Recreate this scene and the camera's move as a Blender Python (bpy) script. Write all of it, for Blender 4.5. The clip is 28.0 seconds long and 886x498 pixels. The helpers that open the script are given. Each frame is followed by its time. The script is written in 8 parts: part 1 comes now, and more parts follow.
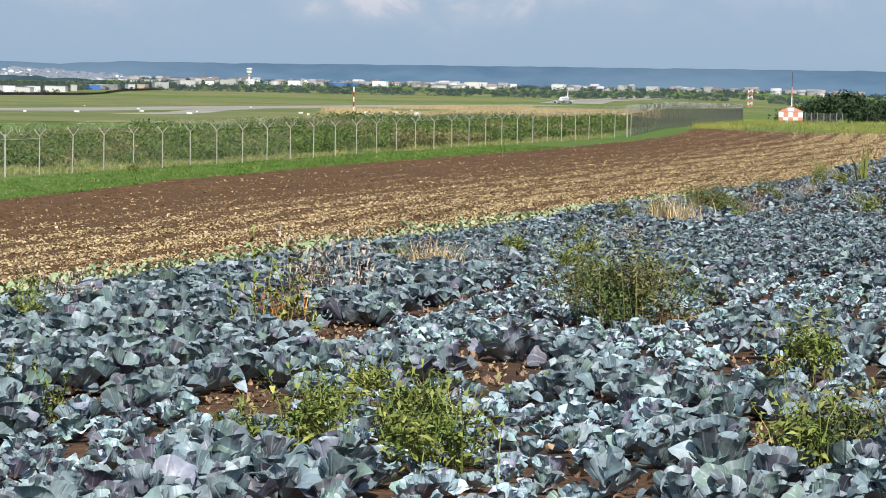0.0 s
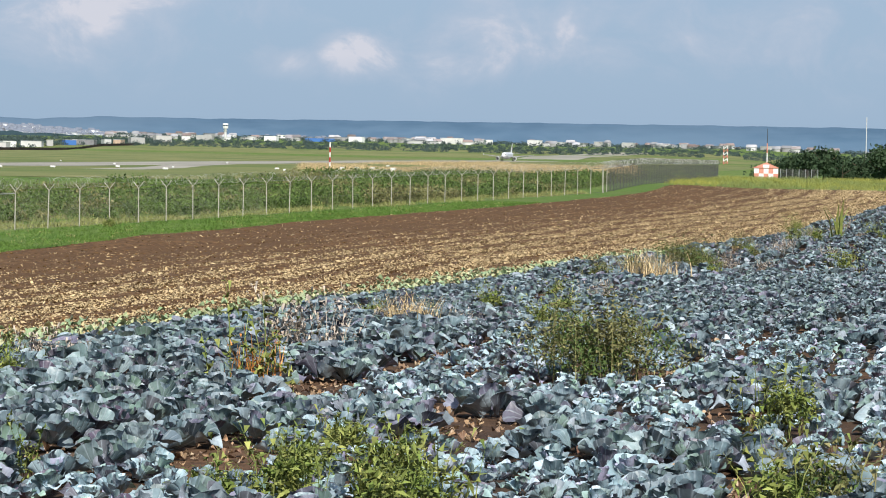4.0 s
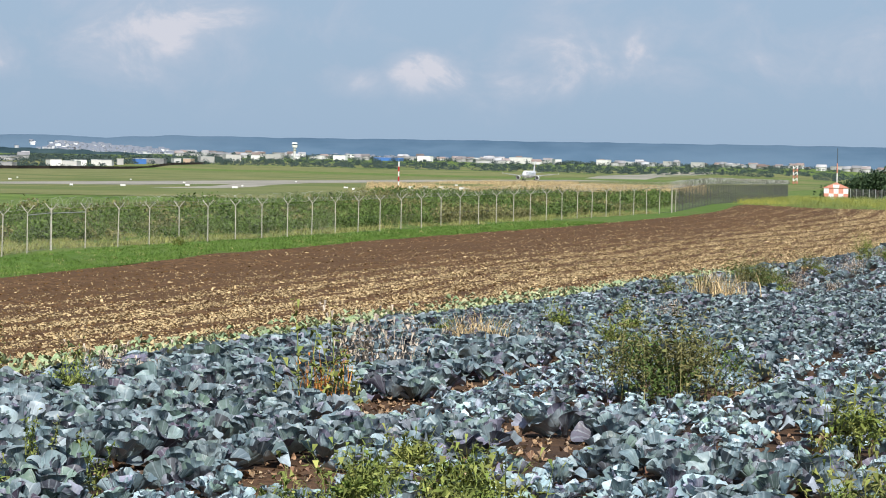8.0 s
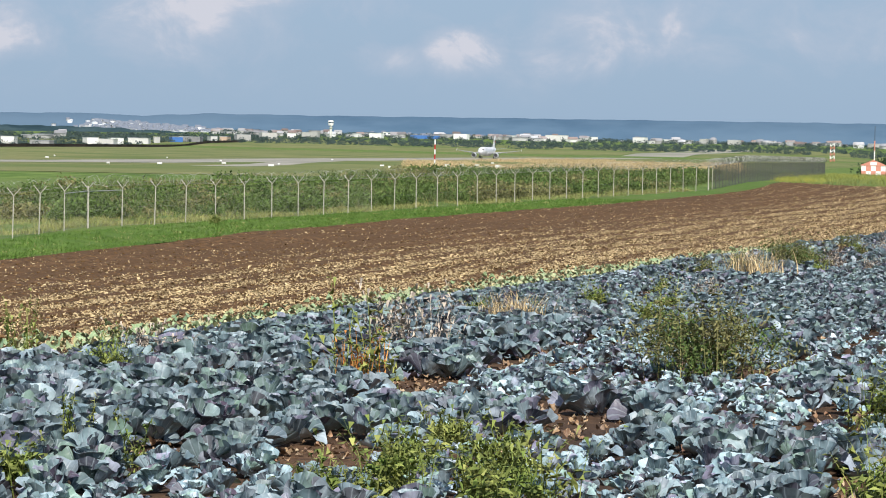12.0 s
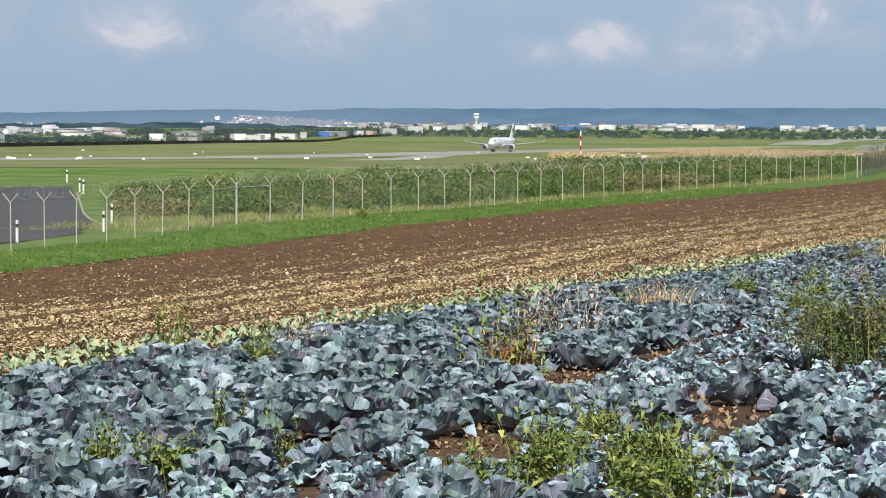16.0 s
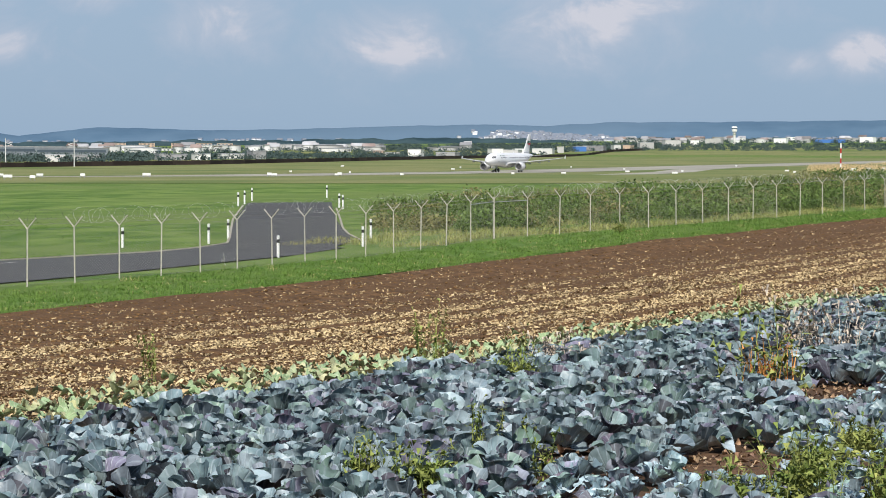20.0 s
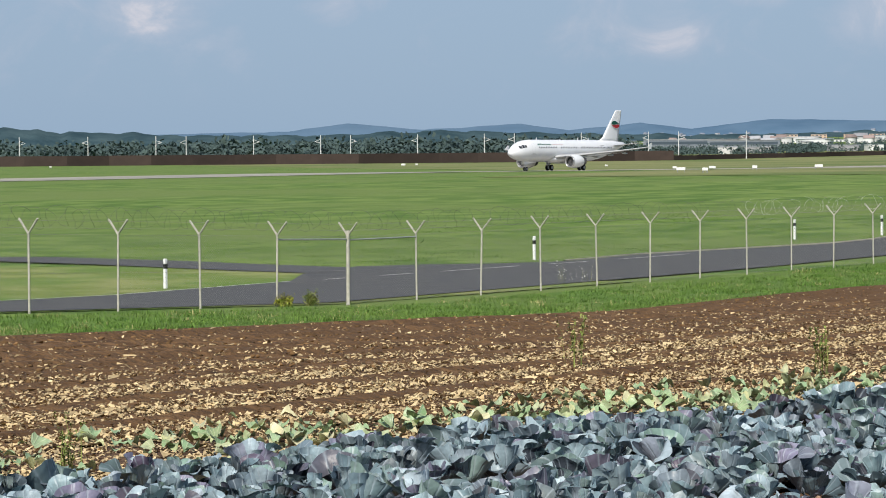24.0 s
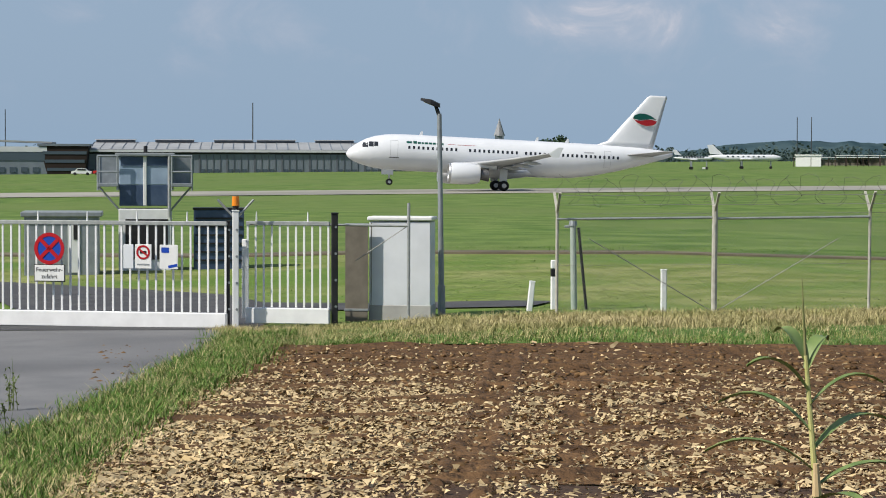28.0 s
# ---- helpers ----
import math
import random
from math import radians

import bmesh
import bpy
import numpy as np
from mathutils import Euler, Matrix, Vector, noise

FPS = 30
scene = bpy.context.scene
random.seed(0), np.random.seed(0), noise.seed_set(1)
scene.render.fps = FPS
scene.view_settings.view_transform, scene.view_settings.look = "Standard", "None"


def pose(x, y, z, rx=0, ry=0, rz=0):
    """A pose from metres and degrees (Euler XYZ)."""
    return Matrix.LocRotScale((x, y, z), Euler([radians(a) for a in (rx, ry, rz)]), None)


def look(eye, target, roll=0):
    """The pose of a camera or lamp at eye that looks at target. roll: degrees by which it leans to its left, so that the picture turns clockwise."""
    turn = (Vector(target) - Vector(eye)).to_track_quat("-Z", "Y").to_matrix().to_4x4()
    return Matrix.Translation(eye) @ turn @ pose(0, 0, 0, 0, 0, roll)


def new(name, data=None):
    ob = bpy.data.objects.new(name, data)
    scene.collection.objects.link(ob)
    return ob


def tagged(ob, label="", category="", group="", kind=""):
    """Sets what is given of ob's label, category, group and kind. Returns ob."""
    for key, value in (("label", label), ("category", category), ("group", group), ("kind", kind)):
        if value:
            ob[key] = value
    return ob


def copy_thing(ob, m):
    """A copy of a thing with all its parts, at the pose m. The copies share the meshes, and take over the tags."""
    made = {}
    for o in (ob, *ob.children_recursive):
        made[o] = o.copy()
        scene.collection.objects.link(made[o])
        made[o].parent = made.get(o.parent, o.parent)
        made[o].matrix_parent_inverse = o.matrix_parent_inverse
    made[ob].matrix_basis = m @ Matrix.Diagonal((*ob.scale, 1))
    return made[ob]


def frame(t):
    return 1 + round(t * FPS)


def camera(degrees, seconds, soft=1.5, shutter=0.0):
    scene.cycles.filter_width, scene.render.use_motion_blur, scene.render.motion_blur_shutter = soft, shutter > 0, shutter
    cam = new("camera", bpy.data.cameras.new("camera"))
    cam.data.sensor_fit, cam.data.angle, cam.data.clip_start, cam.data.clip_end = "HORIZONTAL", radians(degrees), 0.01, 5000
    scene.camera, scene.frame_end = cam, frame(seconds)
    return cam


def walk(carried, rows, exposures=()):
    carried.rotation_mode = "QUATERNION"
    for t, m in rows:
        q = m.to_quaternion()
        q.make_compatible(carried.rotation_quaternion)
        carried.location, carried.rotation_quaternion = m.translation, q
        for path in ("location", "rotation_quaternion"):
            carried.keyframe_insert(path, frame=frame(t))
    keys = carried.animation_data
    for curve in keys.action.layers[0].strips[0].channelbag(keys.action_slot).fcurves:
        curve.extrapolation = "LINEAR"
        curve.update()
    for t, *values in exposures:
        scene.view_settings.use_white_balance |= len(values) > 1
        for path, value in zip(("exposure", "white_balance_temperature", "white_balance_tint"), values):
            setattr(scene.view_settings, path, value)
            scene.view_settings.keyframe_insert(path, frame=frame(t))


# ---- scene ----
# Standing viewpoint three metres over a cabbage field, turning after an airliner on its take-off run.
# x runs along the perimeter fence, y towards the runway; the eye is the origin of the plan.
EYE_Z = 3.0
cam = camera(20.67, 28.0, soft=1.0)
# seconds, yaw to the left from +y, pitch up, lean to the left (degrees)
PATH = [
    (0, -78.842, -2.964, 1.014), (0.5, -79.901, -2.288, 0.787), (1, -80.587, -1.825, 0.735), (1.5, -80.672, -1.608, 0.774),
    (2, -80.364, -1.520, 0.876), (2.5, -79.946, -1.513, 0.956), (3, -79.682, -1.549, 1.022), (3.5, -79.513, -1.597, 1.102),
    (5.5, -78.953, -1.677, 1.013), (6, -78.707, -1.632, 1.033), (6.5, -78.419, -1.562, 1.009), (7, -78.145, -1.476, 1.062),
    (7.5, -77.919, -1.352, 1.154), (8, -77.762, -1.219, 1.231), (8.5, -77.640, -1.123, 1.256), (9, -77.554, -1.127, 1.264),
    (9.5, -77.474, -1.226, 1.214), (10, -77.424, -1.349, 1.199), (10.5, -77.368, -1.481, 1.149), (11, -77.278, -1.603, 1.211),
    (11.5, -77.125, -1.703, 1.221), (13.5, -75.924, -1.737, 0.814), (14, -75.466, -1.756, 0.628), (14.5, -74.932, -1.808, 0.543),
    (15, -74.392, -1.882, 0.460), (15.5, -73.909, -1.960, 0.420), (16, -73.456, -1.991, 0.382), (16.5, -72.924, -2.029, 0.312),
    (17, -72.271, -2.045, 0.203), (17.5, -71.427, -2.023, 0.107), (18, -70.597, -1.941, 0.119), (18.5, -69.889, -1.847, 0.132),
    (19, -69.192, -1.749, 0.111), (19.5, -68.403, -1.691, 0.147), (20, -67.389, -1.674, 0.073), (20.5, -66.056, -1.662, 0.129),
    (22.5, -59.728, -1.811, -0.446), (23, -57.482, -1.827, -0.494), (23.5, -54.643, -1.840, -0.496), (24, -51.630, -1.816, -0.450),
    (24.5, -48.414, -1.806, -0.263), (25, -44.446, -1.761, -0.004), (25.5, -40.056, -1.713, 0.089), (26, -34.818, -1.652, 0.160),
    (26.2, -32.327, -1.660, 0.363), (26.5, -28.701, -1.634, 0.205), (26.7, -26.385, -1.660, 0.406), (27, -22.370, -1.667, 0.289),
    (27.2, -19.535, -1.704, 0.386), (27.5, -15.045, -1.774, 0.265), (27.7, -11.595, -1.826, 0.267), (28, -6.591, -1.913, 0.158),
]


def aim(yaw, pitch, lean):
    return pose(0, 0, EYE_Z, 0, 0, yaw) @ pose(0, 0, 0, 90 + pitch) @ pose(0, 0, 0, 0, 0, lean)


walk(cam, [(t, aim(a, b, c)) for t, a, b, c in PATH], exposures=[(0.0, 0.25), (12.0, 0.22), (20.0, 0.16), (25.0, 0.12), (28.0, 0.06)])

# ---- light ----
SUN_EL, SUN_AZ = 44.0, 250.0     # azimuth clockwise from +y
world = bpy.data.worlds.new("daylight")
scene.world = world
world.use_nodes = True
wn, wl = world.node_tree.nodes, world.node_tree.links
wn.clear()


def wnode(kind, **kw):
    n = wn.new(kind)
    for k, v in kw.items():
        n.inputs[k].default_value = v
    return n


sky = wn.new("ShaderNodeTexSky")
sky.sky_type, sky.sun_disc = "NISHITA", False
sky.sun_elevation, sky.sun_rotation = radians(SUN_EL), radians(SUN_AZ)
sky.air_density, sky.dust_density, sky.ozone_density = 1.0, 1.6, 2.0
out_w = wn.new("ShaderNodeOutputWorld")
bg = wnode("ShaderNodeBackground", Strength=0.10)
coord = wn.new("ShaderNodeTexCoord")
sep = wn.new("ShaderNodeSeparateXYZ")
wl.new(coord.outputs["Generated"], sep.inputs[0])
# haze and thin cloud deck low over the horizon
veil = wn.new("ShaderNodeMapRange")
veil.inputs["From Min"].default_value, veil.inputs["From Max"].default_value = 0.0, 0.5
veil.inputs["To Min"].default_value, veil.inputs["To Max"].default_value = 0.93, 0.35
wl.new(sep.outputs["Z"], veil.inputs["Value"])
grad = wn.new("ShaderNodeValToRGB")
grad.color_ramp.elements[0].position, grad.color_ramp.elements[0].color = 0.0, (2.8, 3.95, 5.4, 1)
grad.color_ramp.elements[1].position, grad.color_ramp.elements[1].color = 0.16, (3.0, 4.0, 5.6, 1)
wl.new(sep.outputs["Z"], grad.inputs[0])
mixv = wn.new("ShaderNodeMix")
mixv.data_type = "RGBA"
wl.new(veil.outputs[0], mixv.inputs["Factor"])
wl.new(sky.outputs[0], mixv.inputs["A"])
wl.new(grad.outputs[0], mixv.inputs["B"])
# cumulus: billowing noise gathered round the places where the clouds stand (bearing, height, half width, half height in degrees, thickness)
CLOUDS = [(70.7, 4.0, 2.4, 1.5, 1.0), (77.2, 2.85, 0.9, 0.55, 0.95), (75.6, 2.65, 1.0, 0.35, 0.6), (81.0, 3.9, 1.7, 1.5, 0.6), (79.9, 2.65, 1.1, 0.4, 0.6), (83.0, 2.8, 0.9, 0.5, 0.4), (86.8, 3.3, 1.9, 0.9, 0.5),
          (66.2, 3.2, 1.8, 0.8, 0.7), (62.2, 3.7, 1.5, 0.7, 0.6), (59.4, 4.2, 1.0, 0.4, 0.7), (57.2, 3.0, 1.0, 0.6, 0.45), (36.5, 3.5, 1.5, 0.6, 0.8), (39.8, 4.1, 1.3, 0.4, 0.75), (45.0, 3.9, 1.2, 0.7, 0.8), (46.4, 2.9, 0.7, 0.5, 0.4),
          (49.4, 4.0, 1.0, 0.5, 0.7), (51.6, 2.8, 0.7, 0.4, 0.45), (54.5, 3.0, 1.1, 0.6, 0.5), (10.2, 3.4, 2.2, 0.6, 0.6), (14.8, 3.4, 1.6, 0.6, 0.65), (2.0, 3.5, 1.6, 0.7, 0.5), (20.5, 3.6, 1.6, 0.6, 0.6), (25.5, 4.0, 1.6, 0.6, 0.6), (30.5, 3.5, 1.4, 0.5, 0.5), (-3.0, 3.4, 1.5, 0.6, 0.5)]


def wmath(op, *args):
    n = wn.new("ShaderNodeVectorMath" if op in ("DOT_PRODUCT", "SUBTRACT_V") else "ShaderNodeMath")
    n.operation = op.replace("_V", "")
    for i, v in enumerate(args):
        if isinstance(v, (int, float, tuple)):
            n.inputs[i].default_value = v
        else:
            wl.new(v, n.inputs[i])
    return n.outputs["Value"] if op == "DOT_PRODUCT" else n.outputs[0]


ray = coord.outputs["Generated"]
gather = None
for c_az, c_el, c_w, c_h, c_thick in CLOUDS:
    ca, ce = radians(c_az), radians(c_el)
    centre = (math.sin(ca), math.cos(ca), math.sin(ce))
    off = wmath("SUBTRACT_V", ray, centre)
    across = wmath("DOT_PRODUCT", off, (math.cos(ca) / radians(c_w), -math.sin(ca) / radians(c_w), 0.0))
    up = wmath("DOT_PRODUCT", off, (0.0, 0.0, 1.0 / radians(c_h)))
    reach = wmath("ADD", wmath("MULTIPLY", across, across), wmath("MULTIPLY", up, up))
    puff = wmath("MULTIPLY", wmath("MAXIMUM", wmath("SUBTRACT", 1.0, wmath("MULTIPLY", reach, 0.55)), 0.0), c_thick)
    gather = puff if gather is None else wmath("MAXIMUM", gather, puff)
mapp = wn.new("ShaderNodeMapping")
mapp.inputs["Scale"].default_value = (1.0, 1.0, 1.35)
wl.new(ray, mapp.inputs[0])
cl1 = wnode("ShaderNodeTexNoise", Scale=26.0, Detail=10.0, Roughness=0.62, Distortion=0.5)
wl.new(mapp.outputs[0], cl1.inputs["Vector"])
cl2 = wnode("ShaderNodeTexNoise", Scale=9.0, Detail=4.0)
wl.new(mapp.outputs[0], cl2.inputs["Vector"])
body = wmath("ADD", wmath("ADD", wmath("MULTIPLY", gather, 0.40), wmath("MULTIPLY", cl1.outputs[0], 1.15)), wmath("MULTIPLY", cl2.outputs[0], 0.55))
cram = wn.new("ShaderNodeValToRGB")
cram.color_ramp.elements[0].position, cram.color_ramp.elements[0].color = 0.66, (0, 0, 0, 1)
cram.color_ramp.elements[1].position, cram.color_ramp.elements[1].color = 1.08, (0.9, 0.9, 0.9, 1)
soft = cram.color_ramp.elements.new(0.88)
soft.color = (0.42, 0.42, 0.42, 1)
wl.new(wmath("MULTIPLY", body, 0.76), cram.inputs[0])
low = wn.new("ShaderNodeMapRange")
low.inputs["From Min"].default_value, low.inputs["From Max"].default_value = 0.026, 0.05
wl.new(sep.outputs["Z"], low.inputs["Value"])
cmul = wmath("MULTIPLY", cram.outputs[0], low.outputs[0])
# grey-lilac bellies, warm white tops
tint = wn.new("ShaderNodeMix")
tint.data_type = "RGBA"
tint.inputs["A"].default_value, tint.inputs["B"].default_value = (3.9, 4.45, 5.6, 1), (5.9, 5.9, 6.5, 1)
wl.new(cram.outputs[0], tint.inputs["Factor"])
mixc = wn.new("ShaderNodeMix")
mixc.data_type = "RGBA"
wl.new(cmul, mixc.inputs["Factor"])
wl.new(mixv.outputs["Result"], mixc.inputs["A"])
wl.new(tint.outputs["Result"], mixc.inputs["B"])
wl.new(mixc.outputs["Result"], bg.inputs["Color"])
wl.new(bg.outputs[0], out_w.inputs[0])

sun_data = bpy.data.lights.new("sun", "SUN")
sun_data.energy, sun_data.angle, sun_data.color = 5.0, radians(0.53), (1.0, 0.95, 0.87)
sun = new("sun", sun_data)
sa, se = radians(SUN_AZ), radians(SUN_EL)
to_sun = Vector((math.sin(sa) * math.cos(se), math.cos(sa) * math.cos(se), math.sin(se)))
sun.matrix_world = look(to_sun * 100, (0, 0, 0))

# ---- materials ----


def mat(name, base, second=None, scale=4.0, rough=0.8, metal=0.0, bump=0.0, bump_scale=40.0, spec=0.2, detail=4.0,
        third=None, third_scale=0.3, per="", lo=0.35, hi=0.65, trans=0.0):
    """A node material: base and second colour mixed by fine noise, third by coarse noise, brightness varied per object or island."""
    m = bpy.data.materials.new(name)
    m.use_nodes = True
    nt = m.node_tree
    b = nt.nodes["Principled BSDF"]
    b.inputs["Roughness"].default_value, b.inputs["Metallic"].default_value = rough, metal
    b.inputs["Specular IOR Level"].default_value = spec
    if trans:
        b.inputs["Transmission Weight"].default_value = trans
    tc = nt.nodes.new("ShaderNodeTexCoord")
    col = None

    def noise_mix(a_out, a_col, b_col, s, lo, hi):
        nz = nt.nodes.new("ShaderNodeTexNoise")
        nz.inputs["Scale"].default_value, nz.inputs["Detail"].default_value = s, detail
        nt.links.new(tc.outputs["Object"], nz.inputs["Vector"])
        mr = nt.nodes.new("ShaderNodeMapRange")
        mr.inputs["From Min"].default_value, mr.inputs["From Max"].default_value = lo, hi
        nt.links.new(nz.outputs[0], mr.inputs["Value"])
        mx = nt.nodes.new("ShaderNodeMix")
        mx.data_type = "RGBA"
        mx.inputs["A"].default_value, mx.inputs["B"].default_value = (*a_col, 1), (*b_col, 1)
        if a_out:
            nt.links.new(a_out, mx.inputs["A"])
        nt.links.new(mr.outputs[0], mx.inputs["Factor"])
        return mx.outputs["Result"]

    if second:
        col = noise_mix(None, base, second, scale, lo, hi)
    if third:
        col = noise_mix(col, base, third, third_scale, 0.42, 0.62)
    if per:
        if per == "object":
            rnd = nt.nodes.new("ShaderNodeObjectInfo").outputs["Random"]
        else:
            rnd = nt.nodes.new("ShaderNodeNewGeometry").outputs["Random Per Island"]
        mr = nt.nodes.new("ShaderNodeMapRange")
        mr.inputs["To Min"].default_value, mr.inputs["To Max"].default_value = 0.6, 1.45
        nt.links.new(rnd, mr.inputs["Value"])
        hs = nt.nodes.new("ShaderNodeHueSaturation")
        hs.inputs["Color"].default_value = (*base, 1)
        if col:
            nt.links.new(col, hs.inputs["Color"])
        nt.links.new(mr.outputs[0], hs.inputs["Value"])
        col = hs.outputs[0]
    if col:
        nt.links.new(col, b.inputs["Base Color"])
    else:
        b.inputs["Base Color"].default_value = (*base, 1)
    if bump:
        nz = nt.nodes.new("ShaderNodeTexNoise")
        nz.inputs["Scale"].default_value, nz.inputs["Detail"].default_value = bump_scale, 5.0
        nt.links.new(tc.outputs["Object"], nz.inputs["Vector"])
        bp = nt.nodes.new("ShaderNodeBump")
        bp.inputs["Strength"].default_value, bp.inputs["Distance"].default_value = 1.0, bump
        nt.links.new(nz.outputs[0], bp.inputs["Height"])
        nt.links.new(bp.outputs[0], b.inputs["Normal"])
    return m


M_AIRGRASS = mat("airfield_grass", (0.062, 0.120, 0.018), (0.138, 0.198, 0.046), 0.30, 0.95, bump=0.14, bump_scale=2.2, detail=14.0, lo=0.40, hi=0.60, third=(0.118, 0.165, 0.042), third_scale=0.035)
M_VERGE = mat("verge_grass", (0.06, 0.12, 0.018), (0.10, 0.165, 0.034), 1.5, 0.95, bump=0.05, bump_scale=9.0, third=(0.095, 0.14, 0.032), third_scale=0.12)
M_SOIL = mat("ploughed_soil", (0.075, 0.040, 0.018), (0.155, 0.086, 0.038), 2.2, 0.95, bump=0.16, bump_scale=5.0, detail=10.0, lo=0.38, hi=0.62, third=(0.10, 0.055, 0.025), third_scale=0.15)
M_BEDSOIL = mat("bed_soil", (0.07, 0.04, 0.024), (0.13, 0.075, 0.042), 5.0, 0.95, bump=0.06, bump_scale=9.0, third=(0.05, 0.032, 0.022), third_scale=0.4)
M_STRAW = mat("straw", (0.36, 0.265, 0.135), (0.52, 0.405, 0.235), 6.0, 0.9, per="island")
M_ASPHALT = mat("asphalt", (0.055, 0.055, 0.058), (0.085, 0.083, 0.082), 1.2, 0.85, bump=0.004, bump_scale=120, third=(0.07, 0.07, 0.072), third_scale=0.1)
# Lighter asphalt, used for the driveway alone.
M_PALEASPHALT = mat("pale_asphalt", (0.15, 0.15, 0.152), (0.19, 0.188, 0.185), 1.0, 0.85, bump=0.004, bump_scale=120, third=(0.125, 0.125, 0.127), third_scale=0.25)
M_CONCRETE = mat("concrete", (0.32, 0.31, 0.29), (0.42, 0.41, 0.38), 2.0, 0.85, bump=0.004, bump_scale=60)
M_WHITELINE = mat("road_paint", (0.62, 0.61, 0.57), (0.45, 0.44, 0.41), 6.0, 0.7)
M_GALV = mat("galvanised_steel", (0.42, 0.43, 0.42), (0.33, 0.34, 0.33), 9.0, 0.5, 0.5)
M_POST = mat("weathered_post", (0.47, 0.45, 0.385), (0.34, 0.325, 0.275), 7.0, 0.7)
M_WHITE = mat("white_paint", (0.78, 0.78, 0.77), (0.70, 0.70, 0.69), 3.0, 0.45)
M_BLACK = mat("black_plastic", (0.02, 0.02, 0.022), (0.03, 0.03, 0.03), 9.0, 0.5)


# ---- terrain ----
def smooth(t):
    t = np.clip(t, 0, 1)
    return t * t * (3 - 2 * t)


def fence_y(x):
    return np.interp(x, [-200, 115.7, 207.3, 374, 1000], [45.6, 45.6, 25.1, 27.4, 36])


def runway_y(x):
    return 275.5 - 0.012 * np.asarray(x, float)


def height(x, y):
    """Ground height: profiles along the near field, the fence and the runway, blended across."""
    x, y = np.asarray(x, float), np.asarray(y, float)
    zr = np.interp(x, [-1500, -300, -17.6, 40.4, 111.3, 157.2, 250.9, 314.3, 405.2, 494, 693.1, 907.3, 1123.1, 1275.3, 1430.6, 1630.2, 1731.6, 1827.2, 2024.7, 3000], [-8, -2.5, -0.23, 0.38, 1.08, 1.67, 2.37, 2.9, 3.08, 3.31, 4.8, 7.59, 10.32, 12.25, 14.06, 16.29, 17.69, 21.82, 25.42, 48])
    zf = np.interp(x, [-400, -29.4, 2.1, 7.4, 10, 16.1, 25.6, 37.2, 53.6, 81.8, 101.5, 115.6, 130.7, 147.2, 162.7, 178.3, 194, 207.3, 244.8, 313.7, 374.2, 600, 1200, 1985, 2400, 3000], [-1.5, -0.36, -0.07, 0.15, 0.16, 0.2, -0.02, -0.34, -0.83, -0.76, -0.61, -0.13, 0.15, 0.54, 0.94, 1.33, 1.71, 2.06, 2.82, 3.46, 4.03, 4.6, 10, 20, 28, 44])
    zn = np.interp(x, [-400, -16.8, -4.7, 3, 13.4, 24.8, 36.3, 48.4, 72.3, 108, 130.7, 147, 162.7, 178.3, 194, 207, 244.8, 313.7, 374, 600, 1200, 1985, 2400, 3000], [-1.5, -0.14, 0.02, 0.1, 0.1, 0.06, -0.08, -0.2, -0.28, -0.11, 0.12, 0.5, 0.85, 1.25, 1.65, 2, 2.6, 3.3, 4, 4.6, 10, 20, 28, 44])
    f = fence_y(x)
    near = zn + (zf - zn) * smooth((y - 14) / np.maximum(f - 17, 1))
    far = zf + (zr - zf) * smooth((y - f) / np.maximum(runway_y(x) - 36 - f, 1))
    return np.where(y < f, near, far) + np.clip(y - 305, 0, 680) * 0.0062


def hz(x, y):
    return float(height(x, y))


def verge_edge(x):      # field side of the grass verge
    return np.interp(x, [-20, 0.1, 3.9, 8.5, 20.4, 34, 62, 85.5, 102, 140, 171, 205, 219, 249], [43, 42.1, 40.7, 38.3, 36.5, 36.1, 36.8, 38.0, 38.4, 34.3, 27.5, 22.4, 22.1, 22.9])


def stubble_edge(x):    # middle of the straw band
    return verge_edge(x) * 0.5 + cabbage_edge(x) * 0.5


def cabbage_edge(x):    # field side of the cabbages
    return np.interp(x, [-20, -3, 4.8, 14.7, 25.3, 41.3, 74.7, 92.8, 128, 155, 178, 250], [27, 24, 21.5, 19.5, 17.4, 16.1, 14.9, 12.6, 8.8, 5.5, 3.2, -3.8])


def first_row(x):       # where the cabbages begin, behind the band of trimmed leaves
    return np.interp(x, [3.7, 13.9, 20.4, 23.6, 27.1, 34, 45.9, 61.4, 92.8, 99, 155, 250], [16.9, 15.5, 14.9, 14.0, 13.6, 13.5, 13.5, 13.0, 10.8, 10.1, 3.5, -6.3])


NEAR_X, NEAR_Y = [30.9, 41.6, 53.7, 75.2, 93.8, 106.6], [46.14, 46.2, 46.61, 47.55, 48.98, 49.73]
FAR_X, FAR_Y = [31.1, 33.6, 43.8, 54.2, 62.6, 67.4, 73.1, 76.2, 77.6, 81.3, 88.2, 98.3, 107.4], [47.18, 47.73, 51.69, 55.45, 56.34, 59.99, 62.24, 60.98, 59.16, 57.85, 58.69, 57.45, 56.64]


def lane_end(y):
    return float(np.interp(y, [15, 19.2, 28.8, 32.7, 36.5, 40.3, 42, 46], [-4.6, -3.6, -1.2, -0.45, 0.1, 0.85, 1.04, 1.25]))


def field_end(y):
    return float(np.interp(y, [15, 18.3, 23.5, 27.5, 31.5, 37, 41.8, 60], [-1.6, -1.3, -0.85, -0.35, 0.3, 1.2, 1.8, 6.5]))


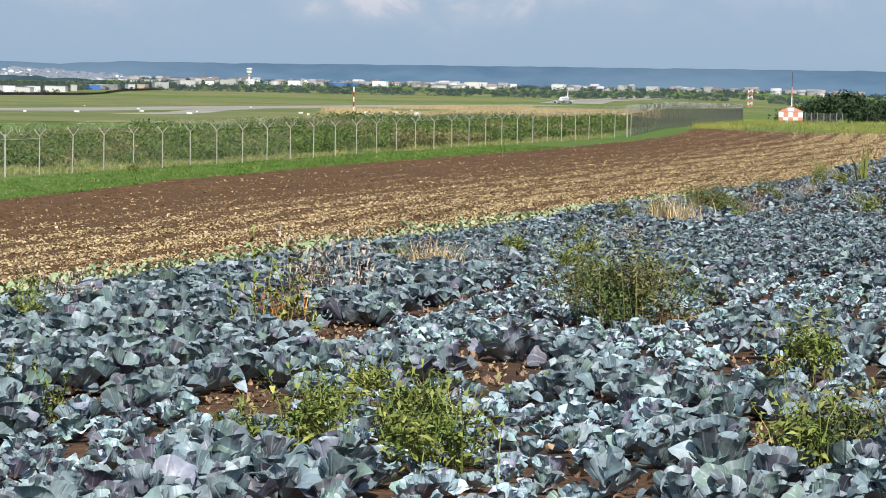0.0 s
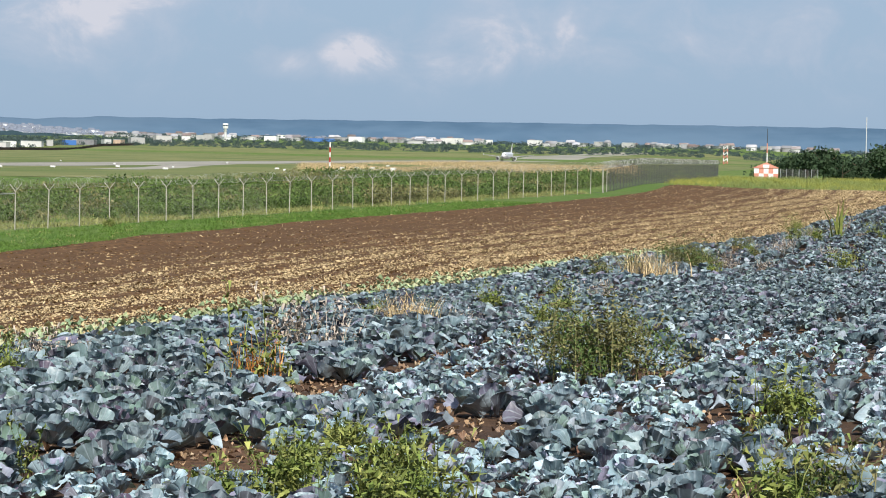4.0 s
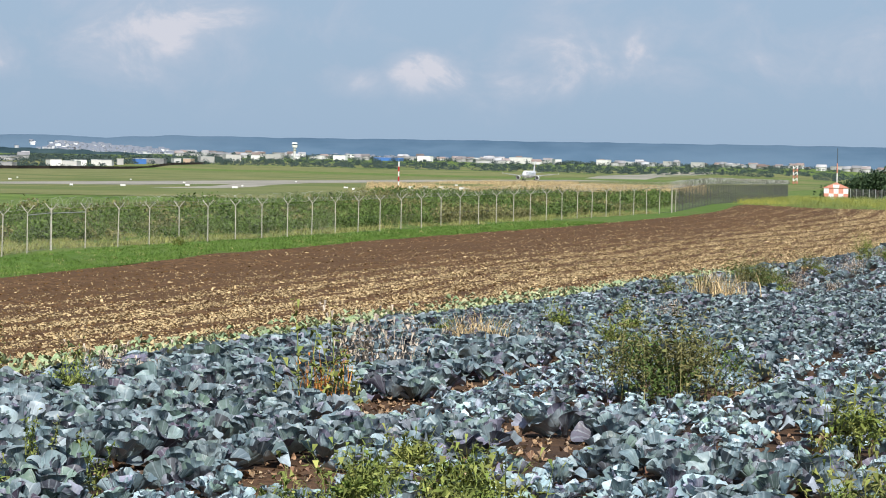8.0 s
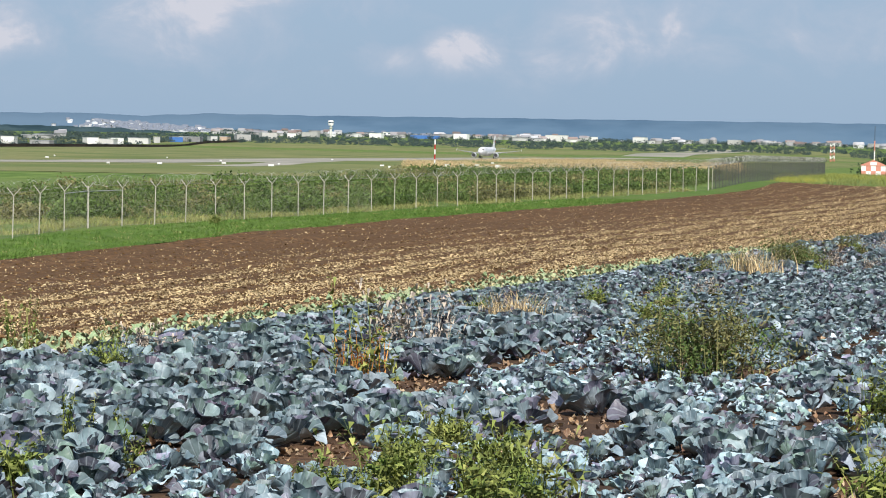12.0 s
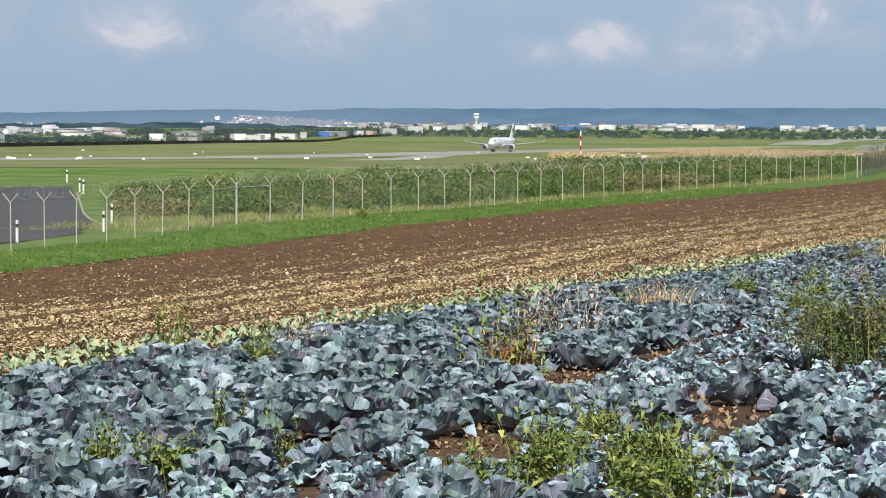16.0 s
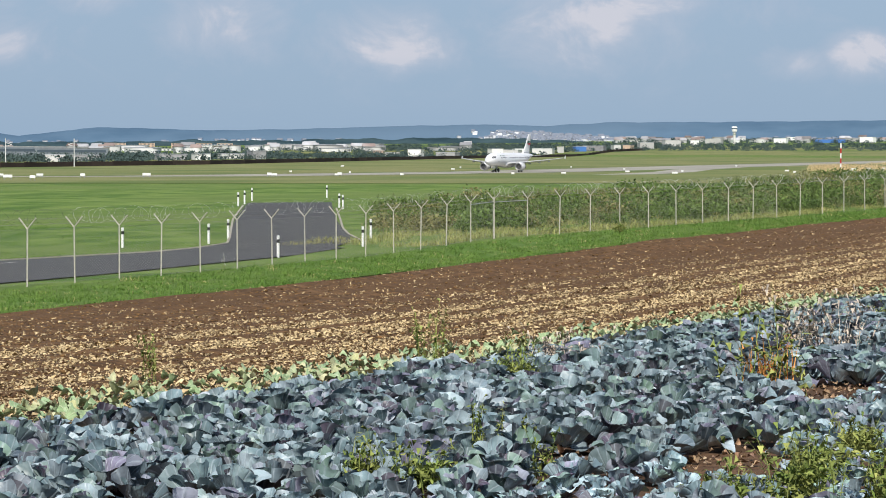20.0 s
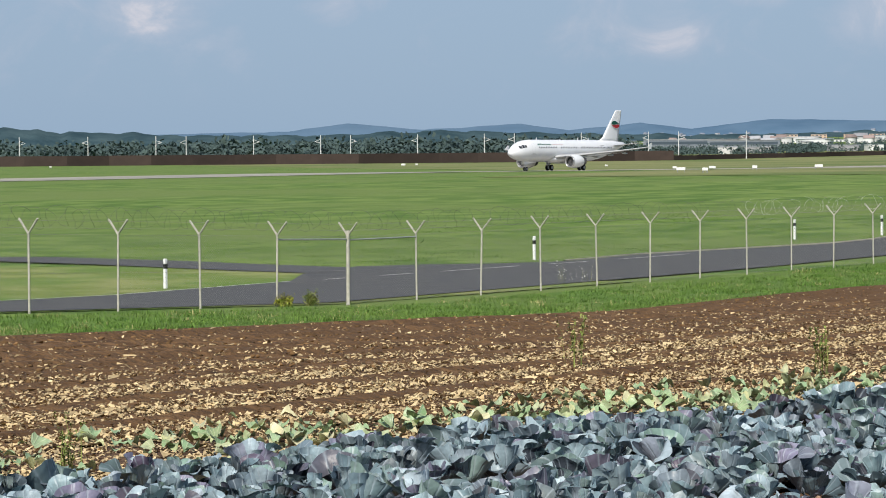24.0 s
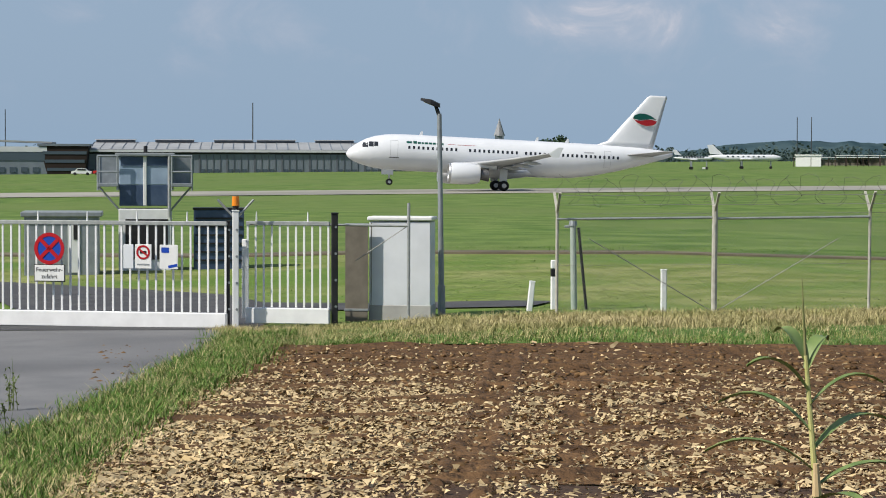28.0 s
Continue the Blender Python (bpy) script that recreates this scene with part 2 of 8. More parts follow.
def mesh_object(name, verts, faces, material, parent=None, smooth_faces=False):
    me = bpy.data.meshes.new(name)
    me.from_pydata([tuple(v) for v in verts], [], [tuple(f) for f in faces])
    if smooth_faces:
        me.polygons.foreach_set("use_smooth", [True] * len(me.polygons))
    for m in material if isinstance(material, (list, tuple)) else [material]:
        me.materials.append(m)
    me.update()
    ob = new(name, me)
    if parent:
        ob.parent = parent
    return ob


def sheet(name, xs, ys_of, rows, lift, material, rough=0.0, seed=0, ridged=False, trimmed=False):
    """A strip of ground between two curves: ys_of(x) gives its two edges."""
    rng = np.random.default_rng(seed)
    verts, faces = [], []
    for x in xs:
        y0, y1 = ys_of(x)
        t = np.linspace(0, 1, rows)
        y = y0 + (y1 - y0) * t
        jit = rng.normal(0, rough, rows) if rough else np.zeros(rows)
        jit[0] = jit[-1] = 0
        furrow = 0.028 * np.sin(y * 8.4 + 0.35 * math.sin(x * 0.4)) + 0.02 * np.sin(y * 3.1 + 1.0) if ridged else 0.0
        z = height(np.full(rows, x), y) + lift + jit + furrow
        verts.extend(zip(np.maximum(x, [field_end(v) for v in y]) if ridged or trimmed else np.full(rows, x), y, z))
    n = rows
    for i in range(len(xs) - 1):
        for j in range(n - 1):
            faces.append((i * n + j, (i + 1) * n + j, (i + 1) * n + j + 1, i * n + j + 1))
    return mesh_object(name, verts, faces, material, smooth_faces=True)


def spaced(a, b, first, grow):
    out, s = [a], first
    while out[-1] < b:
        out.append(out[-1] + s)
        s *= grow
    return out


def ground():
    pos = spaced(0, 4400, 3.0, 1.05)
    xs = [-p for p in reversed(pos[1:])] + pos
    ys = [-p for p in reversed(spaced(0, 4000, 4.0, 1.2)[1:])] + spaced(0, 260, 4.0, 1.0) + spaced(275, 4600, 20.0, 1.15)
    verts, faces = [], []
    for x in xs:
        for y in ys:
            sunk = 0.18 if (0 < x < 246 and -45 < y < verge_edge(x) + 2.0 and y < fence_y(x) - 1) else 0.0
            verts.append((x, y, float(height(x, min(y, 900))) - sunk))
    n = len(ys)
    for i in range(len(xs) - 1):
        for j in range(n - 1):
            faces.append((i * n + j, (i + 1) * n + j, (i + 1) * n + j + 1, i * n + j + 1))
    ob = mesh_object("ground", verts, faces, M_AIRGRASS, smooth_faces=True)
    tagged(ob, "mown green airfield grass on gently rolling ground", "ground", kind="structure")


ground()
xs_field = [x for x in spaced(-1.6, 250, 0.9, 1.008)]
tagged(sheet("verge", xs_field, lambda x: (verge_edge(x), min(max(fence_y(x) + 0.6, verge_edge(x) + 1.5), verge_edge(x) + 7.5)), 10, 0.02, M_VERGE, 0.02, 1), "long green grass verge along the perimeter fence", "grass verge", kind="structure")
tagged(sheet("ploughed_field", xs_field, lambda x: (stubble_edge(x), verge_edge(x)), 56, 0.02, M_SOIL, 0.016, 2, True), "bare brown harrowed soil scattered with straw", "field", kind="structure")
tagged(sheet("stubble_field", xs_field, lambda x: (cabbage_edge(x), stubble_edge(x)), 48, 0.02, M_SOIL, 0.018, 3, True), "brown soil strewn with pale crop residue", "field", kind="structure")
tagged(sheet("cabbage_bed", xs_field, lambda x: (-48.0, cabbage_edge(x)), 40, 0.02, M_BEDSOIL, 0.025, 4, False, True), "reddish brown soil under the cabbage rows", "field", kind="structure")
M_DRYLAND = mat("dry_grassland", (0.15, 0.165, 0.06), (0.205, 0.20, 0.085), 0.25, 0.95, bump=0.1, bump_scale=1.5, third=(0.105, 0.14, 0.04), third_scale=0.02)
tagged(sheet("dry_grassland", spaced(230, 2300, 12, 1.02), lambda x: (float(fence_y(x)) + 42, float(runway_y(x)) - 26 - 70 * max(0.0, 1 - (x - 230) / 180)), 24, 0.04, M_DRYLAND), "dull olive and beige dry grassland beside the runway", "grassland", kind="structure")
tagged(sheet("dry_grassland", spaced(420, 2300, 14, 1.02), lambda x: (float(runway_y(x)) + 27, float(runway_y(x)) + 27 + 640 * min(1.0, (x - 419) / 400)), 40, 0.04, M_DRYLAND), "dull olive and beige dry grassland beside the runway", "grassland", kind="structure")
M_MOWN = mat("mown_strip", (0.132, 0.172, 0.036), (0.215, 0.232, 0.08), 0.4, 0.95, bump=0.22, bump_scale=2.4, detail=12.0, lo=0.42, hi=0.58, third=(0.10, 0.17, 0.028), third_scale=0.12)
tagged(sheet("mown_strip", spaced(-7.9, 67.2, 1.5, 1.0), lambda x: (float(fence_y(x)) + 0.4, float(np.interp(x, [-7.9, 7.4, 24.8, 35.4, 49.5, 61.3, 67.2], [86.6, 80.43, 75.63, 76.76, 84.26, 80.07, 71.97]))), 16, 0.025, M_MOWN), "pale freshly mown grass between fence and path", "grass", kind="structure")


# ---- building helpers ----
def part(name, bm, material, parent, label="", smooth_faces=False):
    """Links a bmesh as one mesh object under a thing or a part."""
    me = bpy.data.meshes.new(name)
    bm.to_mesh(me)
    bm.free()
    if smooth_faces:
        me.polygons.foreach_set("use_smooth", [True] * len(me.polygons))
    me.materials.append(material)
    ob = new(name, me)
    ob.parent = parent
    if label:
        ob["label"] = label
    return ob


def thing(name, x, y, z=None, rz=0.0, label="", category="", group="", kind=""):
    ob = new(name)
    ob.matrix_basis = pose(x, y, hz(x, y) if z is None else z, 0, 0, rz)
    return tagged(ob, label, category, group, kind)


def box(bm, centre, size, bevel=0.0, turn=None):
    m = Matrix.Translation(centre) @ (turn or Matrix()) @ Matrix.Diagonal((*size, 1))
    made = bmesh.ops.create_cube(bm, size=1.0, matrix=m)
    if bevel:
        edges = list({e for v in made["verts"] for e in v.link_edges})
        bmesh.ops.bevel(bm, geom=edges, offset=bevel, segments=1, affect="EDGES")
    return bm


def rod(bm, a, b, r0, r1=None, n=8, caps=True):
    a, b = Vector(a), Vector(b)
    d = b - a
    m = Matrix.Translation((a + b) / 2) @ d.to_track_quat("Z", "Y").to_matrix().to_4x4()
    bmesh.ops.create_cone(bm, cap_ends=caps, segments=n, radius1=r0, radius2=r0 if r1 is None else r1, depth=d.length, matrix=m)
    return bm


def loft(bm, rings, close=True, caps=True):
    """Skin between rings of points of equal number."""
    vs = [[bm.verts.new(p) for p in ring] for ring in rings]
    n = len(vs[0])
    for a, b in zip(vs, vs[1:]):
        for i in range(n if close else n - 1):
            j = (i + 1) % n
            bm.faces.new((a[i], a[j], b[j], b[i]))
    if caps and close:
        bm.faces.new(list(reversed(vs[0])))
        bm.faces.new(vs[-1])
    bmesh.ops.recalc_face_normals(bm, faces=bm.faces)
    return bm


def B():
    return bmesh.new()


def joined(name, verts, faces, material, uv=None, smooth_faces=False, parent=None):
    """One mesh from numpy arrays of vertices and equal-sized faces."""
    me = bpy.data.meshes.new(name)
    k = faces.shape[1]
    me.vertices.add(len(verts))
    me.vertices.foreach_set("co", np.ascontiguousarray(verts, np.float32).ravel())
    me.loops.add(faces.size)
    me.loops.foreach_set("vertex_index", np.ascontiguousarray(faces, np.int32).ravel())
    me.polygons.add(len(faces))
    me.polygons.foreach_set("loop_start", np.arange(len(faces), dtype=np.int32) * k)
    me.polygons.foreach_set("loop_total", np.full(len(faces), k, np.int32))
    if smooth_faces:
        me.polygons.foreach_set("use_smooth", np.ones(len(faces), bool))
    me.update(calc_edges=True)
    if uv is not None:
        layer = me.uv_layers.new(name="leaf")
        layer.data.foreach_set("uv", np.ascontiguousarray(uv[faces.ravel()], np.float32).ravel())
    me.materials.append(material)
    ob = new(name, me)
    if parent:
        ob.parent = parent
    return ob


def scatter(name, base_v, base_f, mats, material, base_uv=None, smooth_faces=True):
    """Joins many placed copies of small base meshes: mats is a list of (variant, 4x4 array)."""
    vs, fs, us, off = [], [], [], 0
    for k, m in mats:
        v = base_v[k] @ m[:3, :3].T + m[:3, 3]
        vs.append(v)
        fs.append(base_f[k] + off)
        if base_uv is not None:
            us.append(base_uv[k])
        off += len(v)
    return joined(name, np.concatenate(vs), np.concatenate(fs), material, np.concatenate(us) if us else None, smooth_faces)


def placing(x, y, z, yaw=0.0, tilt=0.0, roll=0.0, s=1.0):
    c, q = math.cos(yaw), math.sin(yaw)
    ct, st = math.cos(tilt), math.sin(tilt)
    cr, sr = math.cos(roll), math.sin(roll)
    rz = np.array([[c, -q, 0], [q, c, 0], [0, 0, 1]])
    ry = np.array([[ct, 0, st], [0, 1, 0], [-st, 0, ct]])
    rx = np.array([[1, 0, 0], [0, cr, -sr], [0, sr, cr]])
    m = np.eye(4)
    m[:3, :3] = rz @ ry @ rx * s
    m[:3, 3] = (x, y, z)
    return m


# ---- cabbages ----
def leaf_material(name, per, cols, vein=(0.36, 0.42, 0.46), rough=0.42):
    m = bpy.data.materials.new(name)
    m.use_nodes = True
    nt = m.node_tree
    b = nt.nodes["Principled BSDF"]
    b.inputs["Roughness"].default_value = rough
    b.inputs["Specular IOR Level"].default_value = 0.35
    if per == "object":
        rnd = nt.nodes.new("ShaderNodeObjectInfo").outputs["Random"]
    else:
        rnd = nt.nodes.new("ShaderNodeNewGeometry").outputs["Random Per Island"]
    ramp = nt.nodes.new("ShaderNodeValToRGB")
    ramp.color_ramp.elements[0].color, ramp.color_ramp.elements[1].color = (*cols[0], 1), (*cols[-1], 1)
    for i, c in enumerate(cols[1:-1]):
        e = ramp.color_ramp.elements.new((i + 1) / (len(cols) - 1))
        e.color = (*c, 1)
    nt.links.new(rnd, ramp.inputs[0])
    uvn = nt.nodes.new("ShaderNodeUVMap")
    sp = nt.nodes.new("ShaderNodeSeparateXYZ")
    nt.links.new(uvn.outputs[0], sp.inputs[0])

    def maths(op, a, c=None):
        n = nt.nodes.new("ShaderNodeMath")
        n.operation = op
        for i, v in enumerate((a, c)):
            if v is None:
                continue
            if isinstance(v, (int, float)):
                n.inputs[i].default_value = v
            else:
                nt.links.new(v, n.inputs[i])
        return n.outputs[0]

    # ribs fan out from the stalk: u runs along the leaf, v across it
    fan = maths("DIVIDE", sp.outputs[1], maths("ADD", sp.outputs[0], 0.12))
    rib = maths("POWER", maths("ABSOLUTE", maths("COSINE", maths("MULTIPLY", fan, 5.0))), 22.0)
    mx = nt.nodes.new("ShaderNodeMix")
    mx.data_type = "RGBA"
    mx.inputs["B"].default_value = (*vein, 1)
    nt.links.new(maths("MULTIPLY", rib, 0.35), mx.inputs["Factor"])
    nt.links.new(ramp.outputs[0], mx.inputs["A"])
    nz = nt.nodes.new("ShaderNodeTexNoise")
    nz.inputs["Scale"].default_value = 14.0
    tc = nt.nodes.new("ShaderNodeTexCoord")
    nt.links.new(tc.outputs["Object"], nz.inputs["Vector"])
    mr = nt.nodes.new("ShaderNodeMapRange")
    mr.inputs["To Min"].default_value, mr.inputs["To Max"].default_value = 0.6, 1.4
    nt.links.new(nz.outputs[0], mr.inputs["Value"])
    hs = nt.nodes.new("ShaderNodeHueSaturation")
    nt.links.new(mx.outputs["Result"], hs.inputs["Color"])
    nt.links.new(mr.outputs[0], hs.inputs["Value"])
    nt.links.new(hs.outputs[0], b.inputs["Base Color"])
    bp = nt.nodes.new("ShaderNodeBump")
    bp.inputs["Distance"].default_value, bp.inputs["Strength"].default_value = 0.012, 0.8
    nt.links.new(maths("ADD", maths("MULTIPLY", rib, 0.4), nz.outputs[0]), bp.inputs["Height"])
    nt.links.new(bp.outputs[0], b.inputs["Normal"])
    return m


CABBAGE_COLS = [(0.10, 0.155, 0.175), (0.19, 0.27, 0.30), (0.12, 0.175, 0.205), (0.33, 0.42, 0.455), (0.11, 0.08, 0.125), (0.18, 0.26, 0.235), (0.06, 0.08, 0.10), (0.23, 0.31, 0.355), (0.15, 0.23, 0.18),
                (0.26, 0.345, 0.37), (0.045, 0.055, 0.07), (0.20, 0.19, 0.265), (0.38, 0.46, 0.50), (0.15, 0.22, 0.245), (0.10, 0.145, 0.14), (0.28, 0.36, 0.40), (0.075, 0.06, 0.085), (0.21, 0.285, 0.31)]
STRONG_COLS = [tuple(v * (0.99 if max(c) > 0.2 else 0.70) for v in c) for c in CABBAGE_COLS]          # strong broad-leaved plants: dark tones lowered in place of deep shadow
WAXY_COLS = [tuple(v * (1.62 if max(c) > 0.2 else 1.0) for v in c) for c in CABBAGE_COLS]              # small rosettes: the same palette with its light tones raised
M_LEAF_ONE = leaf_material("cabbage_leaf", "object", STRONG_COLS)
M_LEAF_ALL = leaf_material("cabbage_leaves", "island", STRONG_COLS)
M_WAXY_ONE = leaf_material("waxy_cabbage_leaf", "object", WAXY_COLS)
M_WAXY_ALL = leaf_material("waxy_cabbage_leaves", "island", WAXY_COLS)
M_DEADLEAF = leaf_material("withered_leaf", "island", [(0.20, 0.10, 0.055), (0.46, 0.31, 0.17), (0.12, 0.065, 0.04), (0.32, 0.18, 0.10), (0.55, 0.44, 0.29), (0.16, 0.08, 0.055), (0.38, 0.25, 0.14), (0.09, 0.06, 0.045)], (0.6, 0.5, 0.35))
M_TRIM = leaf_material("trimmed_leaves", "island", [(0.17, 0.26, 0.12), (0.27, 0.36, 0.19), (0.21, 0.31, 0.17), (0.42, 0.42, 0.21), (0.14, 0.23, 0.12), (0.52, 0.47, 0.28), (0.24, 0.33, 0.19)], (0.6, 0.6, 0.42))


def leaf_mesh(rng, length, width, n=6, cup=0.5, curl=0.25, wave=0.05):
    """A round, cupped leaf with a ruffled rim on a short stalk: starts at the origin and grows along +x, upper side +z."""
    ph, ph2, ph3 = rng.uniform(0, 6.3, 3)
    lobes = int(rng.integers(3, 6))
    skew = rng.normal(0, 0.10)
    verts, uv = [], []
    for i in range(n + 1):
        for j in range(n + 1):
            a, b = -1 + 2 * i / n, -1 + 2 * j / n
            x, y = a * math.sqrt(1 - b * b / 2), b * math.sqrt(1 - a * a / 2)
            r, th = math.hypot(x, y), math.atan2(y, x)
            rim = 1 + 0.05 * math.sin(lobes * th + ph3) * r
            x, y = x * rim, y * rim
            u = 0.5 + 0.5 * x
            y *= 0.30 + 0.70 * min(1.0, max(0.0, u * 1.7)) ** 0.8
            z = cup * (0.55 * y * y + 0.30 * u * u) - curl * max(0.0, u - 0.62) ** 2 * 2.2
            z += wave * r ** 3 * (math.sin(lobes * th + ph) + 0.5 * math.sin((lobes + 3) * th + ph2))
            verts.append((length * u, width * 0.5 * y + skew * length * u * u, length * z))
            uv.append((u, y))
    f = [(i * (n + 1) + j, (i + 1) * (n + 1) + j, (i + 1) * (n + 1) + j + 1, i * (n + 1) + j + 1) for i in range(n) for j in range(n)]
    return np.array(verts), np.array(f), np.array(uv)


def in_view(x, y, near=16.3):
    d, az = math.hypot(x, y), math.degrees(math.atan2(x, y))
    return d > near and -5 < az < 92


def bed_gap(x, y):
    """True on the strips and patches where the crop has died back."""
    wob = noise.noise(Vector((x * 0.35, y * 0.5, 1.0)))
    if 20 < x < 46 and abs(y - (8.2 - 0.035 * (x - 22)) - 0.25 * wob) < 0.27 and wob > -0.22:
        return True
    if 23 < x < 47 and abs(y - (5.3 - 0.03 * (x - 24)) - 0.3 * wob) < 0.24 and wob > -0.02:
        return True
    if 17 < x < 40 and abs(y - 2.0 - 0.4 * wob) < 0.25 and wob > 0.0:
        return True
    return noise.noise(Vector((x * 0.2, y * 0.8, 3.0))) > 0.36


def cabbages():
    rng = np.random.default_rng(11)

    def kinds(n, k):
        return [leaf_mesh(rng, 0.27 * rng.uniform(0.88, 1.12), 0.27 * rng.uniform(0.85, 1.15), n, rng.uniform(0.35, 0.9), rng.uniform(0.0, 1.3), rng.uniform(0.04, 0.09)) for _ in range(k)]

    big, mid, small = kinds(7, 12), kinds(4, 12), kinds(3, 12)
    leaf_me = []
    for v, f, uv in big:
        ob = joined("leaf", v, f, M_LEAF_ONE, uv, True)
        leaf_me.append(ob.data)
        bpy.data.objects.remove(ob)
    # the head: a ball with a folded seam
    bm = B()
    bmesh.ops.create_icosphere(bm, subdivisions=2, radius=0.085, matrix=Matrix.Translation((0, 0, 0.13)))
    for v in bm.verts:
        a = math.atan2(v.co.y, v.co.x)
        v.co += Vector((noise.noise(v.co * 14), noise.noise(v.co * 14 + Vector((5, 0, 0))), 0)) * 0.016 + Vector((v.co.x, v.co.y, 0)) * 0.10 * math.sin(3 * a + v.co.z * 30)
    head_me = bpy.data.meshes.new("cabbage")
    bm.to_mesh(head_me)
    bm.free()
    head_me.polygons.foreach_set("use_smooth", [True] * len(head_me.polygons))
    head_me.materials.append(M_LEAF_ONE)
    waxy_me = [me.copy() for me in leaf_me]
    for me in waxy_me:
        me.materials.clear()
        me.materials.append(M_WAXY_ONE)
    near_mats, mid_mats, far_mats, near_waxy, mid_waxy, bare = [], [], [], [], [], []
    singles = 0
    for row in range(76):
        x = 3.0
        while x < 246:
            d0 = math.hypot(x, 8)
            x += (0.46 if d0 < 85 else 0.72) * rng.uniform(0.8, 1.22)
            if d0 > 85 and row % 2:
                continue
            y = float(first_row(x)) - 0.58 * row + rng.normal(0, 0.09)
            if not in_view(x, y, 16.0) or y < -0.055 * x - 1.5:
                continue
            d = math.hypot(x, y)
            if bed_gap(x, y) or rng.random() < 0.04:
                bare.append((x, y))
                continue
            z = hz(x, y) + 0.02
            # strong plants along the field edge and in patches, small rosettes in the middle of the bed
            vigour = float(smooth((y - 7.0) / 1.6)) if x < 52 else 0.54
            vigour = max(vigour, float(smooth((noise.noise(Vector((x * 0.17 + 4, y * 0.3, 8.0))) - 0.05) * 4)))
            s = rng.uniform(0.78, 1.2) * (0.64 + 0.50 * vigour)
            n = int(rng.integers(13, 17))
            spin = rng.uniform(0, 6.3)
            leaves = []
            for i in range(n):
                inner = i / (n - 1)
                rise = 14 + 54 * inner + rng.normal(0, 17)
                yaw = spin + i * 2.4 + rng.normal(0, 0.25)
                r = 0.075 * (1 - inner * 0.75)
                size = (1.06 - 0.42 * inner) * rng.uniform(0.82, 1.16)
                leaves.append((int(rng.integers(0, 12)), placing(r * math.cos(yaw), r * math.sin(yaw), 0.03 + 0.10 * inner + rng.uniform(0, 0.03), yaw, -math.radians(rise), rng.normal(0, 0.42), size)))
            pm = placing(x, y, z, 0, rng.normal(0, 0.10), rng.normal(0, 0.10), s)
            if d < 23.5 and singles < 300:
                singles += 1
                cab = new("cabbage", head_me)
                cab.matrix_basis = Matrix([list(r) for r in pm])
                tagged(cab, "blue-green red cabbage with loose waxy outer leaves" if vigour > 0.5 else "small blue-grey cabbage rosette with tight waxy leaves", "cabbage", "cabbages in the field")
                for k, m in leaves[::2]:
                    lf = new("leaf", (leaf_me if vigour > 0.5 else waxy_me)[k])
                    lf.parent = cab
                    lf.matrix_basis = Matrix([list(r) for r in m])
                (near_mats if vigour > 0.5 else near_waxy).extend((k, pm @ m) for k, m in leaves[1::2])
            elif d < 34:
                (near_mats if vigour > 0.5 else near_waxy).extend((k, pm @ m) for k, m in leaves)
            elif d < 85:
                (mid_mats if vigour > 0.5 else mid_waxy).extend((k, pm @ m) for k, m in leaves)
            else:
                pm = placing(x, y, z, 0, 0, 0, max(s, 0.8) * 1.12)
                far_mats.extend((k, pm @ m) for k, m in leaves)
    strong, pale = "dense rows of dark blue-green red cabbages on brown soil", "rows of small pale waxy cabbage rosettes on soil"
    for kind, mats, m_, lb in ((big, near_mats, M_LEAF_ALL, strong), (big, near_waxy, M_WAXY_ALL, pale), (mid, mid_mats, M_LEAF_ALL, strong), (mid, mid_waxy, M_WAXY_ALL, pale), (small, far_mats, M_LEAF_ALL, "distant rows of blue-green red cabbages")):
        tagged(scatter("cabbage_rows", [b[0] for b in kind], [b[1] for b in kind], mats, m_, [b[2] for b in kind]), lb, "cabbages", kind="stuff")
    base_v, base_f, base_u = [b[0] for b in mid], [b[1] for b in mid], [b[2] for b in mid]
    # withered leaves on the bare spots
    dead = []
    for x, y in bare:
        if math.hypot(x, y) > 97:
            continue
        for _ in range(6):
            px, py = x + rng.normal(0, 0.2), y + rng.normal(0, 0.2)
            dead.append((int(rng.integers(0, 10)), placing(px, py, hz(px, py) + rng.uniform(0.03, 0.09), rng.uniform(0, 6.3), rng.normal(-0.1, 0.25), rng.normal(0, 0.4), rng.uniform(0.12, 0.45))))
    tagged(scatter("withered_leaves", base_v, base_f, dead, M_DEADLEAF, base_u), "withered brown and orange cabbage leaves on bare soil", "leaves", kind="stuff")
    # pale leaves cut off and left along the edge of the rows
    trim = []
    for _ in range(9000):
        x = -2 + 112 * rng.random() ** 1.5
        a, b = float(first_row(x)) - 0.5, float(cabbage_edge(x)) + 0.8
        y = a + (b - a) * (0.5 + 0.5 * rng.normal(0, 0.5))
        if not in_view(x, y, 14.5) or y > b + 0.4:
            continue
        patch = noise.noise(Vector((x * 0.5, y * 0.9, 5.0)))
        if rng.random() > 0.75 + patch - max(0.0, (21 - x) * 0.075):
            continue
        trim.append((int(rng.integers(0, 12)), placing(x, y, hz(x, y) + rng.uniform(0.03, 0.10), rng.uniform(0, 6.3), rng.normal(-0.08, 0.2), rng.normal(0, 0.25), rng.uniform(0.3, 0.9))))
    tagged(scatter("trimmed_leaves", base_v, base_f, trim, M_TRIM, base_u), "pale green and yellow cut cabbage leaves lying on soil", "leaves", kind="stuff")


cabbages()


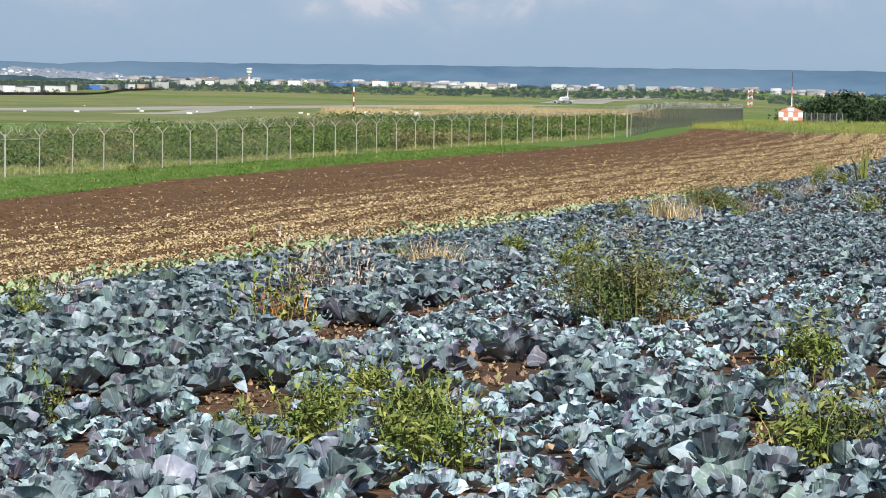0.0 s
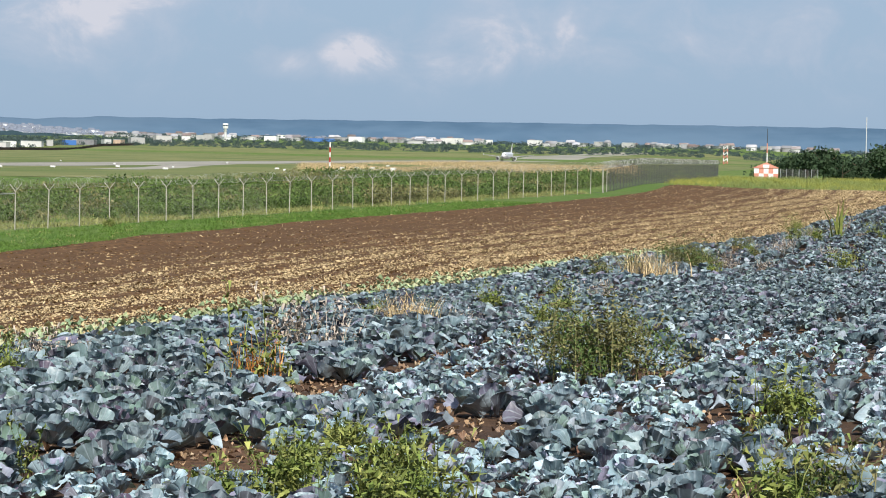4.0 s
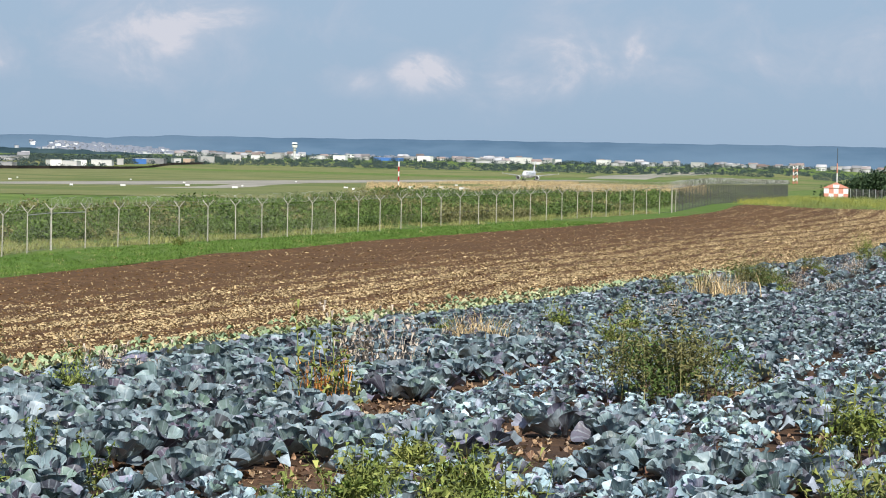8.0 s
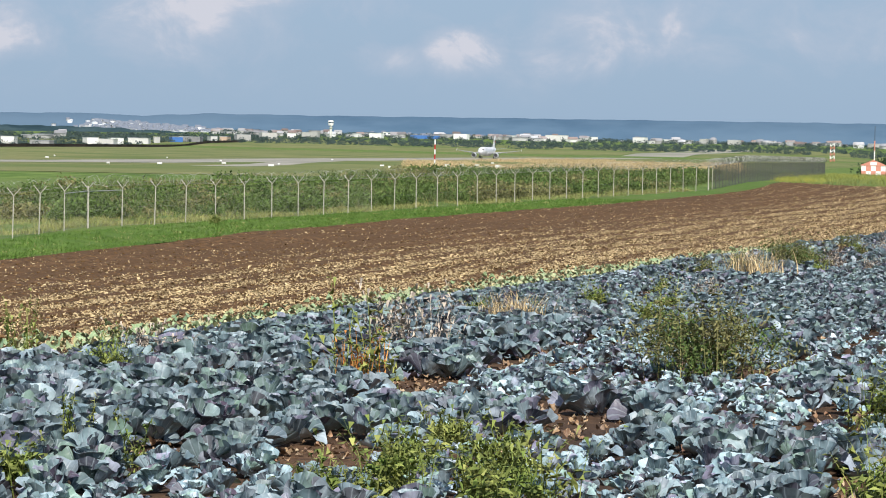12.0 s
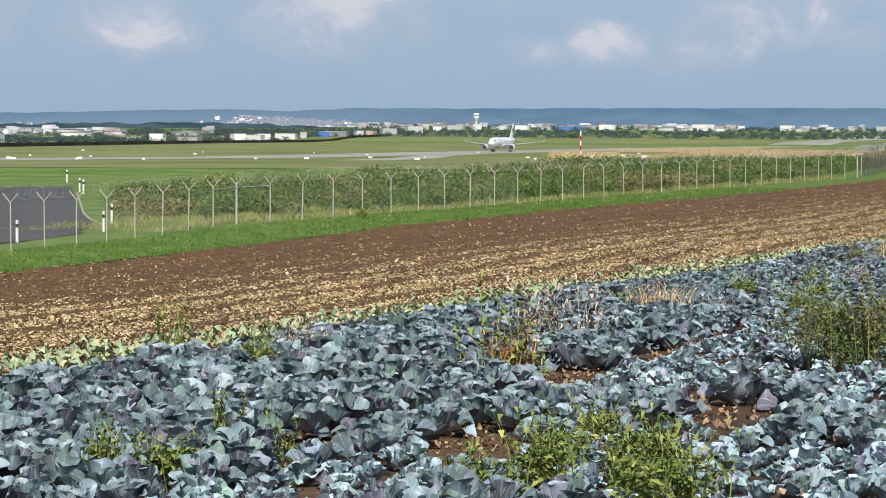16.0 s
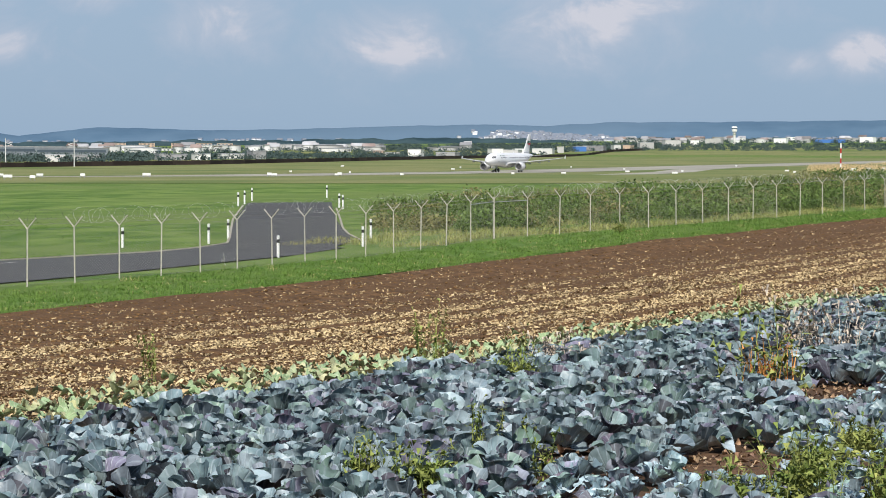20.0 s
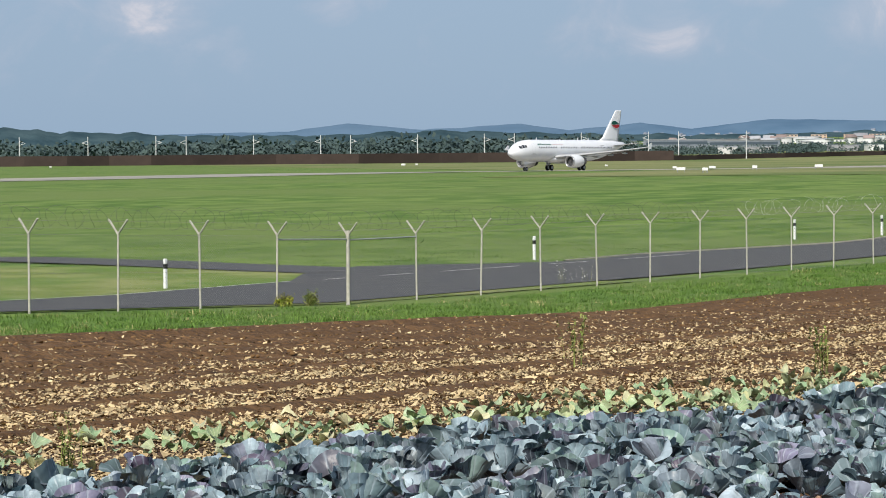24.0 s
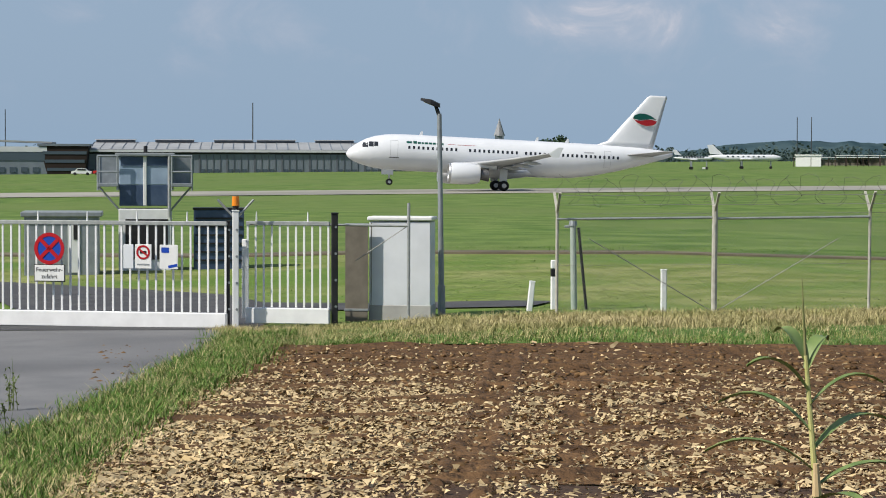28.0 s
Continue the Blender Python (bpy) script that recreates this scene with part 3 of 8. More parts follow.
# ---- straw, clods, grass ----
M_CLOD = mat("soil_clods", (0.105, 0.06, 0.025), (0.155, 0.09, 0.04), 8.0, 0.95, per="island")
M_BLADE = mat("grass_blades", (0.07, 0.145, 0.02), (0.125, 0.20, 0.04), 0.8, 0.7, per="island")
M_TUFT = mat("short_tufts", (0.06, 0.135, 0.014), (0.125, 0.195, 0.036), 0.5, 0.9)
M_DRYBLADE = mat("dry_grass_blades", (0.46, 0.38, 0.20), (0.32, 0.30, 0.12), 0.7, 0.8, per="island")
M_SCRUB = mat("scrub_leaves", (0.068, 0.115, 0.028), (0.15, 0.20, 0.06), 0.5, 0.85, detail=6.0, lo=0.4, hi=0.62, third=(0.16, 0.15, 0.075), third_scale=0.16)


def rut_x(y):
    return 2.71 + (y - 22) * 0.1715


def residue():
    rng = np.random.default_rng(21)
    base_v, base_f = [], []
    for _ in range(12):
        l, w = rng.uniform(0.02, 0.065), rng.uniform(0.008, 0.026)
        k = rng.uniform(-0.01, 0.02)
        base_v.append(np.array([(-l, -w, 0.0), (l, -w * rng.uniform(0.2, 1.2), k + 0.012), (l * rng.uniform(0.6, 1), w, 0.004), (-l * rng.uniform(0.4, 1), w * rng.uniform(0.4, 1.5), k + 0.016)]))
        base_f.append(np.array([(0, 1, 2, 3)]))
    out = []
    for _ in range(720000):
        x = -1 + 250 * rng.random() ** 1.9
        a, b = float(cabbage_edge(x)), float(verge_edge(x))
        lo = float(first_row(x)) - 0.5
        y = lo + (b - lo) * rng.random() ** 1.25
        t = (y - a) / (b - a)
        if t < 0.04:
            keep = 0.75
        else:
            band = 0.55 if x < 14 else 0.5 + 0.5 * math.sin((b - y) * 2.6 + 1.2 * noise.noise(Vector((x * 0.1, y * 0.3, 0))))
            clump = noise.noise(Vector((x * 0.45, y * 1.6, 7.0)))
            dense = float(np.interp(t * float(np.interp(x, [3, 18], [0.7, 1.0])), [0, 0.12, 0.34, 0.48, 0.66, 1], [1.0, 0.95, 0.7, 0.2, 0.06, 0.018]))
            keep = dense * (0.15 + 1.75 * band) * (1 + 1.1 * clump)
        keep *= float(np.interp(x, [6, 11], [0.55, 1.0]))
        rut = rut_x(y)
        if x < 14 and min(abs(x - rut), abs(x - rut - 1.1)) < 0.2:
            keep *= 0.25
        if rng.random() > keep or not in_view(x, y, 15.7):
            continue
        if x < field_end(y):
            continue
        s = rng.uniform(0.45, 1.1) * float(np.interp(x, [0, 22, 48, 240], [0.95, 0.95, 1.05, 1.7]))
        if rng.random() < 0.04:
            s *= 1.8
        out.append((int(rng.integers(0, 12)), placing(x, y, hz(x, y) + 0.03 + 0.02 * rng.random(), rng.normal(0, 0.9), rng.normal(0, 0.3), rng.normal(0, 0.5), s)))
    tagged(scatter("crop_residue", base_v, base_f, out, M_STRAW, None, False), "pale dry stalks and leaf scraps on the soil", "straw", kind="stuff")
    ico = B()
    bmesh.ops.create_icosphere(ico, subdivisions=1, radius=0.06)
    ico.verts.ensure_lookup_table()
    cv = np.array([v.co[:] for v in ico.verts])
    cf = np.array([[v.index for v in f.verts] for f in ico.faces])
    ico.free()
    vs = [cv * rng.uniform(0.5, 1.4, (len(cv), 1)) * (1, 1, 0.6) for _ in range(6)]
    clods = []
    for _ in range(9000):
        x = -1 + 132 * rng.random() ** 1.7
        a, b = float(cabbage_edge(x)), float(verge_edge(x))
        y = a + (b - a) * rng.random()
        if in_view(x, y, 17):
            clods.append((int(rng.integers(0, 6)), placing(x, y, hz(x, y) + 0.02, rng.uniform(0, 6), 0, 0, rng.uniform(0.4, 1.25))))
    tagged(scatter("soil_clods", vs, [cf] * 6, clods, M_CLOD, None, True), "small brown clods of harrowed soil", "soil", kind="stuff")


residue()


def wheel_ruts():
    """Two shallow ridges of soil pressed up beside a tractor's track."""
    rng = np.random.default_rng(23)
    for off in (-0.22, 0.22):
        vs, fs = [], []
        ys = np.arange(18.0, 38.5, 0.25)
        for y in ys:
            c = rut_x(y) + off + rng.normal(0, 0.02)
            top = 0.028 + rng.normal(0, 0.014)
            for dx, dz in ((-0.13, -0.02), (-0.04, top), (0.04, top * 0.9), (0.13, -0.02)):
                vs.append((c + dx, y, hz(c, y) + 0.03 + dz))
        for i in range(len(ys) - 1):
            for j in range(3):
                fs.append((i * 4 + j, i * 4 + j + 1, i * 4 + j + 5, i * 4 + j + 4))
        tagged(mesh_object("wheel_rut", vs, fs, M_SOIL, smooth_faces=True), "raised soil edge of a tractor wheel track", "wheel track", kind="structure")


wheel_ruts()


def blade_tuft(rng, n, tall, spread, wide=0.012, lean=0.35, leafy=0, leaf=1.0):
    """A tuft of tapering blades, each bent once; leafy adds small leaves up the stems."""
    verts, faces = [], []
    for _ in range(n):
        bx, by = rng.normal(0, spread, 2)
        yaw = rng.uniform(0, 6.3)
        h = tall * rng.uniform(0.55, 1.1)
        out = lean * h * rng.uniform(0.3, 1.2)
        cx, cy = math.cos(yaw), math.sin(yaw)
        px, py = -cy * wide, cx * wide
        k = len(verts)
        m = (bx + cx * out * 0.35, by + cy * out * 0.35, h * 0.6)
        t = (bx + cx * out, by + cy * out, h)
        verts += [(bx - px, by - py, 0), (bx + px, by + py, 0), (m[0] + px * 0.8, m[1] + py * 0.8, m[2]), (m[0] - px * 0.8, m[1] - py * 0.8, m[2]),
                  (t[0] + px * 0.12, t[1] + py * 0.12, t[2]), (t[0] - px * 0.12, t[1] - py * 0.12, t[2])]
        faces += [(k, k + 1, k + 2, k + 3), (k + 3, k + 2, k + 4, k + 5)]
        for _ in range(leafy):
            f = rng.uniform(0.2, 1.0)
            c = (bx + cx * out * f * f, by + cy * out * f * f, h * f)
            a = rng.uniform(0, 6.3)
            l, w, up = leaf * rng.uniform(0.05, 0.12) * (0.6 + tall), leaf * rng.uniform(0.012, 0.03) * (0.6 + tall), rng.uniform(-0.07, 0.09)
            dx, dy = math.cos(a), math.sin(a)
            k = len(verts)
            verts += [c, (c[0] + dx * l * 0.5 - dy * w, c[1] + dy * l * 0.5 + dx * w, c[2] + up), (c[0] + dx * l, c[1] + dy * l, c[2] + up * 0.6), (c[0] + dx * l * 0.5 + dy * w, c[1] + dy * l * 0.5 - dx * w, c[2] + up)]
            faces.append((k, k + 1, k + 2, k + 3))
    return np.array(verts), np.array(faces)


def verge_grass():
    rng = np.random.default_rng(31)
    sets = [blade_tuft(rng, 15, 0.115, 0.13, 0.0042, 1.0) for _ in range(6)]
    v, f = [s[0] for s in sets], [s[1] for s in sets]
    green, dry = [], []
    for _ in range(17000):
        x = 1.1 + 178 * rng.random() ** 1.6
        a, b = float(verge_edge(x)), float(fence_y(x)) + 0.3
        y = a + (min(max(b, a + 2.0), a + 7.5) - a) * rng.random() ** 1.2
        up = (y - a) / max(1.0, min(b - a, 7.5))
        parched = smooth(np.array((38 - x) / 22.0)) * (0.30 + 1.1 * up) + 0.03
        s = rng.uniform(0.5, 1.25) * (1 + x * 0.004) * (0.8 + 0.5 * max(0.0, noise.noise(Vector((x * 0.5, y * 0.5, 2)))))
        m = (int(rng.integers(0, 6)), placing(x, y, hz(x, y) + 0.01, rng.uniform(0, 6.3), 0, 0, s))
        (dry if rng.random() < parched else green).append(m)
    for _ in range(6500):
        x = rng.uniform(4.5, 30)
        y = float(fence_y(x)) + 0.3 - 3.4 * rng.random() ** 1.1
        dry.append((int(rng.integers(0, 6)), placing(x, y, hz(x, y) + 0.01, rng.uniform(0, 6.3), 0, 0, rng.uniform(0.7, 1.6))))
    tagged(scatter("verge_grass", v, f, green, M_BLADE, None, False), "long green grass along the fence", "grass", kind="stuff")
    tagged(scatter("dry_verge_grass", v, f, dry, M_DRYBLADE, None, False), "parched yellow grass along the fence", "grass", kind="stuff")
    # rough grass between the driveway and the field
    mix, pale = [], []
    for _ in range(7000):
        y = 17 + 27 * rng.random()
        x = rng.uniform(lane_end(y), field_end(y)) + rng.normal(0, 0.08)
        m = (int(rng.integers(0, 6)), placing(x, y, hz(x, y), rng.uniform(0, 6.3), 0, 0, rng.uniform(0.5, 1.7)))
        (pale if rng.random() < (0.5 if y < 23 else 0.28) else mix).append(m)
    tagged(scatter("driveway_grass", v, f, mix, M_BLADE, None, False), "rough green grass beside the driveway", "grass", kind="stuff")
    tagged(scatter("driveway_dry_grass", v, f, pale, M_DRYBLADE, None, False), "straw-yellow grass beside the driveway", "grass", kind="stuff")
    # tall dark scrub behind the fence
    scr = [blade_tuft(rng, 5, 0.85, 0.45, 0.011, 0.6, 12) for _ in range(6)]
    v, f = [s[0] for s in scr], [s[1] for s in scr]
    out = []
    for _ in range(3400):
        t = rng.random() ** 1.25
        x = 118 + 212 * t
        a = float(fence_y(x)) + 2.5 + 6 * max(0.0, (136 - x) / 18)
        y = a + 34 * rng.random()
        thick = noise.noise(Vector((x * 0.06, y * 0.14, 0)))
        if thick < -0.3 or (x < 178 and y > 57.5 + (x - 110) * 0.45 - 8):
            continue
        tall = (0.75 + 0.5 * max(0.0, thick)) * rng.uniform(0.7, 1.3) * (1 + 0.3 * t)
        out.append((int(rng.integers(0, 6)), placing(x, y, hz(x, y), rng.uniform(0, 6.3), 0, 0, tall)))
    tagged(scatter("scrub", v, f, out, M_SCRUB, None, False), "dense dark green weeds and scrub behind the fence", "scrub", kind="stuff")


verge_grass()


def airfield_tufts():
    """Uneven short tufts that roughen the mown airfield behind the fence."""
    rng = np.random.default_rng(37)
    sets = [blade_tuft(rng, 6, 0.05, 0.22, 0.014, 1.4) for _ in range(5)]
    v, f = [q[0] for q in sets], [q[1] for q in sets]
    fresh = []
    for _ in range(20000):
        x = -12 + 140 * rng.random()
        y = float(fence_y(x)) + 0.6 + 40 * rng.random() ** 1.7
        k = noise.noise(Vector((x * 0.12, y * 0.35, 3.0)))
        if k < -0.25 or (x < 67.2 and y < np.interp(x, [-7.9, 7.4, 24.8, 35.4, 49.5, 61.3, 67.2], [86.6, 80.43, 75.63, 76.76, 84.26, 80.07, 71.97]) and rng.random() < 0.8) or (x > 30 and y < np.interp(x, FAR_X, FAR_Y) + 0.5):
            continue
        m = (int(rng.integers(0, 5)), placing(x, y, hz(x, y), rng.uniform(0, 6.3), 0, 0, rng.uniform(0.5, 1.2) * (1 + 0.6 * k)))
        fresh.append(m)
    tagged(scatter("airfield_tufts", v, f, fresh, M_TUFT, None, False), "short green tufts on the mown airfield", "grass", kind="stuff")


airfield_tufts()


# ---- perimeter fence ----
M_WIRE = mat("wire", (0.20, 0.20, 0.19), (0.30, 0.30, 0.28), 9.0, 0.6, 0.3)
# Wire colour lowered so the far fence does not look pale in sun.
M_FARWIRE = mat("dark_far_wire", (0.085, 0.09, 0.085), (0.13, 0.135, 0.13), 6.0, 0.7, 0.2)
M_COIL = mat("coil_wire", (0.07, 0.07, 0.065), (0.14, 0.14, 0.13), 3.0, 0.6, 0.3)
# Sharp pale and dark patches put the coil's glints into its colour.
M_GLINTWIRE = mat("glint_wire", (0.58, 0.58, 0.55), (0.10, 0.10, 0.095), 1.1, 0.5, 0.3, lo=0.44, hi=0.56)


def fence_posts():
    runs = [((7.45, 45.6), (53.17, 45.6), 15), ((53.17, 45.6), (103.5, 45.6), 16), ((103.5, 45.6), (116.3, 45.6), 4), ((116.3, 45.6), (208.0, 25.1), 30), ((208.0, 25.1), (259.2, 25.8), 17), ((259.2, 25.8), (374, 27.4), 36)]
    pts = [runs[0][0]]
    for (x0, y0), (x1, y1), n in runs:
        pts += [(x0 + (x1 - x0) * i / n, y0 + (y1 - y0) * i / n) for i in range(1, n + 1)]
    return pts


POSTS = fence_posts()
STRAINERS = {1, 15, 35, 65}


def post_meshes():
    bm = B()
    rod(bm, (0, 0, -0.3), (0, 0, 2.02), 0.03, n=8)
    me_post = bpy.data.meshes.new("post")
    bm.to_mesh(me_post)
    bm.free()
    bm = B()
    rod(bm, (0, 0, -0.3), (0, 0, 2.12), 0.055, n=10)
    rod(bm, (0, 0, 2.12), (0, 0, 2.16), 0.06, 0.03, n=10)
    me_thick = bpy.data.meshes.new("post")
    bm.to_mesh(me_thick)
    bm.free()
    bm = B()
    box(bm, (0, 0.17, 0.19), (0.045, 0.035, 0.52), 0, Matrix.Rotation(radians(-42), 4, "X"))
    me_arm = bpy.data.meshes.new("arm")
    bm.to_mesh(me_arm)
    bm.free()
    for me in (me_post, me_thick, me_arm):
        me.materials.append(M_POST)
    me_far = me_post.copy()
    me_far.materials.clear()
    me_far.materials.append(M_FARWIRE)
    me_far_arm = me_arm.copy()
    me_far_arm.materials.clear()
    me_far_arm.materials.append(M_FARWIRE)
    return me_post, me_thick, me_arm, me_far, me_far_arm


def wire_line(verts, faces, a, b, r):
    """A three-sided wire from a to b."""
    a, b = np.array(a), np.array(b)
    d = b - a
    d = d / (np.linalg.norm(d) + 1e-9)
    s = np.cross(d, (0, 0, 1.0) if abs(d[2]) < 0.9 else (1.0, 0, 0))
    s /= np.linalg.norm(s)
    u = np.cross(s, d)
    k = len(verts)
    for p in (a, b):
        for ang in (0, 2.094, 4.189):
            verts.append(tuple(p + r * (math.cos(ang) * s + math.sin(ang) * u)))
    for i in range(3):
        j = (i + 1) % 3
        faces.append((k + i, k + j, k + 3 + j, k + 3 + i))


def build_fence():
    root = thing("perimeter_fence", *POSTS[0], label="galvanised chain-link security fence with Y-shaped arms and razor wire", category="fence")
    inv = root.matrix_basis.inverted()
    me_post, me_thick, me_arm, me_far, me_far_arm = post_meshes()
    rng = np.random.default_rng(41)
    mesh_v, mesh_f = [], []
    ox, oy, oz = root.matrix_basis.translation
    tops = []
    for i, (x, y) in enumerate(POSTS):
        x1, y1 = POSTS[min(i + 1, len(POSTS) - 1)]
        x0, y0 = POSTS[max(i - 1, 0)]
        ang = math.degrees(math.atan2(y1 - y0, x1 - x0))
        z = hz(x, y)
        p = new("post", me_thick if i in STRAINERS else (me_far if i > 66 else me_post))
        p.parent = root
        p.matrix_basis = inv @ pose(x, y, z, rng.normal(0, 0.6), rng.normal(0, 0.6), ang)
        for turn in (0, 180):
            arm = new("arm", me_far_arm if i > 66 else me_arm)
            arm.parent = p
            arm.matrix_basis = pose(0, 0, 2.0, 0, 0, turn)
        tops.append((x - ox, y - oy, z - oz, ang))
    for i in range(len(POSTS) - 1):
        (xa, ya, za, aa), (xb, yb, zb, ab) = tops[i], tops[i + 1]
        a0, b0 = np.array((xa, ya, za)), np.array((xb, yb, zb))
        run = b0 - a0
        length = np.linalg.norm(run)
        vs, fs = [], []
        pitch = 0.075 if i < 20 else (0.11 if i < 45 else 0.2)
        rad = 0.0013 if i < 20 else (0.0018 if i < 45 else (0.0016 if i < 66 else 0.0045))
        tall = 1.95
        for sgn in (1, -1):
            s = -tall
            while s < length:
                lo, hi = max(s, 0.0), min(s + tall, length)
                if hi > lo:
                    za_, zb_ = (lo - s), (hi - s)
                    if sgn < 0:
                        za_, zb_ = tall - za_, tall - zb_
                    wire_line(vs, fs, a0 + run * (lo / length) + (0, 0, za_ + 0.05), a0 + run * (hi / length) + (0, 0, zb_ + 0.05), rad)
                s += pitch
        for hgt in (0.08, 1.0, 1.98):
            wire_line(vs, fs, a0 + (0, 0, hgt), b0 + (0, 0, hgt), 0.003 if i < 45 else 0.006)
        na = np.array((-math.sin(radians(aa)), math.cos(radians(aa)), 0))
        for side in (-1, 1):
            for h_, o_ in ((2.15, 0.13), (2.33, 0.30)):
                wire_line(vs, fs, a0 + na * side * o_ + (0, 0, h_), b0 + na * side * o_ + (0, 0, h_), 0.003 if i < 45 else 0.006)
        joined("chain_link", np.array(vs), np.array(fs), M_FARWIRE if i > 44 else M_WIRE, parent=root)
        # razor coil lying in the arms
        vs, fs = [], []
        turns = int(length / 0.42)
        prev = None
        for k in range(turns * 12 + 1):
            t = k / (turns * 12)
            ang = 2 * math.pi * k / 12
            r = 0.27 + 0.05 * math.sin(k * 0.37 + i)
            sway = 0.10 * math.sin(k * 1.31 + i * 2) if k % 12 else 0
            p = a0 + run * min(1, max(0, t + sway / length)) + na * (r * math.cos(ang)) + (0, 0, 2.42 + r * math.sin(ang))
            if prev is not None:
                wire_line(vs, fs, prev, p, 0.0036 if i < 35 else (0.006 if i < 66 else 0.011))
            prev = p
        # Farther coil gets the painted glints, the near coil a dark copy.
        joined("razor_coil", np.array(vs), np.array(fs), M_GLINTWIRE if i > 21 else M_COIL, parent=root)
    for i, j in ((0, 1), (1, 2), (14, 15), (15, 16), (35, 36), (34, 35)):
        (xa, ya, za, _), (xb, yb, zb, _) = tops[i], tops[j]
        part("brace_rail", rod(B(), (xa, ya, za + 1.88), (xb, yb, zb + 1.90), 0.024), M_GALV, root)
    for i, j in ((1, 0), (1, 2)):
        (xa, ya, za, _), (xb, yb, zb, _) = tops[i], tops[j]
        part("brace_wire", rod(B(), (xa, ya, za + 0.08), (xa + (xb - xa) * 0.8, ya + (yb - ya) * 0.8, za + 1.5), 0.008, n=4), M_WIRE, root)


build_fence()


# ---- runway, roads ----
def ribbon(name, centre, width, lift, material, label, category, sub=4):
    """A road along a line of points, draped on the ground."""
    pts = [Vector((*p, 0)) for p in centre]
    verts, faces = [], []
    n = 5
    fine = []
    for a, b in zip(pts, pts[1:]):
        k = max(1, int((b - a).length / sub))
        fine += [a.lerp(b, i / k) for i in range(k)]
    fine.append(pts[-1])
    for i, p in enumerate(fine):
        d = (fine[min(i + 1, len(fine) - 1)] - fine[max(i - 1, 0)]).normalized()
        nrm = Vector((-d.y, d.x, 0))
        for j in range(n):
            q = p + nrm * width * (j / (n - 1) - 0.5)
            verts.append((q.x, q.y, hz(q.x, q.y) + lift))
    for i in range(len(fine) - 1):
        for j in range(n - 1):
            faces.append((i * n + j, (i + 1) * n + j, (i + 1) * n + j + 1, i * n + j + 1))
    return tagged(mesh_object(name, verts, faces, material, smooth_faces=True), label, category, kind="structure")


M_WORNEDGE = mat("worn_edge", (0.17, 0.14, 0.095), (0.10, 0.085, 0.06), 0.6, 0.9)
M_RUNWAY = mat("runway_surface", (0.285, 0.27, 0.225), (0.35, 0.33, 0.28), 0.4, 0.8, third=(0.235, 0.225, 0.19), third_scale=0.03)
ribbon("runway", [(-900, float(runway_y(-900))), (2300, float(runway_y(2300)))], 46, 0.06, M_RUNWAY, "long pale grey concrete runway", "runway", 15)
ribbon("taxiway", [(508.9, 173.5), (773.6, 232.7), (1013.7, 269.4), (1156.9, 252.6)], 13, 0.07, M_RUNWAY, "grey taxiway joining the runway", "taxiway", 15)
tagged(sheet("service_road", spaced(31.1, 106.6, 1.0, 1.0), lambda x: (float(np.interp(x, NEAR_X, NEAR_Y)), float(np.interp(x, FAR_X, FAR_Y))), 9, 0.05, M_ASPHALT), "dark asphalt service road inside the fence", "road", kind="structure")
ribbon("service_lane", [(-0.3, 55.2), (4.1, 51.2), (7.8, 49.6)], 2.0, 0.054, M_ASPHALT, "narrow asphalt lane close behind the fence", "road", 1.0)
ribbon("gate_road", [(-1, 45.7), (-0.1, 51.4), (-1, 56.7), (-6.6, 64.3), (-25.5, 75.2)], 5.5, 0.058, M_ASPHALT, "asphalt road leading in from the gate", "road", 1.0)
ribbon("service_road_branch", [(103.5, 52.7), (110.6, 54.5), (116, 57.1), (122.3, 60.4), (137.1, 67.8), (156.1, 77), (164.7, 81.1)], 6.3, 0.055, M_ASPHALT, "dark asphalt branch road into the airfield", "road", 1.5)
ribbon("airfield_path", [(-40.8, 102.9), (7.6, 81.6), (25.1, 76.9), (35.9, 79.1), (50.1, 87)], 2.2, 0.05, M_WORNEDGE, "narrow worn asphalt path with a concrete edge", "path", 1.5)
ribbon("airfield_path", [(49, 86.7), (60.4, 88.4), (67.1, 85.6), (71, 79.2), (71.1, 72.5), (70.4, 66.4), (69.9, 59.8)], 4.4, 0.056, M_ASPHALT, "worn asphalt path joining the service road", "path", 1.5)
ribbon("driveway", [(-1.55, 45.9), (-2.0, 40.3), (-2.7, 36.5), (-3.3, 32.7), (-4.0, 28.8), (-7, 12)], 5.6, 0.05, M_PALEASPHALT, "grey asphalt driveway in front of the gate", "driveway", 1.5)
M_KERB = mat("kerb_stone", (0.31, 0.285, 0.23), (0.40, 0.37, 0.31), 3.0, 0.85)


def edge_line(name, pts, width, material, label, category, z=0.075, tall=0.0):
    verts, faces = [], []
    fine = []
    for a, b in zip(pts, pts[1:]):
        a, b = Vector((*a, 0)), Vector((*b, 0))
        k = max(1, int((b - a).length / 1.5))
        fine += [a.lerp(b, i / k) for i in range(k)]
    fine.append(Vector((*pts[-1], 0)))
    for i, p in enumerate(fine):
        d = (fine[min(i + 1, len(fine) - 1)] - fine[max(i - 1, 0)]).normalized()
        nrm = Vector((-d.y, d.x, 0)) * width / 2
        for q, up in ((p - nrm, 0), (p - nrm, tall), (p + nrm, tall), (p + nrm, 0)):
            verts.append((q.x, q.y, hz(p.x, p.y) + z + up))
    for i in range(len(fine) - 1):
        for j in range(3):
            faces.append((i * 4 + j, (i + 1) * 4 + j, (i + 1) * 4 + j + 1, i * 4 + j + 1))
    return tagged(mesh_object(name, verts, faces, material), label, category, kind="structure")


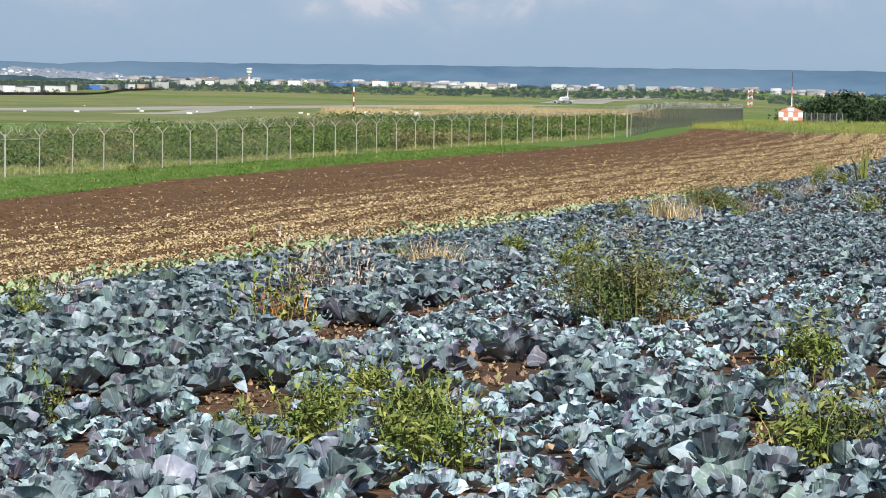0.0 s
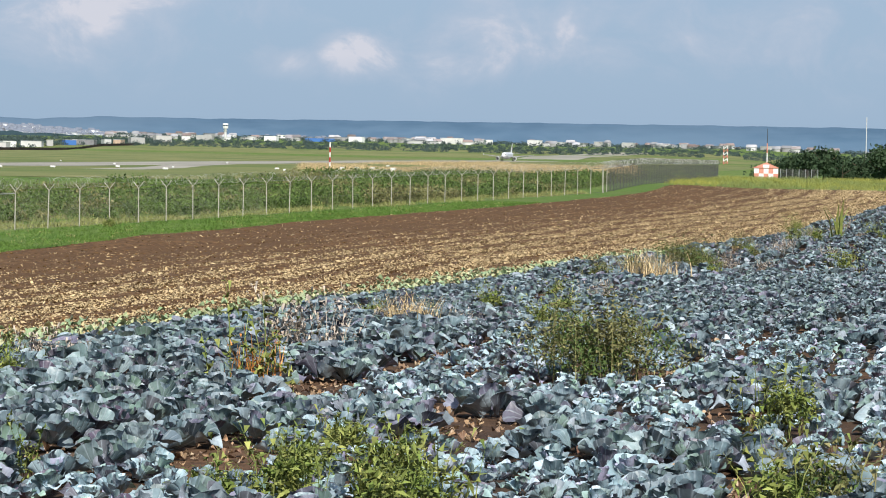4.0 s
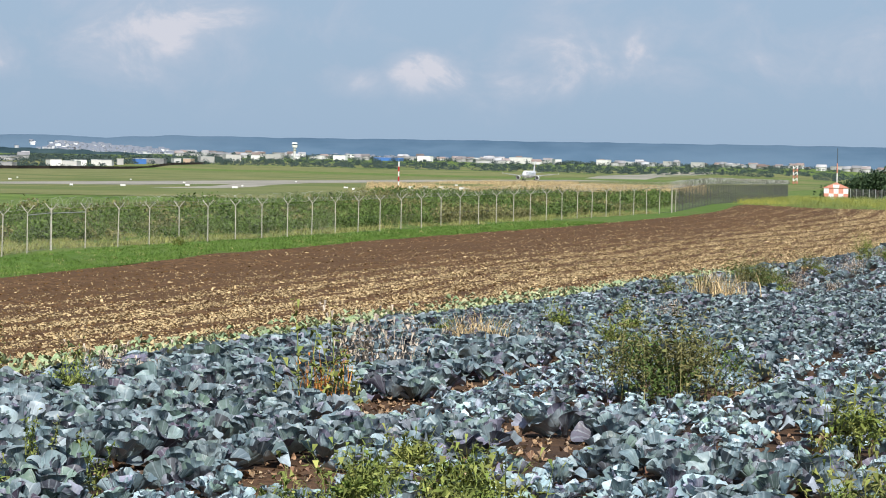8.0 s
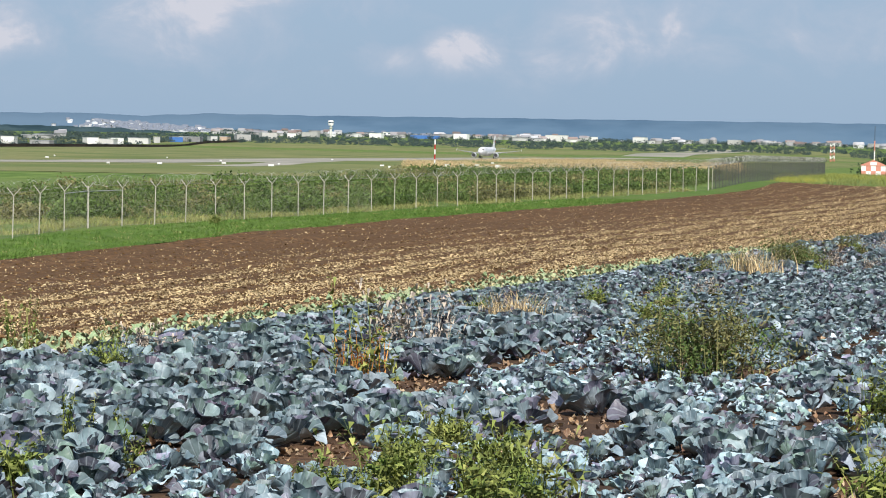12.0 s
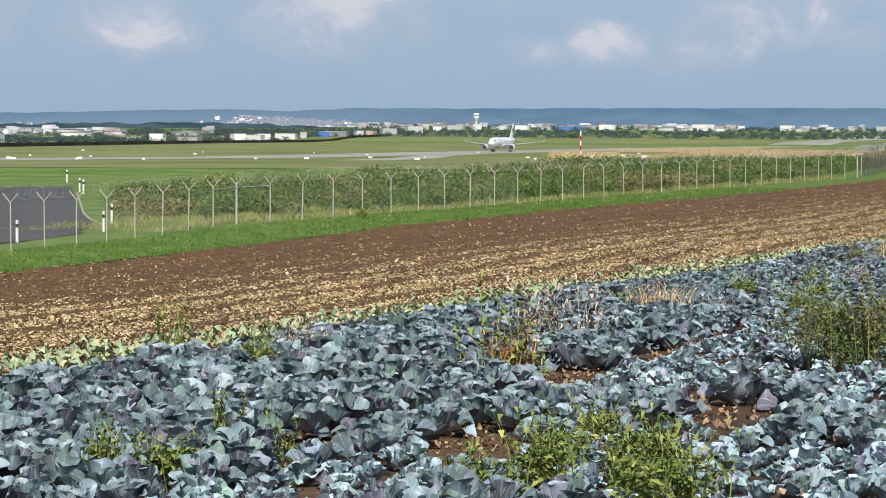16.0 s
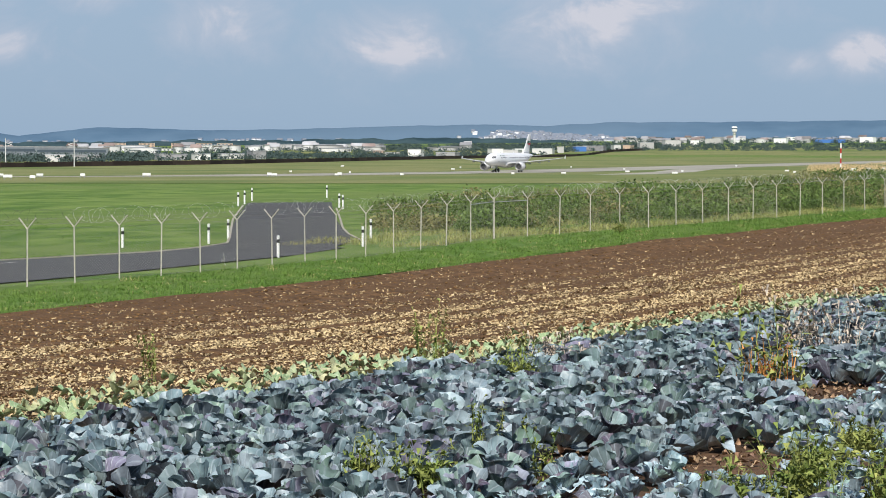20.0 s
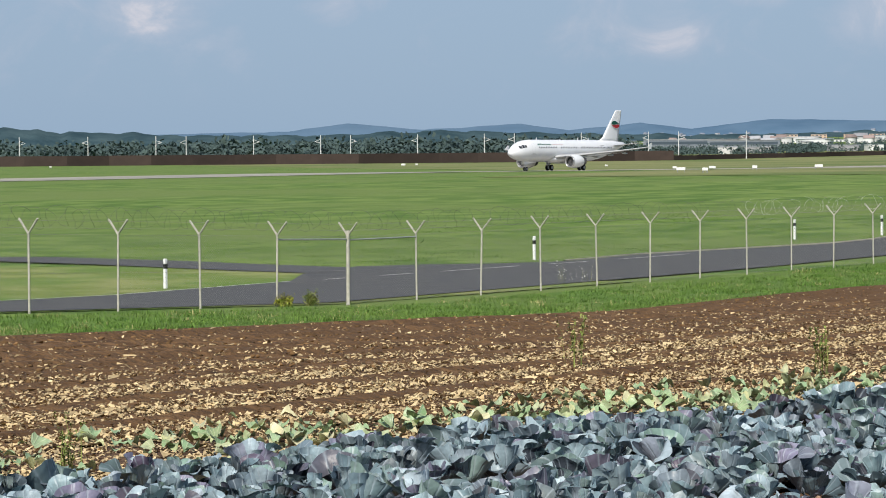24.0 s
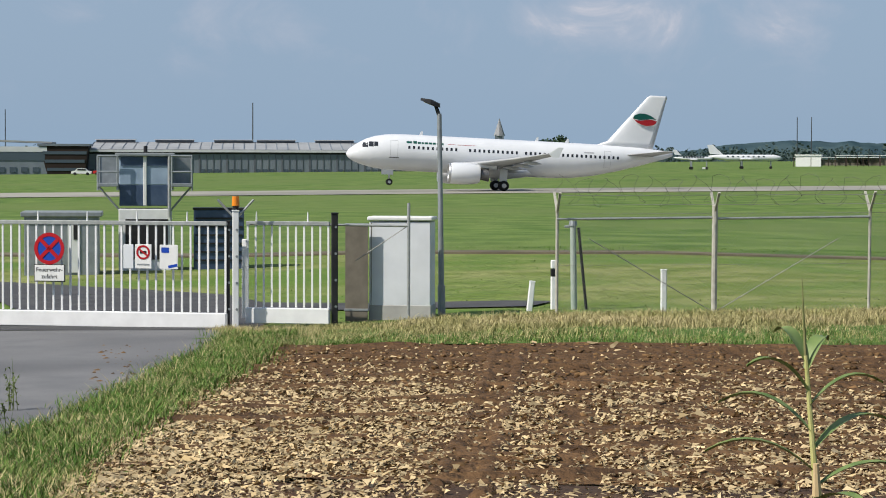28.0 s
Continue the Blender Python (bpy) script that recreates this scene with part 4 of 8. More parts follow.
edge_line("kerb", [(33.3, 47.6), (43.7, 51.5), (54.2, 55.2), (62.4, 56.1)], 0.09, M_WHITELINE, "white edge line of the service road", "road marking")
edge_line("kerb", [(81.3, 58), (88.2, 58.8), (98.3, 57.6), (105.1, 56.7), (108.6, 57), (113.5, 59.4), (119.7, 62.6), (135.7, 70.8), (157.8, 81.5)], 0.12, M_KERB, "pale concrete kerb along the road", "kerb", 0.05, 0.05)
edge_line("kerb", [(110.8, 50.4), (117.6, 54.4), (125, 58.2), (138.5, 64.7), (154.4, 72.4)], 0.12, M_KERB, "pale concrete kerb along the road", "kerb", 0.05, 0.05)
edge_line("path_edge", [(-41.4, 100.5), (7.3, 79.8), (24.7, 75.3), (31.1, 76)], 0.25, M_WORNEDGE, "worn concrete edge of the path", "kerb", 0.03, 0.06)
for x0, x1 in ((64.1, 65.4), (67.4, 69.4), (71.1, 76.4), (78.3, 81.1), (83.4, 89.1)):
    edge_line("lane_mark", [(x0, float(np.interp(x0, [63.1, 76.6, 89.1], [56.01, 56.66, 56.91]))), (x1, float(np.interp(x1, [63.1, 76.6, 89.1], [56.01, 56.66, 56.91])))], 0.14, M_WHITELINE, "white lane mark on asphalt", "road marking", 0.065)


# ---- airliner ----
M_FUSE = mat("aircraft_white", (0.69, 0.70, 0.71), (0.65, 0.66, 0.675), 0.6, 0.28, spec=0.5)
M_WINGGREY = mat("wing_grey", (0.40, 0.41, 0.42), (0.33, 0.34, 0.35), 0.8, 0.6, spec=0.15)
M_DARKGLASS = mat("dark_glass", (0.02, 0.022, 0.026), None, rough=0.1, spec=0.6)
M_TYRE = mat("tyre_rubber", (0.018, 0.018, 0.018), (0.03, 0.03, 0.03), 8.0, 0.8)
M_STEEL = mat("bare_steel", (0.5, 0.5, 0.5), (0.4, 0.4, 0.4), 5.0, 0.35, 0.8)
M_LOGOGREEN = mat("logo_green", (0.006, 0.075, 0.06), None, rough=0.4)
M_LOGORED = mat("logo_red", (0.32, 0.015, 0.022), None, rough=0.4)
M_DARKMETAL = mat("exhaust_metal", (0.10, 0.10, 0.105), (0.15, 0.15, 0.15), 6.0, 0.4, 0.6)
MAIN = 17.7     # main gear behind the nose


def fx(s):
    return MAIN - s


FUSE = [(0.0, 0.04, 0.04, 3.35), (0.25, 0.50, 0.46, 3.37), (0.7, 0.86, 0.80, 3.42), (1.4, 1.20, 1.18, 3.52), (2.2, 1.46, 1.52, 3.63), (3.2, 1.69, 1.80, 3.71), (4.4, 1.86, 1.98, 3.77),
        (5.8, 1.95, 2.05, 3.80), (7.2, 1.975, 2.07, 3.80), (16, 1.975, 2.07, 3.80), (23.5, 1.975, 2.07, 3.80), (26, 1.92, 2.0, 3.87), (28.5, 1.74, 1.80, 4.05), (31, 1.42, 1.48, 4.32),
        (33.5, 1.00, 1.08, 4.63), (35.5, 0.62, 0.70, 4.88), (36.9, 0.36, 0.42, 5.04), (37.57, 0.18, 0.2, 5.12)]


def skin(s):
    """Half width, half height and centre height of the hull at s metres from the nose."""
    a = np.array(FUSE)
    return [float(np.interp(s, a[:, 0], a[:, k])) for k in (1, 2, 3)]


def on_hull(s, z, side, proud=0.006):
    w, h, c = skin(s)
    k = max(0.0, 1 - ((z - c) / h) ** 2)
    return Vector((fx(s), side * (w * math.sqrt(k) + proud), z))


def aerofoil(n=9):
    up = [(i / n, 0.6 * (0.2969 * math.sqrt(i / n) - 0.126 * (i / n) - 0.3516 * (i / n) ** 2 + 0.2843 * (i / n) ** 3 - 0.1015 * (i / n) ** 4)) for i in range(n + 1)]
    return [(c, t) for c, t in up] + [(c, -t * 0.8) for c, t in reversed(up[1:-1])]


def surface(stations, thick=1.0, vertical=False):
    """A wing or fin through stations: leading edge s, chord, span place, height."""
    rings = []
    for s, chord, span, z in stations:
        ring = []
        for c, t in aerofoil():
            if vertical:
                ring.append((fx(s + c * chord), t * chord * thick, z))
            else:
                ring.append((fx(s + c * chord), span, z + t * chord * thick))
        rings.append(ring)
    return loft(B(), rings)


def hull_patch(s0, s1, z0, z1, side, proud=0.006, nx=4, nz=2):
    bm = B()
    g = [[bm.verts.new(on_hull(s0 + (s1 - s0) * i / nx, z0 + (z1 - z0) * j / nz, side, proud)) for j in range(nz + 1)] for i in range(nx + 1)]
    for i in range(nx):
        for j in range(nz):
            bm.faces.new((g[i][j], g[i + 1][j], g[i + 1][j + 1], g[i][j + 1]))
    return bm


def wheel(name, centre, r, w, parent):
    bm = B()
    prof = [(0.0, -w / 2), (r * 0.82, -w / 2), (r * 0.97, -w * 0.32), (r, 0), (r * 0.97, w * 0.32), (r * 0.82, w / 2), (0.0, w / 2)]
    n = 20
    rings = [[(centre[0] + max(p, 0.01) * math.cos(2 * math.pi * i / n), centre[1] + y, centre[2] + max(p, 0.01) * math.sin(2 * math.pi * i / n)) for i in range(n)] for p, y in prof]
    loft(bm, rings)
    t = part(name, bm, M_TYRE, parent, smooth_faces=True)
    part("hub", rod(B(), (centre[0], centre[1] - w / 2 - 0.02, centre[2]), (centre[0], centre[1] + w / 2 + 0.02, centre[2]), r * 0.45, n=14), M_STEEL, t)


def build_airliner():
    root = new("airliner")
    tagged(root, "white twin-engine airliner with a green and red tail emblem", "airplane")
    bm = B()
    n = 32
    loft(bm, [[(fx(s), w * math.cos(2 * math.pi * i / n), c + h * math.sin(2 * math.pi * i / n)) for i in range(n)] for s, w, h, c in FUSE])
    part("fuselage", bm, M_FUSE, root, smooth_faces=True)
    belly = B()
    loft(belly, [[(fx(s), w * math.cos(2 * math.pi * i / 20), c + h * math.sin(2 * math.pi * i / 20)) for i in range(20)] for s, w, h, c in
                 ((10.8, 0.3, 0.2, 2.2), (12.2, 1.7, 0.75, 2.28), (14, 2.05, 0.95, 2.3), (18.5, 2.05, 0.95, 2.3), (20.5, 1.6, 0.7, 2.35), (22.5, 0.4, 0.25, 2.3))])
    part("belly_fairing", belly, M_FUSE, root, smooth_faces=True)
    for side in (1, -1):
        wing = part("wing", surface([(11.6, 7.0, side * 1.2, 2.55), (12.3, 6.3, side * 2.2, 2.65), (14.6, 3.95, side * 6.4, 3.02), (17.4, 2.75, side * 11.6, 3.55), (20.3, 1.55, side * 16.6, 4.20), (20.7, 1.3, side * 16.95, 4.26)], 1.1), M_WINGGREY, root, "light grey swept wing", True)
        part("wingtip_fence", surface([(21.1, 0.8, 0, 3.9), (20.7, 1.3, 0, 4.3), (21.7, 0.6, 0, 5.0)], 0.3, True), M_FUSE, wing).location = (0, side * 17.0, 0)
        for y0, s0, l, z in ((3.6, 17.3, 2.6, 2.35), (6.6, 17.2, 2.6, 2.65), (9.6, 18.0, 2.3, 2.95), (12.4, 18.7, 2.0, 3.28)):
            fb = B()
            rings = []
            for k, (u, r) in enumerate(((0, 0.04), (0.25, 0.19), (0.6, 0.21), (1.0, 0.03))):
                rings.append([(fx(s0 + u * l), side * y0 + r * 0.8 * math.cos(a), z - 0.12 * u + r * math.sin(a)) for a in [2 * math.pi * q / 10 for q in range(10)]])
            part("flap_fairing", loft(fb, rings), M_WINGGREY, wing, "", True)
        part("flap", surface([(18.2, 1.0, side * 2.6, 2.34), (17.9, 0.95, side * 6.3, 2.68), (19.2, 0.75, side * 11.8, 3.28)], 0.6), M_WINGGREY, wing, "lowered grey flap")
        # engine: open nacelle with a rim, fan and core
        ey, ez = side * 5.75, 1.72
        prof = [(11.35, 0.92), (11.15, 1.0), (11.25, 1.09), (11.7, 1.18), (12.6, 1.22), (13.6, 1.18), (14.5, 1.02), (14.7, 0.95)]
        eng = part("engine", loft(B(), [[(fx(s), ey + r * math.cos(2 * math.pi * i / 24), ez + r * math.sin(2 * math.pi * i / 24)) for i in range(24)] for s, r in prof], caps=False), M_FUSE, root, "white engine nacelle", True)
        part("intake_rim", loft(B(), [[(fx(s), ey + r * math.cos(2 * math.pi * i / 24), ez + r * math.sin(2 * math.pi * i / 24)) for i in range(24)] for s, r in ((11.55, 0.86), (11.3, 0.9), (11.13, 1.0), (11.22, 1.095), (11.4, 1.13))], caps=False), M_STEEL, eng, "polished intake rim", True)
        part("fan", rod(B(), (fx(11.9), ey, ez), (fx(11.95), ey, ez), 0.9, n=24), M_DARKMETAL, eng, "dark fan face")
        part("spinner", rod(B(), (fx(11.55), ey, ez), (fx(11.9), ey, ez), 0.02, 0.25, n=16), M_DARKMETAL, eng)
        part("exhaust", rod(B(), (fx(14.0), ey, ez), (fx(15.7), ey, ez), 0.42, 0.78, n=20), M_DARKMETAL, eng, "dark metal exhaust nozzle")
        py = B()
        loft(py, [[(fx(12.4), ey - 0.16, 2.75), (fx(12.4), ey + 0.16, 2.75), (fx(12.4), ey + 0.1, 2.95), (fx(12.4), ey - 0.1, 2.95)], [(fx(16.6), ey - 0.14, 2.35), (fx(16.6), ey + 0.14, 2.35), (fx(16.6), ey + 0.1, 3.0), (fx(16.6), ey - 0.1, 3.0)]])
        part("pylon", py, M_FUSE, eng)
        part("tailplane", surface([(31.6, 3.6, side * 0.5, 4.75), (33.4, 2.5, side * 3.2, 5.02), (35.4, 1.35, side * 6.22, 5.35)], 0.6), M_WINGGREY, root, "grey horizontal tailplane", True)
        # main gear
        gear = part("main_gear", rod(B(), (fx(17.6), side * 3.75, 0.6), (fx(17.5), side * 3.7, 2.6), 0.13, 0.18, n=10), M_STEEL, root, "steel main landing gear leg")
        part("side_strut", rod(B(), (fx(17.6), side * 3.6, 1.2), (fx(17.5), side * 2.2, 2.3), 0.06), M_STEEL, gear)
        part("gear_door", box(B(), (fx(17.6), side * 4.1, 1.75), (0.9, 0.05, 1.4), 0.02), M_FUSE, gear)
        for dy in (-0.46, 0.46):
            wheel("tyre", (fx(17.7), side * 3.79 + dy, 0.585), 0.585, 0.42, gear)
        # cabin windows, doors, cockpit glass
        for i in range(46):
            s = 6.9 + 0.533 * i
            if i in (11, 12, 24):
                continue
            part("cabin_window", hull_patch(s, s + 0.24, 4.22, 4.56, side, 0.012, 1, 1), M_DARKGLASS, root)
        for s0, w in ((4.9, 0.82), (29.4, 0.76)):
            for a, b2, c, d in ((s0, s0 + 0.03, 3.2, 5.1), (s0 + w, s0 + w + 0.03, 3.2, 5.1), (s0, s0 + w, 5.08, 5.11), (s0, s0 + w, 3.19, 3.22)):
                part("door_seam", hull_patch(a, b2, c, d, side, 0.01, 1, 6), M_WINGGREY, root)
        part("door_sill", hull_patch(s0=4.75, s1=5.9, z0=3.12, z1=3.2, side=side, proud=0.014), M_DARKMETAL, root)
        for s0, s1, z0, z1 in ((1.75, 2.4, 4.18, 4.72), (2.48, 3.0, 4.28, 4.86), (3.06, 3.5, 4.36, 4.86)):
            part("cockpit_window", hull_patch(s0, s1, z0, z1, side, 0.012, 2, 2), M_DARKGLASS, root)
        # name on the hull: plain bars in its colours
        x = 6.75
        part("emblem", hull_patch(x - 0.05, x + 0.55, 4.86, 5.08, side, 0.012), M_LOGOGREEN, root)
        for w in (0.42, 0.34, 0.24, 0.36, 0.36, 0.34, 0.34, 0.34):
            x += 0.72 if w == 0.42 else 0.1
            part("name_bar", hull_patch(x, x + w, 4.84, 5.14 if w == 0.42 else 5.06, side, 0.012), M_LOGOGREEN, root, "dark green lettering bar")
            x += w
        part("name_bar", hull_patch(x + 0.5, x + 1.4, 4.93, 4.97, side, 0.012), M_LOGORED, root, "thin red lettering bar")
        part("name_bar", hull_patch(x + 1.6, x + 3.7, 4.92, 4.96, side, 0.012), M_LOGORED, root, "thin red lettering bar")
        part("registration_bar", hull_patch(27.0, 28.2, 4.75, 4.9, side, 0.012), M_WINGGREY, root)
    # fin with rudder and emblem
    fin = part("fin", surface([(28.0, 7.2, 0, 5.55), (29.9, 5.5, 0, 6.3), (34.3, 2.3, 0, 11.55), (34.65, 1.9, 0, 11.76)], 0.55, True), M_FUSE, root, "white tail fin", True)
    for side in (1, -1):
        for name, m, lo, hi in (("emblem_upper", M_LOGOGREEN, 1, 0), ("emblem_lower", M_LOGORED, 0, 1)):
            bm = B()
            top, bot = [], []
            for i in range(17):
                u = -1 + 2 * i / 16
                arc = math.sqrt(max(0, 1 - u * u)) ** 1.3
                wave = 0.16 * math.sin(u * 2.6)
                a, b2 = (wave + 0.05, arc * 0.8) if lo else (-arc * 0.8, wave - 0.07)
                cx, cz = 34.1, 8.95
                pos = lambda u_, v_: (fx(cx + 1.38 * u_ - 0.22 * v_), 0.0, cz + 0.86 * v_ + 0.12 * (-u_))
                top.append(pos(u, max(a, b2) if b2 > a else a))
                bot.append(pos(u, min(a, b2) if b2 > a else a))
            vt = [bm.verts.new((p[0], side * 0.31, p[2])) for p in top]
            vb = [bm.verts.new((p[0], side * 0.31, p[2])) for p in bot]
            for i in range(16):
                if (vt[i].co - vb[i].co).length > 1e-4 or (vt[i + 1].co - vb[i + 1].co).length > 1e-4:
                    bm.faces.new((vb[i], vb[i + 1], vt[i + 1], vt[i]))
            part(name, bm, m, fin)
    # nose gear
    ng = part("nose_gear", rod(B(), (fx(5.07), 0, 0.4), (fx(4.95), 0, 2.2), 0.09, 0.12), M_STEEL, root, "steel nose landing gear leg")
    for dy in (-0.26, 0.26):
        wheel("tyre", (fx(5.07), dy, 0.38), 0.38, 0.22, ng)
    for side in (-1, 1):
        part("gear_door", box(B(), (fx(4.8), side * 0.35, 1.5), (1.3, 0.04, 0.6), 0.01), M_FUSE, ng)
    part("landing_light", box(B(), (fx(5.0), 0, 1.65), (0.12, 0.3, 0.16), 0.02), M_GLOW, ng, "lit landing lights")
    for s, z in ((8.2, 5.87), (21.5, 5.87), (25.0, 5.9)):
        part("antenna", surface([(s, 0.45, 0, z - 0.05), (s + 0.25, 0.2, 0, z + 0.42)], 0.4, True), M_FUSE, root)
    part("tail_cone", rod(B(), (fx(37.2), 0, 5.07), (fx(37.62), 0, 5.12), 0.28, 0.15, n=16), M_DARKMETAL, root, "dark exhaust at the tail tip")
    return root


def emission(name, col, strength):
    m = bpy.data.materials.new(name)
    m.use_nodes = True
    b = m.node_tree.nodes["Principled BSDF"]
    b.inputs["Base Color"].default_value = (*col, 1)
    b.inputs["Emission Color"].default_value = (*col, 1)
    b.inputs["Emission Strength"].default_value = strength
    return m


M_GLOW = emission("landing_light_glow", (1.0, 0.95, 0.7), 3.0)
airliner = build_airliner()


# ---- inside the fence: markers, rails, slab ----
M_MARKBLACK = mat("marker_black", (0.02, 0.02, 0.02), None, rough=0.5)
M_GREYSTEEL = mat("grey_steel", (0.30, 0.32, 0.33), (0.24, 0.26, 0.27), 5.0, 0.5, 0.4)
M_GREENSTEEL = mat("green_steel", (0.34, 0.40, 0.35), (0.42, 0.46, 0.41), 5.0, 0.5, 0.2)
M_CABINET = mat("cabinet_white", (0.66, 0.68, 0.70), (0.60, 0.62, 0.64), 2.0, 0.5, bump=0.001, bump_scale=200, third=(0.56, 0.58, 0.59), third_scale=0.8)
M_BROWNPANEL = mat("brown_panel", (0.13, 0.115, 0.09), (0.17, 0.15, 0.12), 4.0, 0.6)
M_AMBER = mat("amber_plastic", (0.75, 0.22, 0.01), None, rough=0.25, spec=0.5)
M_BOOTHBLUE = mat("booth_blue", (0.30, 0.38, 0.48), (0.24, 0.31, 0.40), 2.0, 0.4)
M_BOOTHDARK = mat("booth_dark_blue", (0.045, 0.07, 0.12), (0.07, 0.10, 0.16), 3.0, 0.35)
M_SIGNRED = mat("sign_red", (0.40, 0.012, 0.02), None, rough=0.4)
M_SIGNBLUE = mat("sign_blue", (0.015, 0.06, 0.36), None, rough=0.4)
M_SIGNWHITE = mat("sign_white", (0.72, 0.72, 0.70), (0.66, 0.66, 0.64), 4.0, 0.5)


def marker(x, y, tall=1.0, band=True, label="white plastic marker post with a black band", lean=0.0):
    root = thing("marker_post", x, y, label=label, category="marker post", group="marker posts along the road")
    root.matrix_basis = root.matrix_basis @ pose(0, 0, 0, 0, lean, 0)
    bm = B()
    box(bm, (0, 0, tall * 0.33), (0.13, 0.10, tall * 0.7), 0.02)
    if band:
        part("lower_post", bm, M_WHITE, root)
        part("band", box(B(), (0, 0, tall * 0.755), (0.134, 0.104, tall * 0.15), 0.01), M_MARKBLACK, root, "black reflector band")
        part("cap", box(B(), (0, 0, tall * 0.92), (0.13, 0.10, tall * 0.18), 0.02), M_WHITE, root)
    else:
        bm.free()
        part("stake", box(B(), (0, 0, tall * 0.48), (0.11, 0.10, tall), 0.015), M_WHITE, root)
        part("stake_top", box(B(), (0, 0, tall * 0.985), (0.115, 0.105, 0.03), 0.008), M_WHITE, root)
    return root


for mx, my in ((57.3, 57.1), (82.2, 60.2), (104.6, 60.7), (108.9, 58.2), (113.3, 59.4), (98.9, 49.3), (157.8, 81.9), (162.1, 83.6), (168.8, 86.4), (177.1, 83.9), (157, 73.4), (154.4, 71.9), (108.4, 49.4), (115.1, 52), (7.8, 48.1)):
    marker(mx, my)
marker(7.23, 47.64, 0.62, False, "plain white stake leaning beside the fence", 6)
marker(9.79, 46.91, 0.86, False, "square plain white post in the grass")


def railing(x0, y0, x1, y1, depth, tall, material, posts, label, mesh=False):
    ang = math.degrees(math.atan2(y1 - y0, x1 - x0))
    length = math.hypot(x1 - x0, y1 - y0)
    z = min(hz(x0, y0), hz(x1, y1))
    root = thing("railing", x0, y0, z, ang, label=label, category="railing")
    for dy in (0, depth):
        for i in range(posts + 1):
            part("post", rod(B(), (length * i / posts, dy, -0.2), (length * i / posts, dy, tall), 0.035), material, root)
        for hgt in (tall, tall * 0.52):
            part("rail", rod(B(), (0, dy, hgt), (length, dy, hgt), 0.032), material, root)
        if mesh:
            vs, fs = [], []
            for i in range(int(length / 0.16)):
                wire_line(vs, fs, (i * 0.16, dy, 0.1), (i * 0.16, dy, tall), 0.008)
            joined("infill_bars", np.array(vs), np.array(fs), material, parent=root)
    for sx in (0, length):
        for hgt in (tall, tall * 0.52):
            part("end_rail", rod(B(), (sx, 0, hgt), (sx, depth, hgt), 0.03), material, root)
    return root


railing(49, 78.7, 56.9, 81.4, 1.7, 1.0, M_GREYSTEEL, 6, "grey steel tube railing round a concrete pit")
railing(42.2, 92.9, 47.7, 94.9, 1.0, 0.85, M_GREENSTEEL, 5, "greenish steel railing with bars in the grass", True)


def slab(name, cx, cy, l, w, tall, ang, label, material=M_CONCRETE):
    root = thing(name, cx, cy, rz=ang, label=label, category="concrete slab")
    part("slab_top", box(B(), (0, 0, tall), (l, w, 0.10), 0.02), material, root)
    # Dark side colour stands for shade below the lit top.
    part("slab_side", box(B(), (0, 0, tall / 2 - 0.25), (l - 0.12, w - 0.12, tall + 0.4), 0.02), M_DARKCONC, root, "concrete side with shade put into its dark colour")


M_DARKCONC = mat("dark_concrete", (0.10, 0.10, 0.09), (0.15, 0.145, 0.13), 3.0, 0.9, bump=0.005, bump_scale=30)
slab("concrete_slab", 35.2, 74.3, 10.8, 2.3, 0.34, 28.5, "low concrete shaft cover, pale top over shade-dark sides")
slab("concrete_slab", 53.4, 81.2, 8, 1.7, 0.12, 18.8, "flat concrete pit cover inside a railing")
slab("concrete_slab", 48.5, 86.7, 4.4, 1.2, 0.12, 16.5, "small dark concrete cover in the grass", M_DARKCONC)


def light_mast():
    root = thing("street_lamp", 5.5, 47.78, rz=-13.6, label="slim grey lamp post with a flat lamp head", category="street lamp")
    part("pole", rod(B(), (0, 0, -0.2), (-0.06, 0, 4.0), 0.06, 0.045, 12), M_GREYSTEEL, root)
    part("base_sleeve", rod(B(), (0, 0, -0.1), (-0.01, 0, 0.6), 0.075, n=12), M_GREYSTEEL, root)
    part("bracket", rod(B(), (-0.06, 0, 3.95), (-0.14, 0, 4.18), 0.04, 0.035, 10), M_BLACK, root)
    head = B()
    loft(head, [[(-0.05, -0.06, 4.12), (-0.05, 0.06, 4.12), (-0.05, 0.05, 4.2), (-0.05, -0.05, 4.2)], [(-0.22, -0.13, 4.18), (-0.22, 0.13, 4.18), (-0.22, 0.1, 4.28), (-0.22, -0.1, 4.28)], [(-0.42, -0.12, 4.26), (-0.42, 0.12, 4.26), (-0.42, 0.08, 4.31), (-0.42, -0.08, 4.31)]])
    hd = part("lamp_head", head, M_BLACK, root, "dark flat lamp head")
    part("lens", box(B(), (-0.26, 0, 4.19), (0.22, 0.16, 0.015), 0.004, Matrix.Rotation(radians(22), 4, "Y")), M_SIGNWHITE, hd)


light_mast()


def stub_pole():
    root = thing("cable_pole", 8.18, 47.91, rz=-12.9, label="short weathered pole with a cap and slanting stay", category="pole")
    part("pole", rod(B(), (0, 0, -0.2), (-0.03, 0, 1.72), 0.065, 0.06, 12), M_GREENSTEEL, root)
    part("cap", rod(B(), (-0.03, 0, 1.70), (-0.03, 0, 1.80), 0.09, 0.07, 12), M_GREYSTEEL, root)
    part("bracket", box(B(), (-0.12, 0, 1.68), (0.16, 0.05, 0.05), 0.01), M_GREYSTEEL, root)
    part("stay", rod(B(), (0.25, 0, -0.05), (0.08, 0, 1.66), 0.03, n=8), M_BLACK, root, "thin dark slanting stay")


stub_pole()


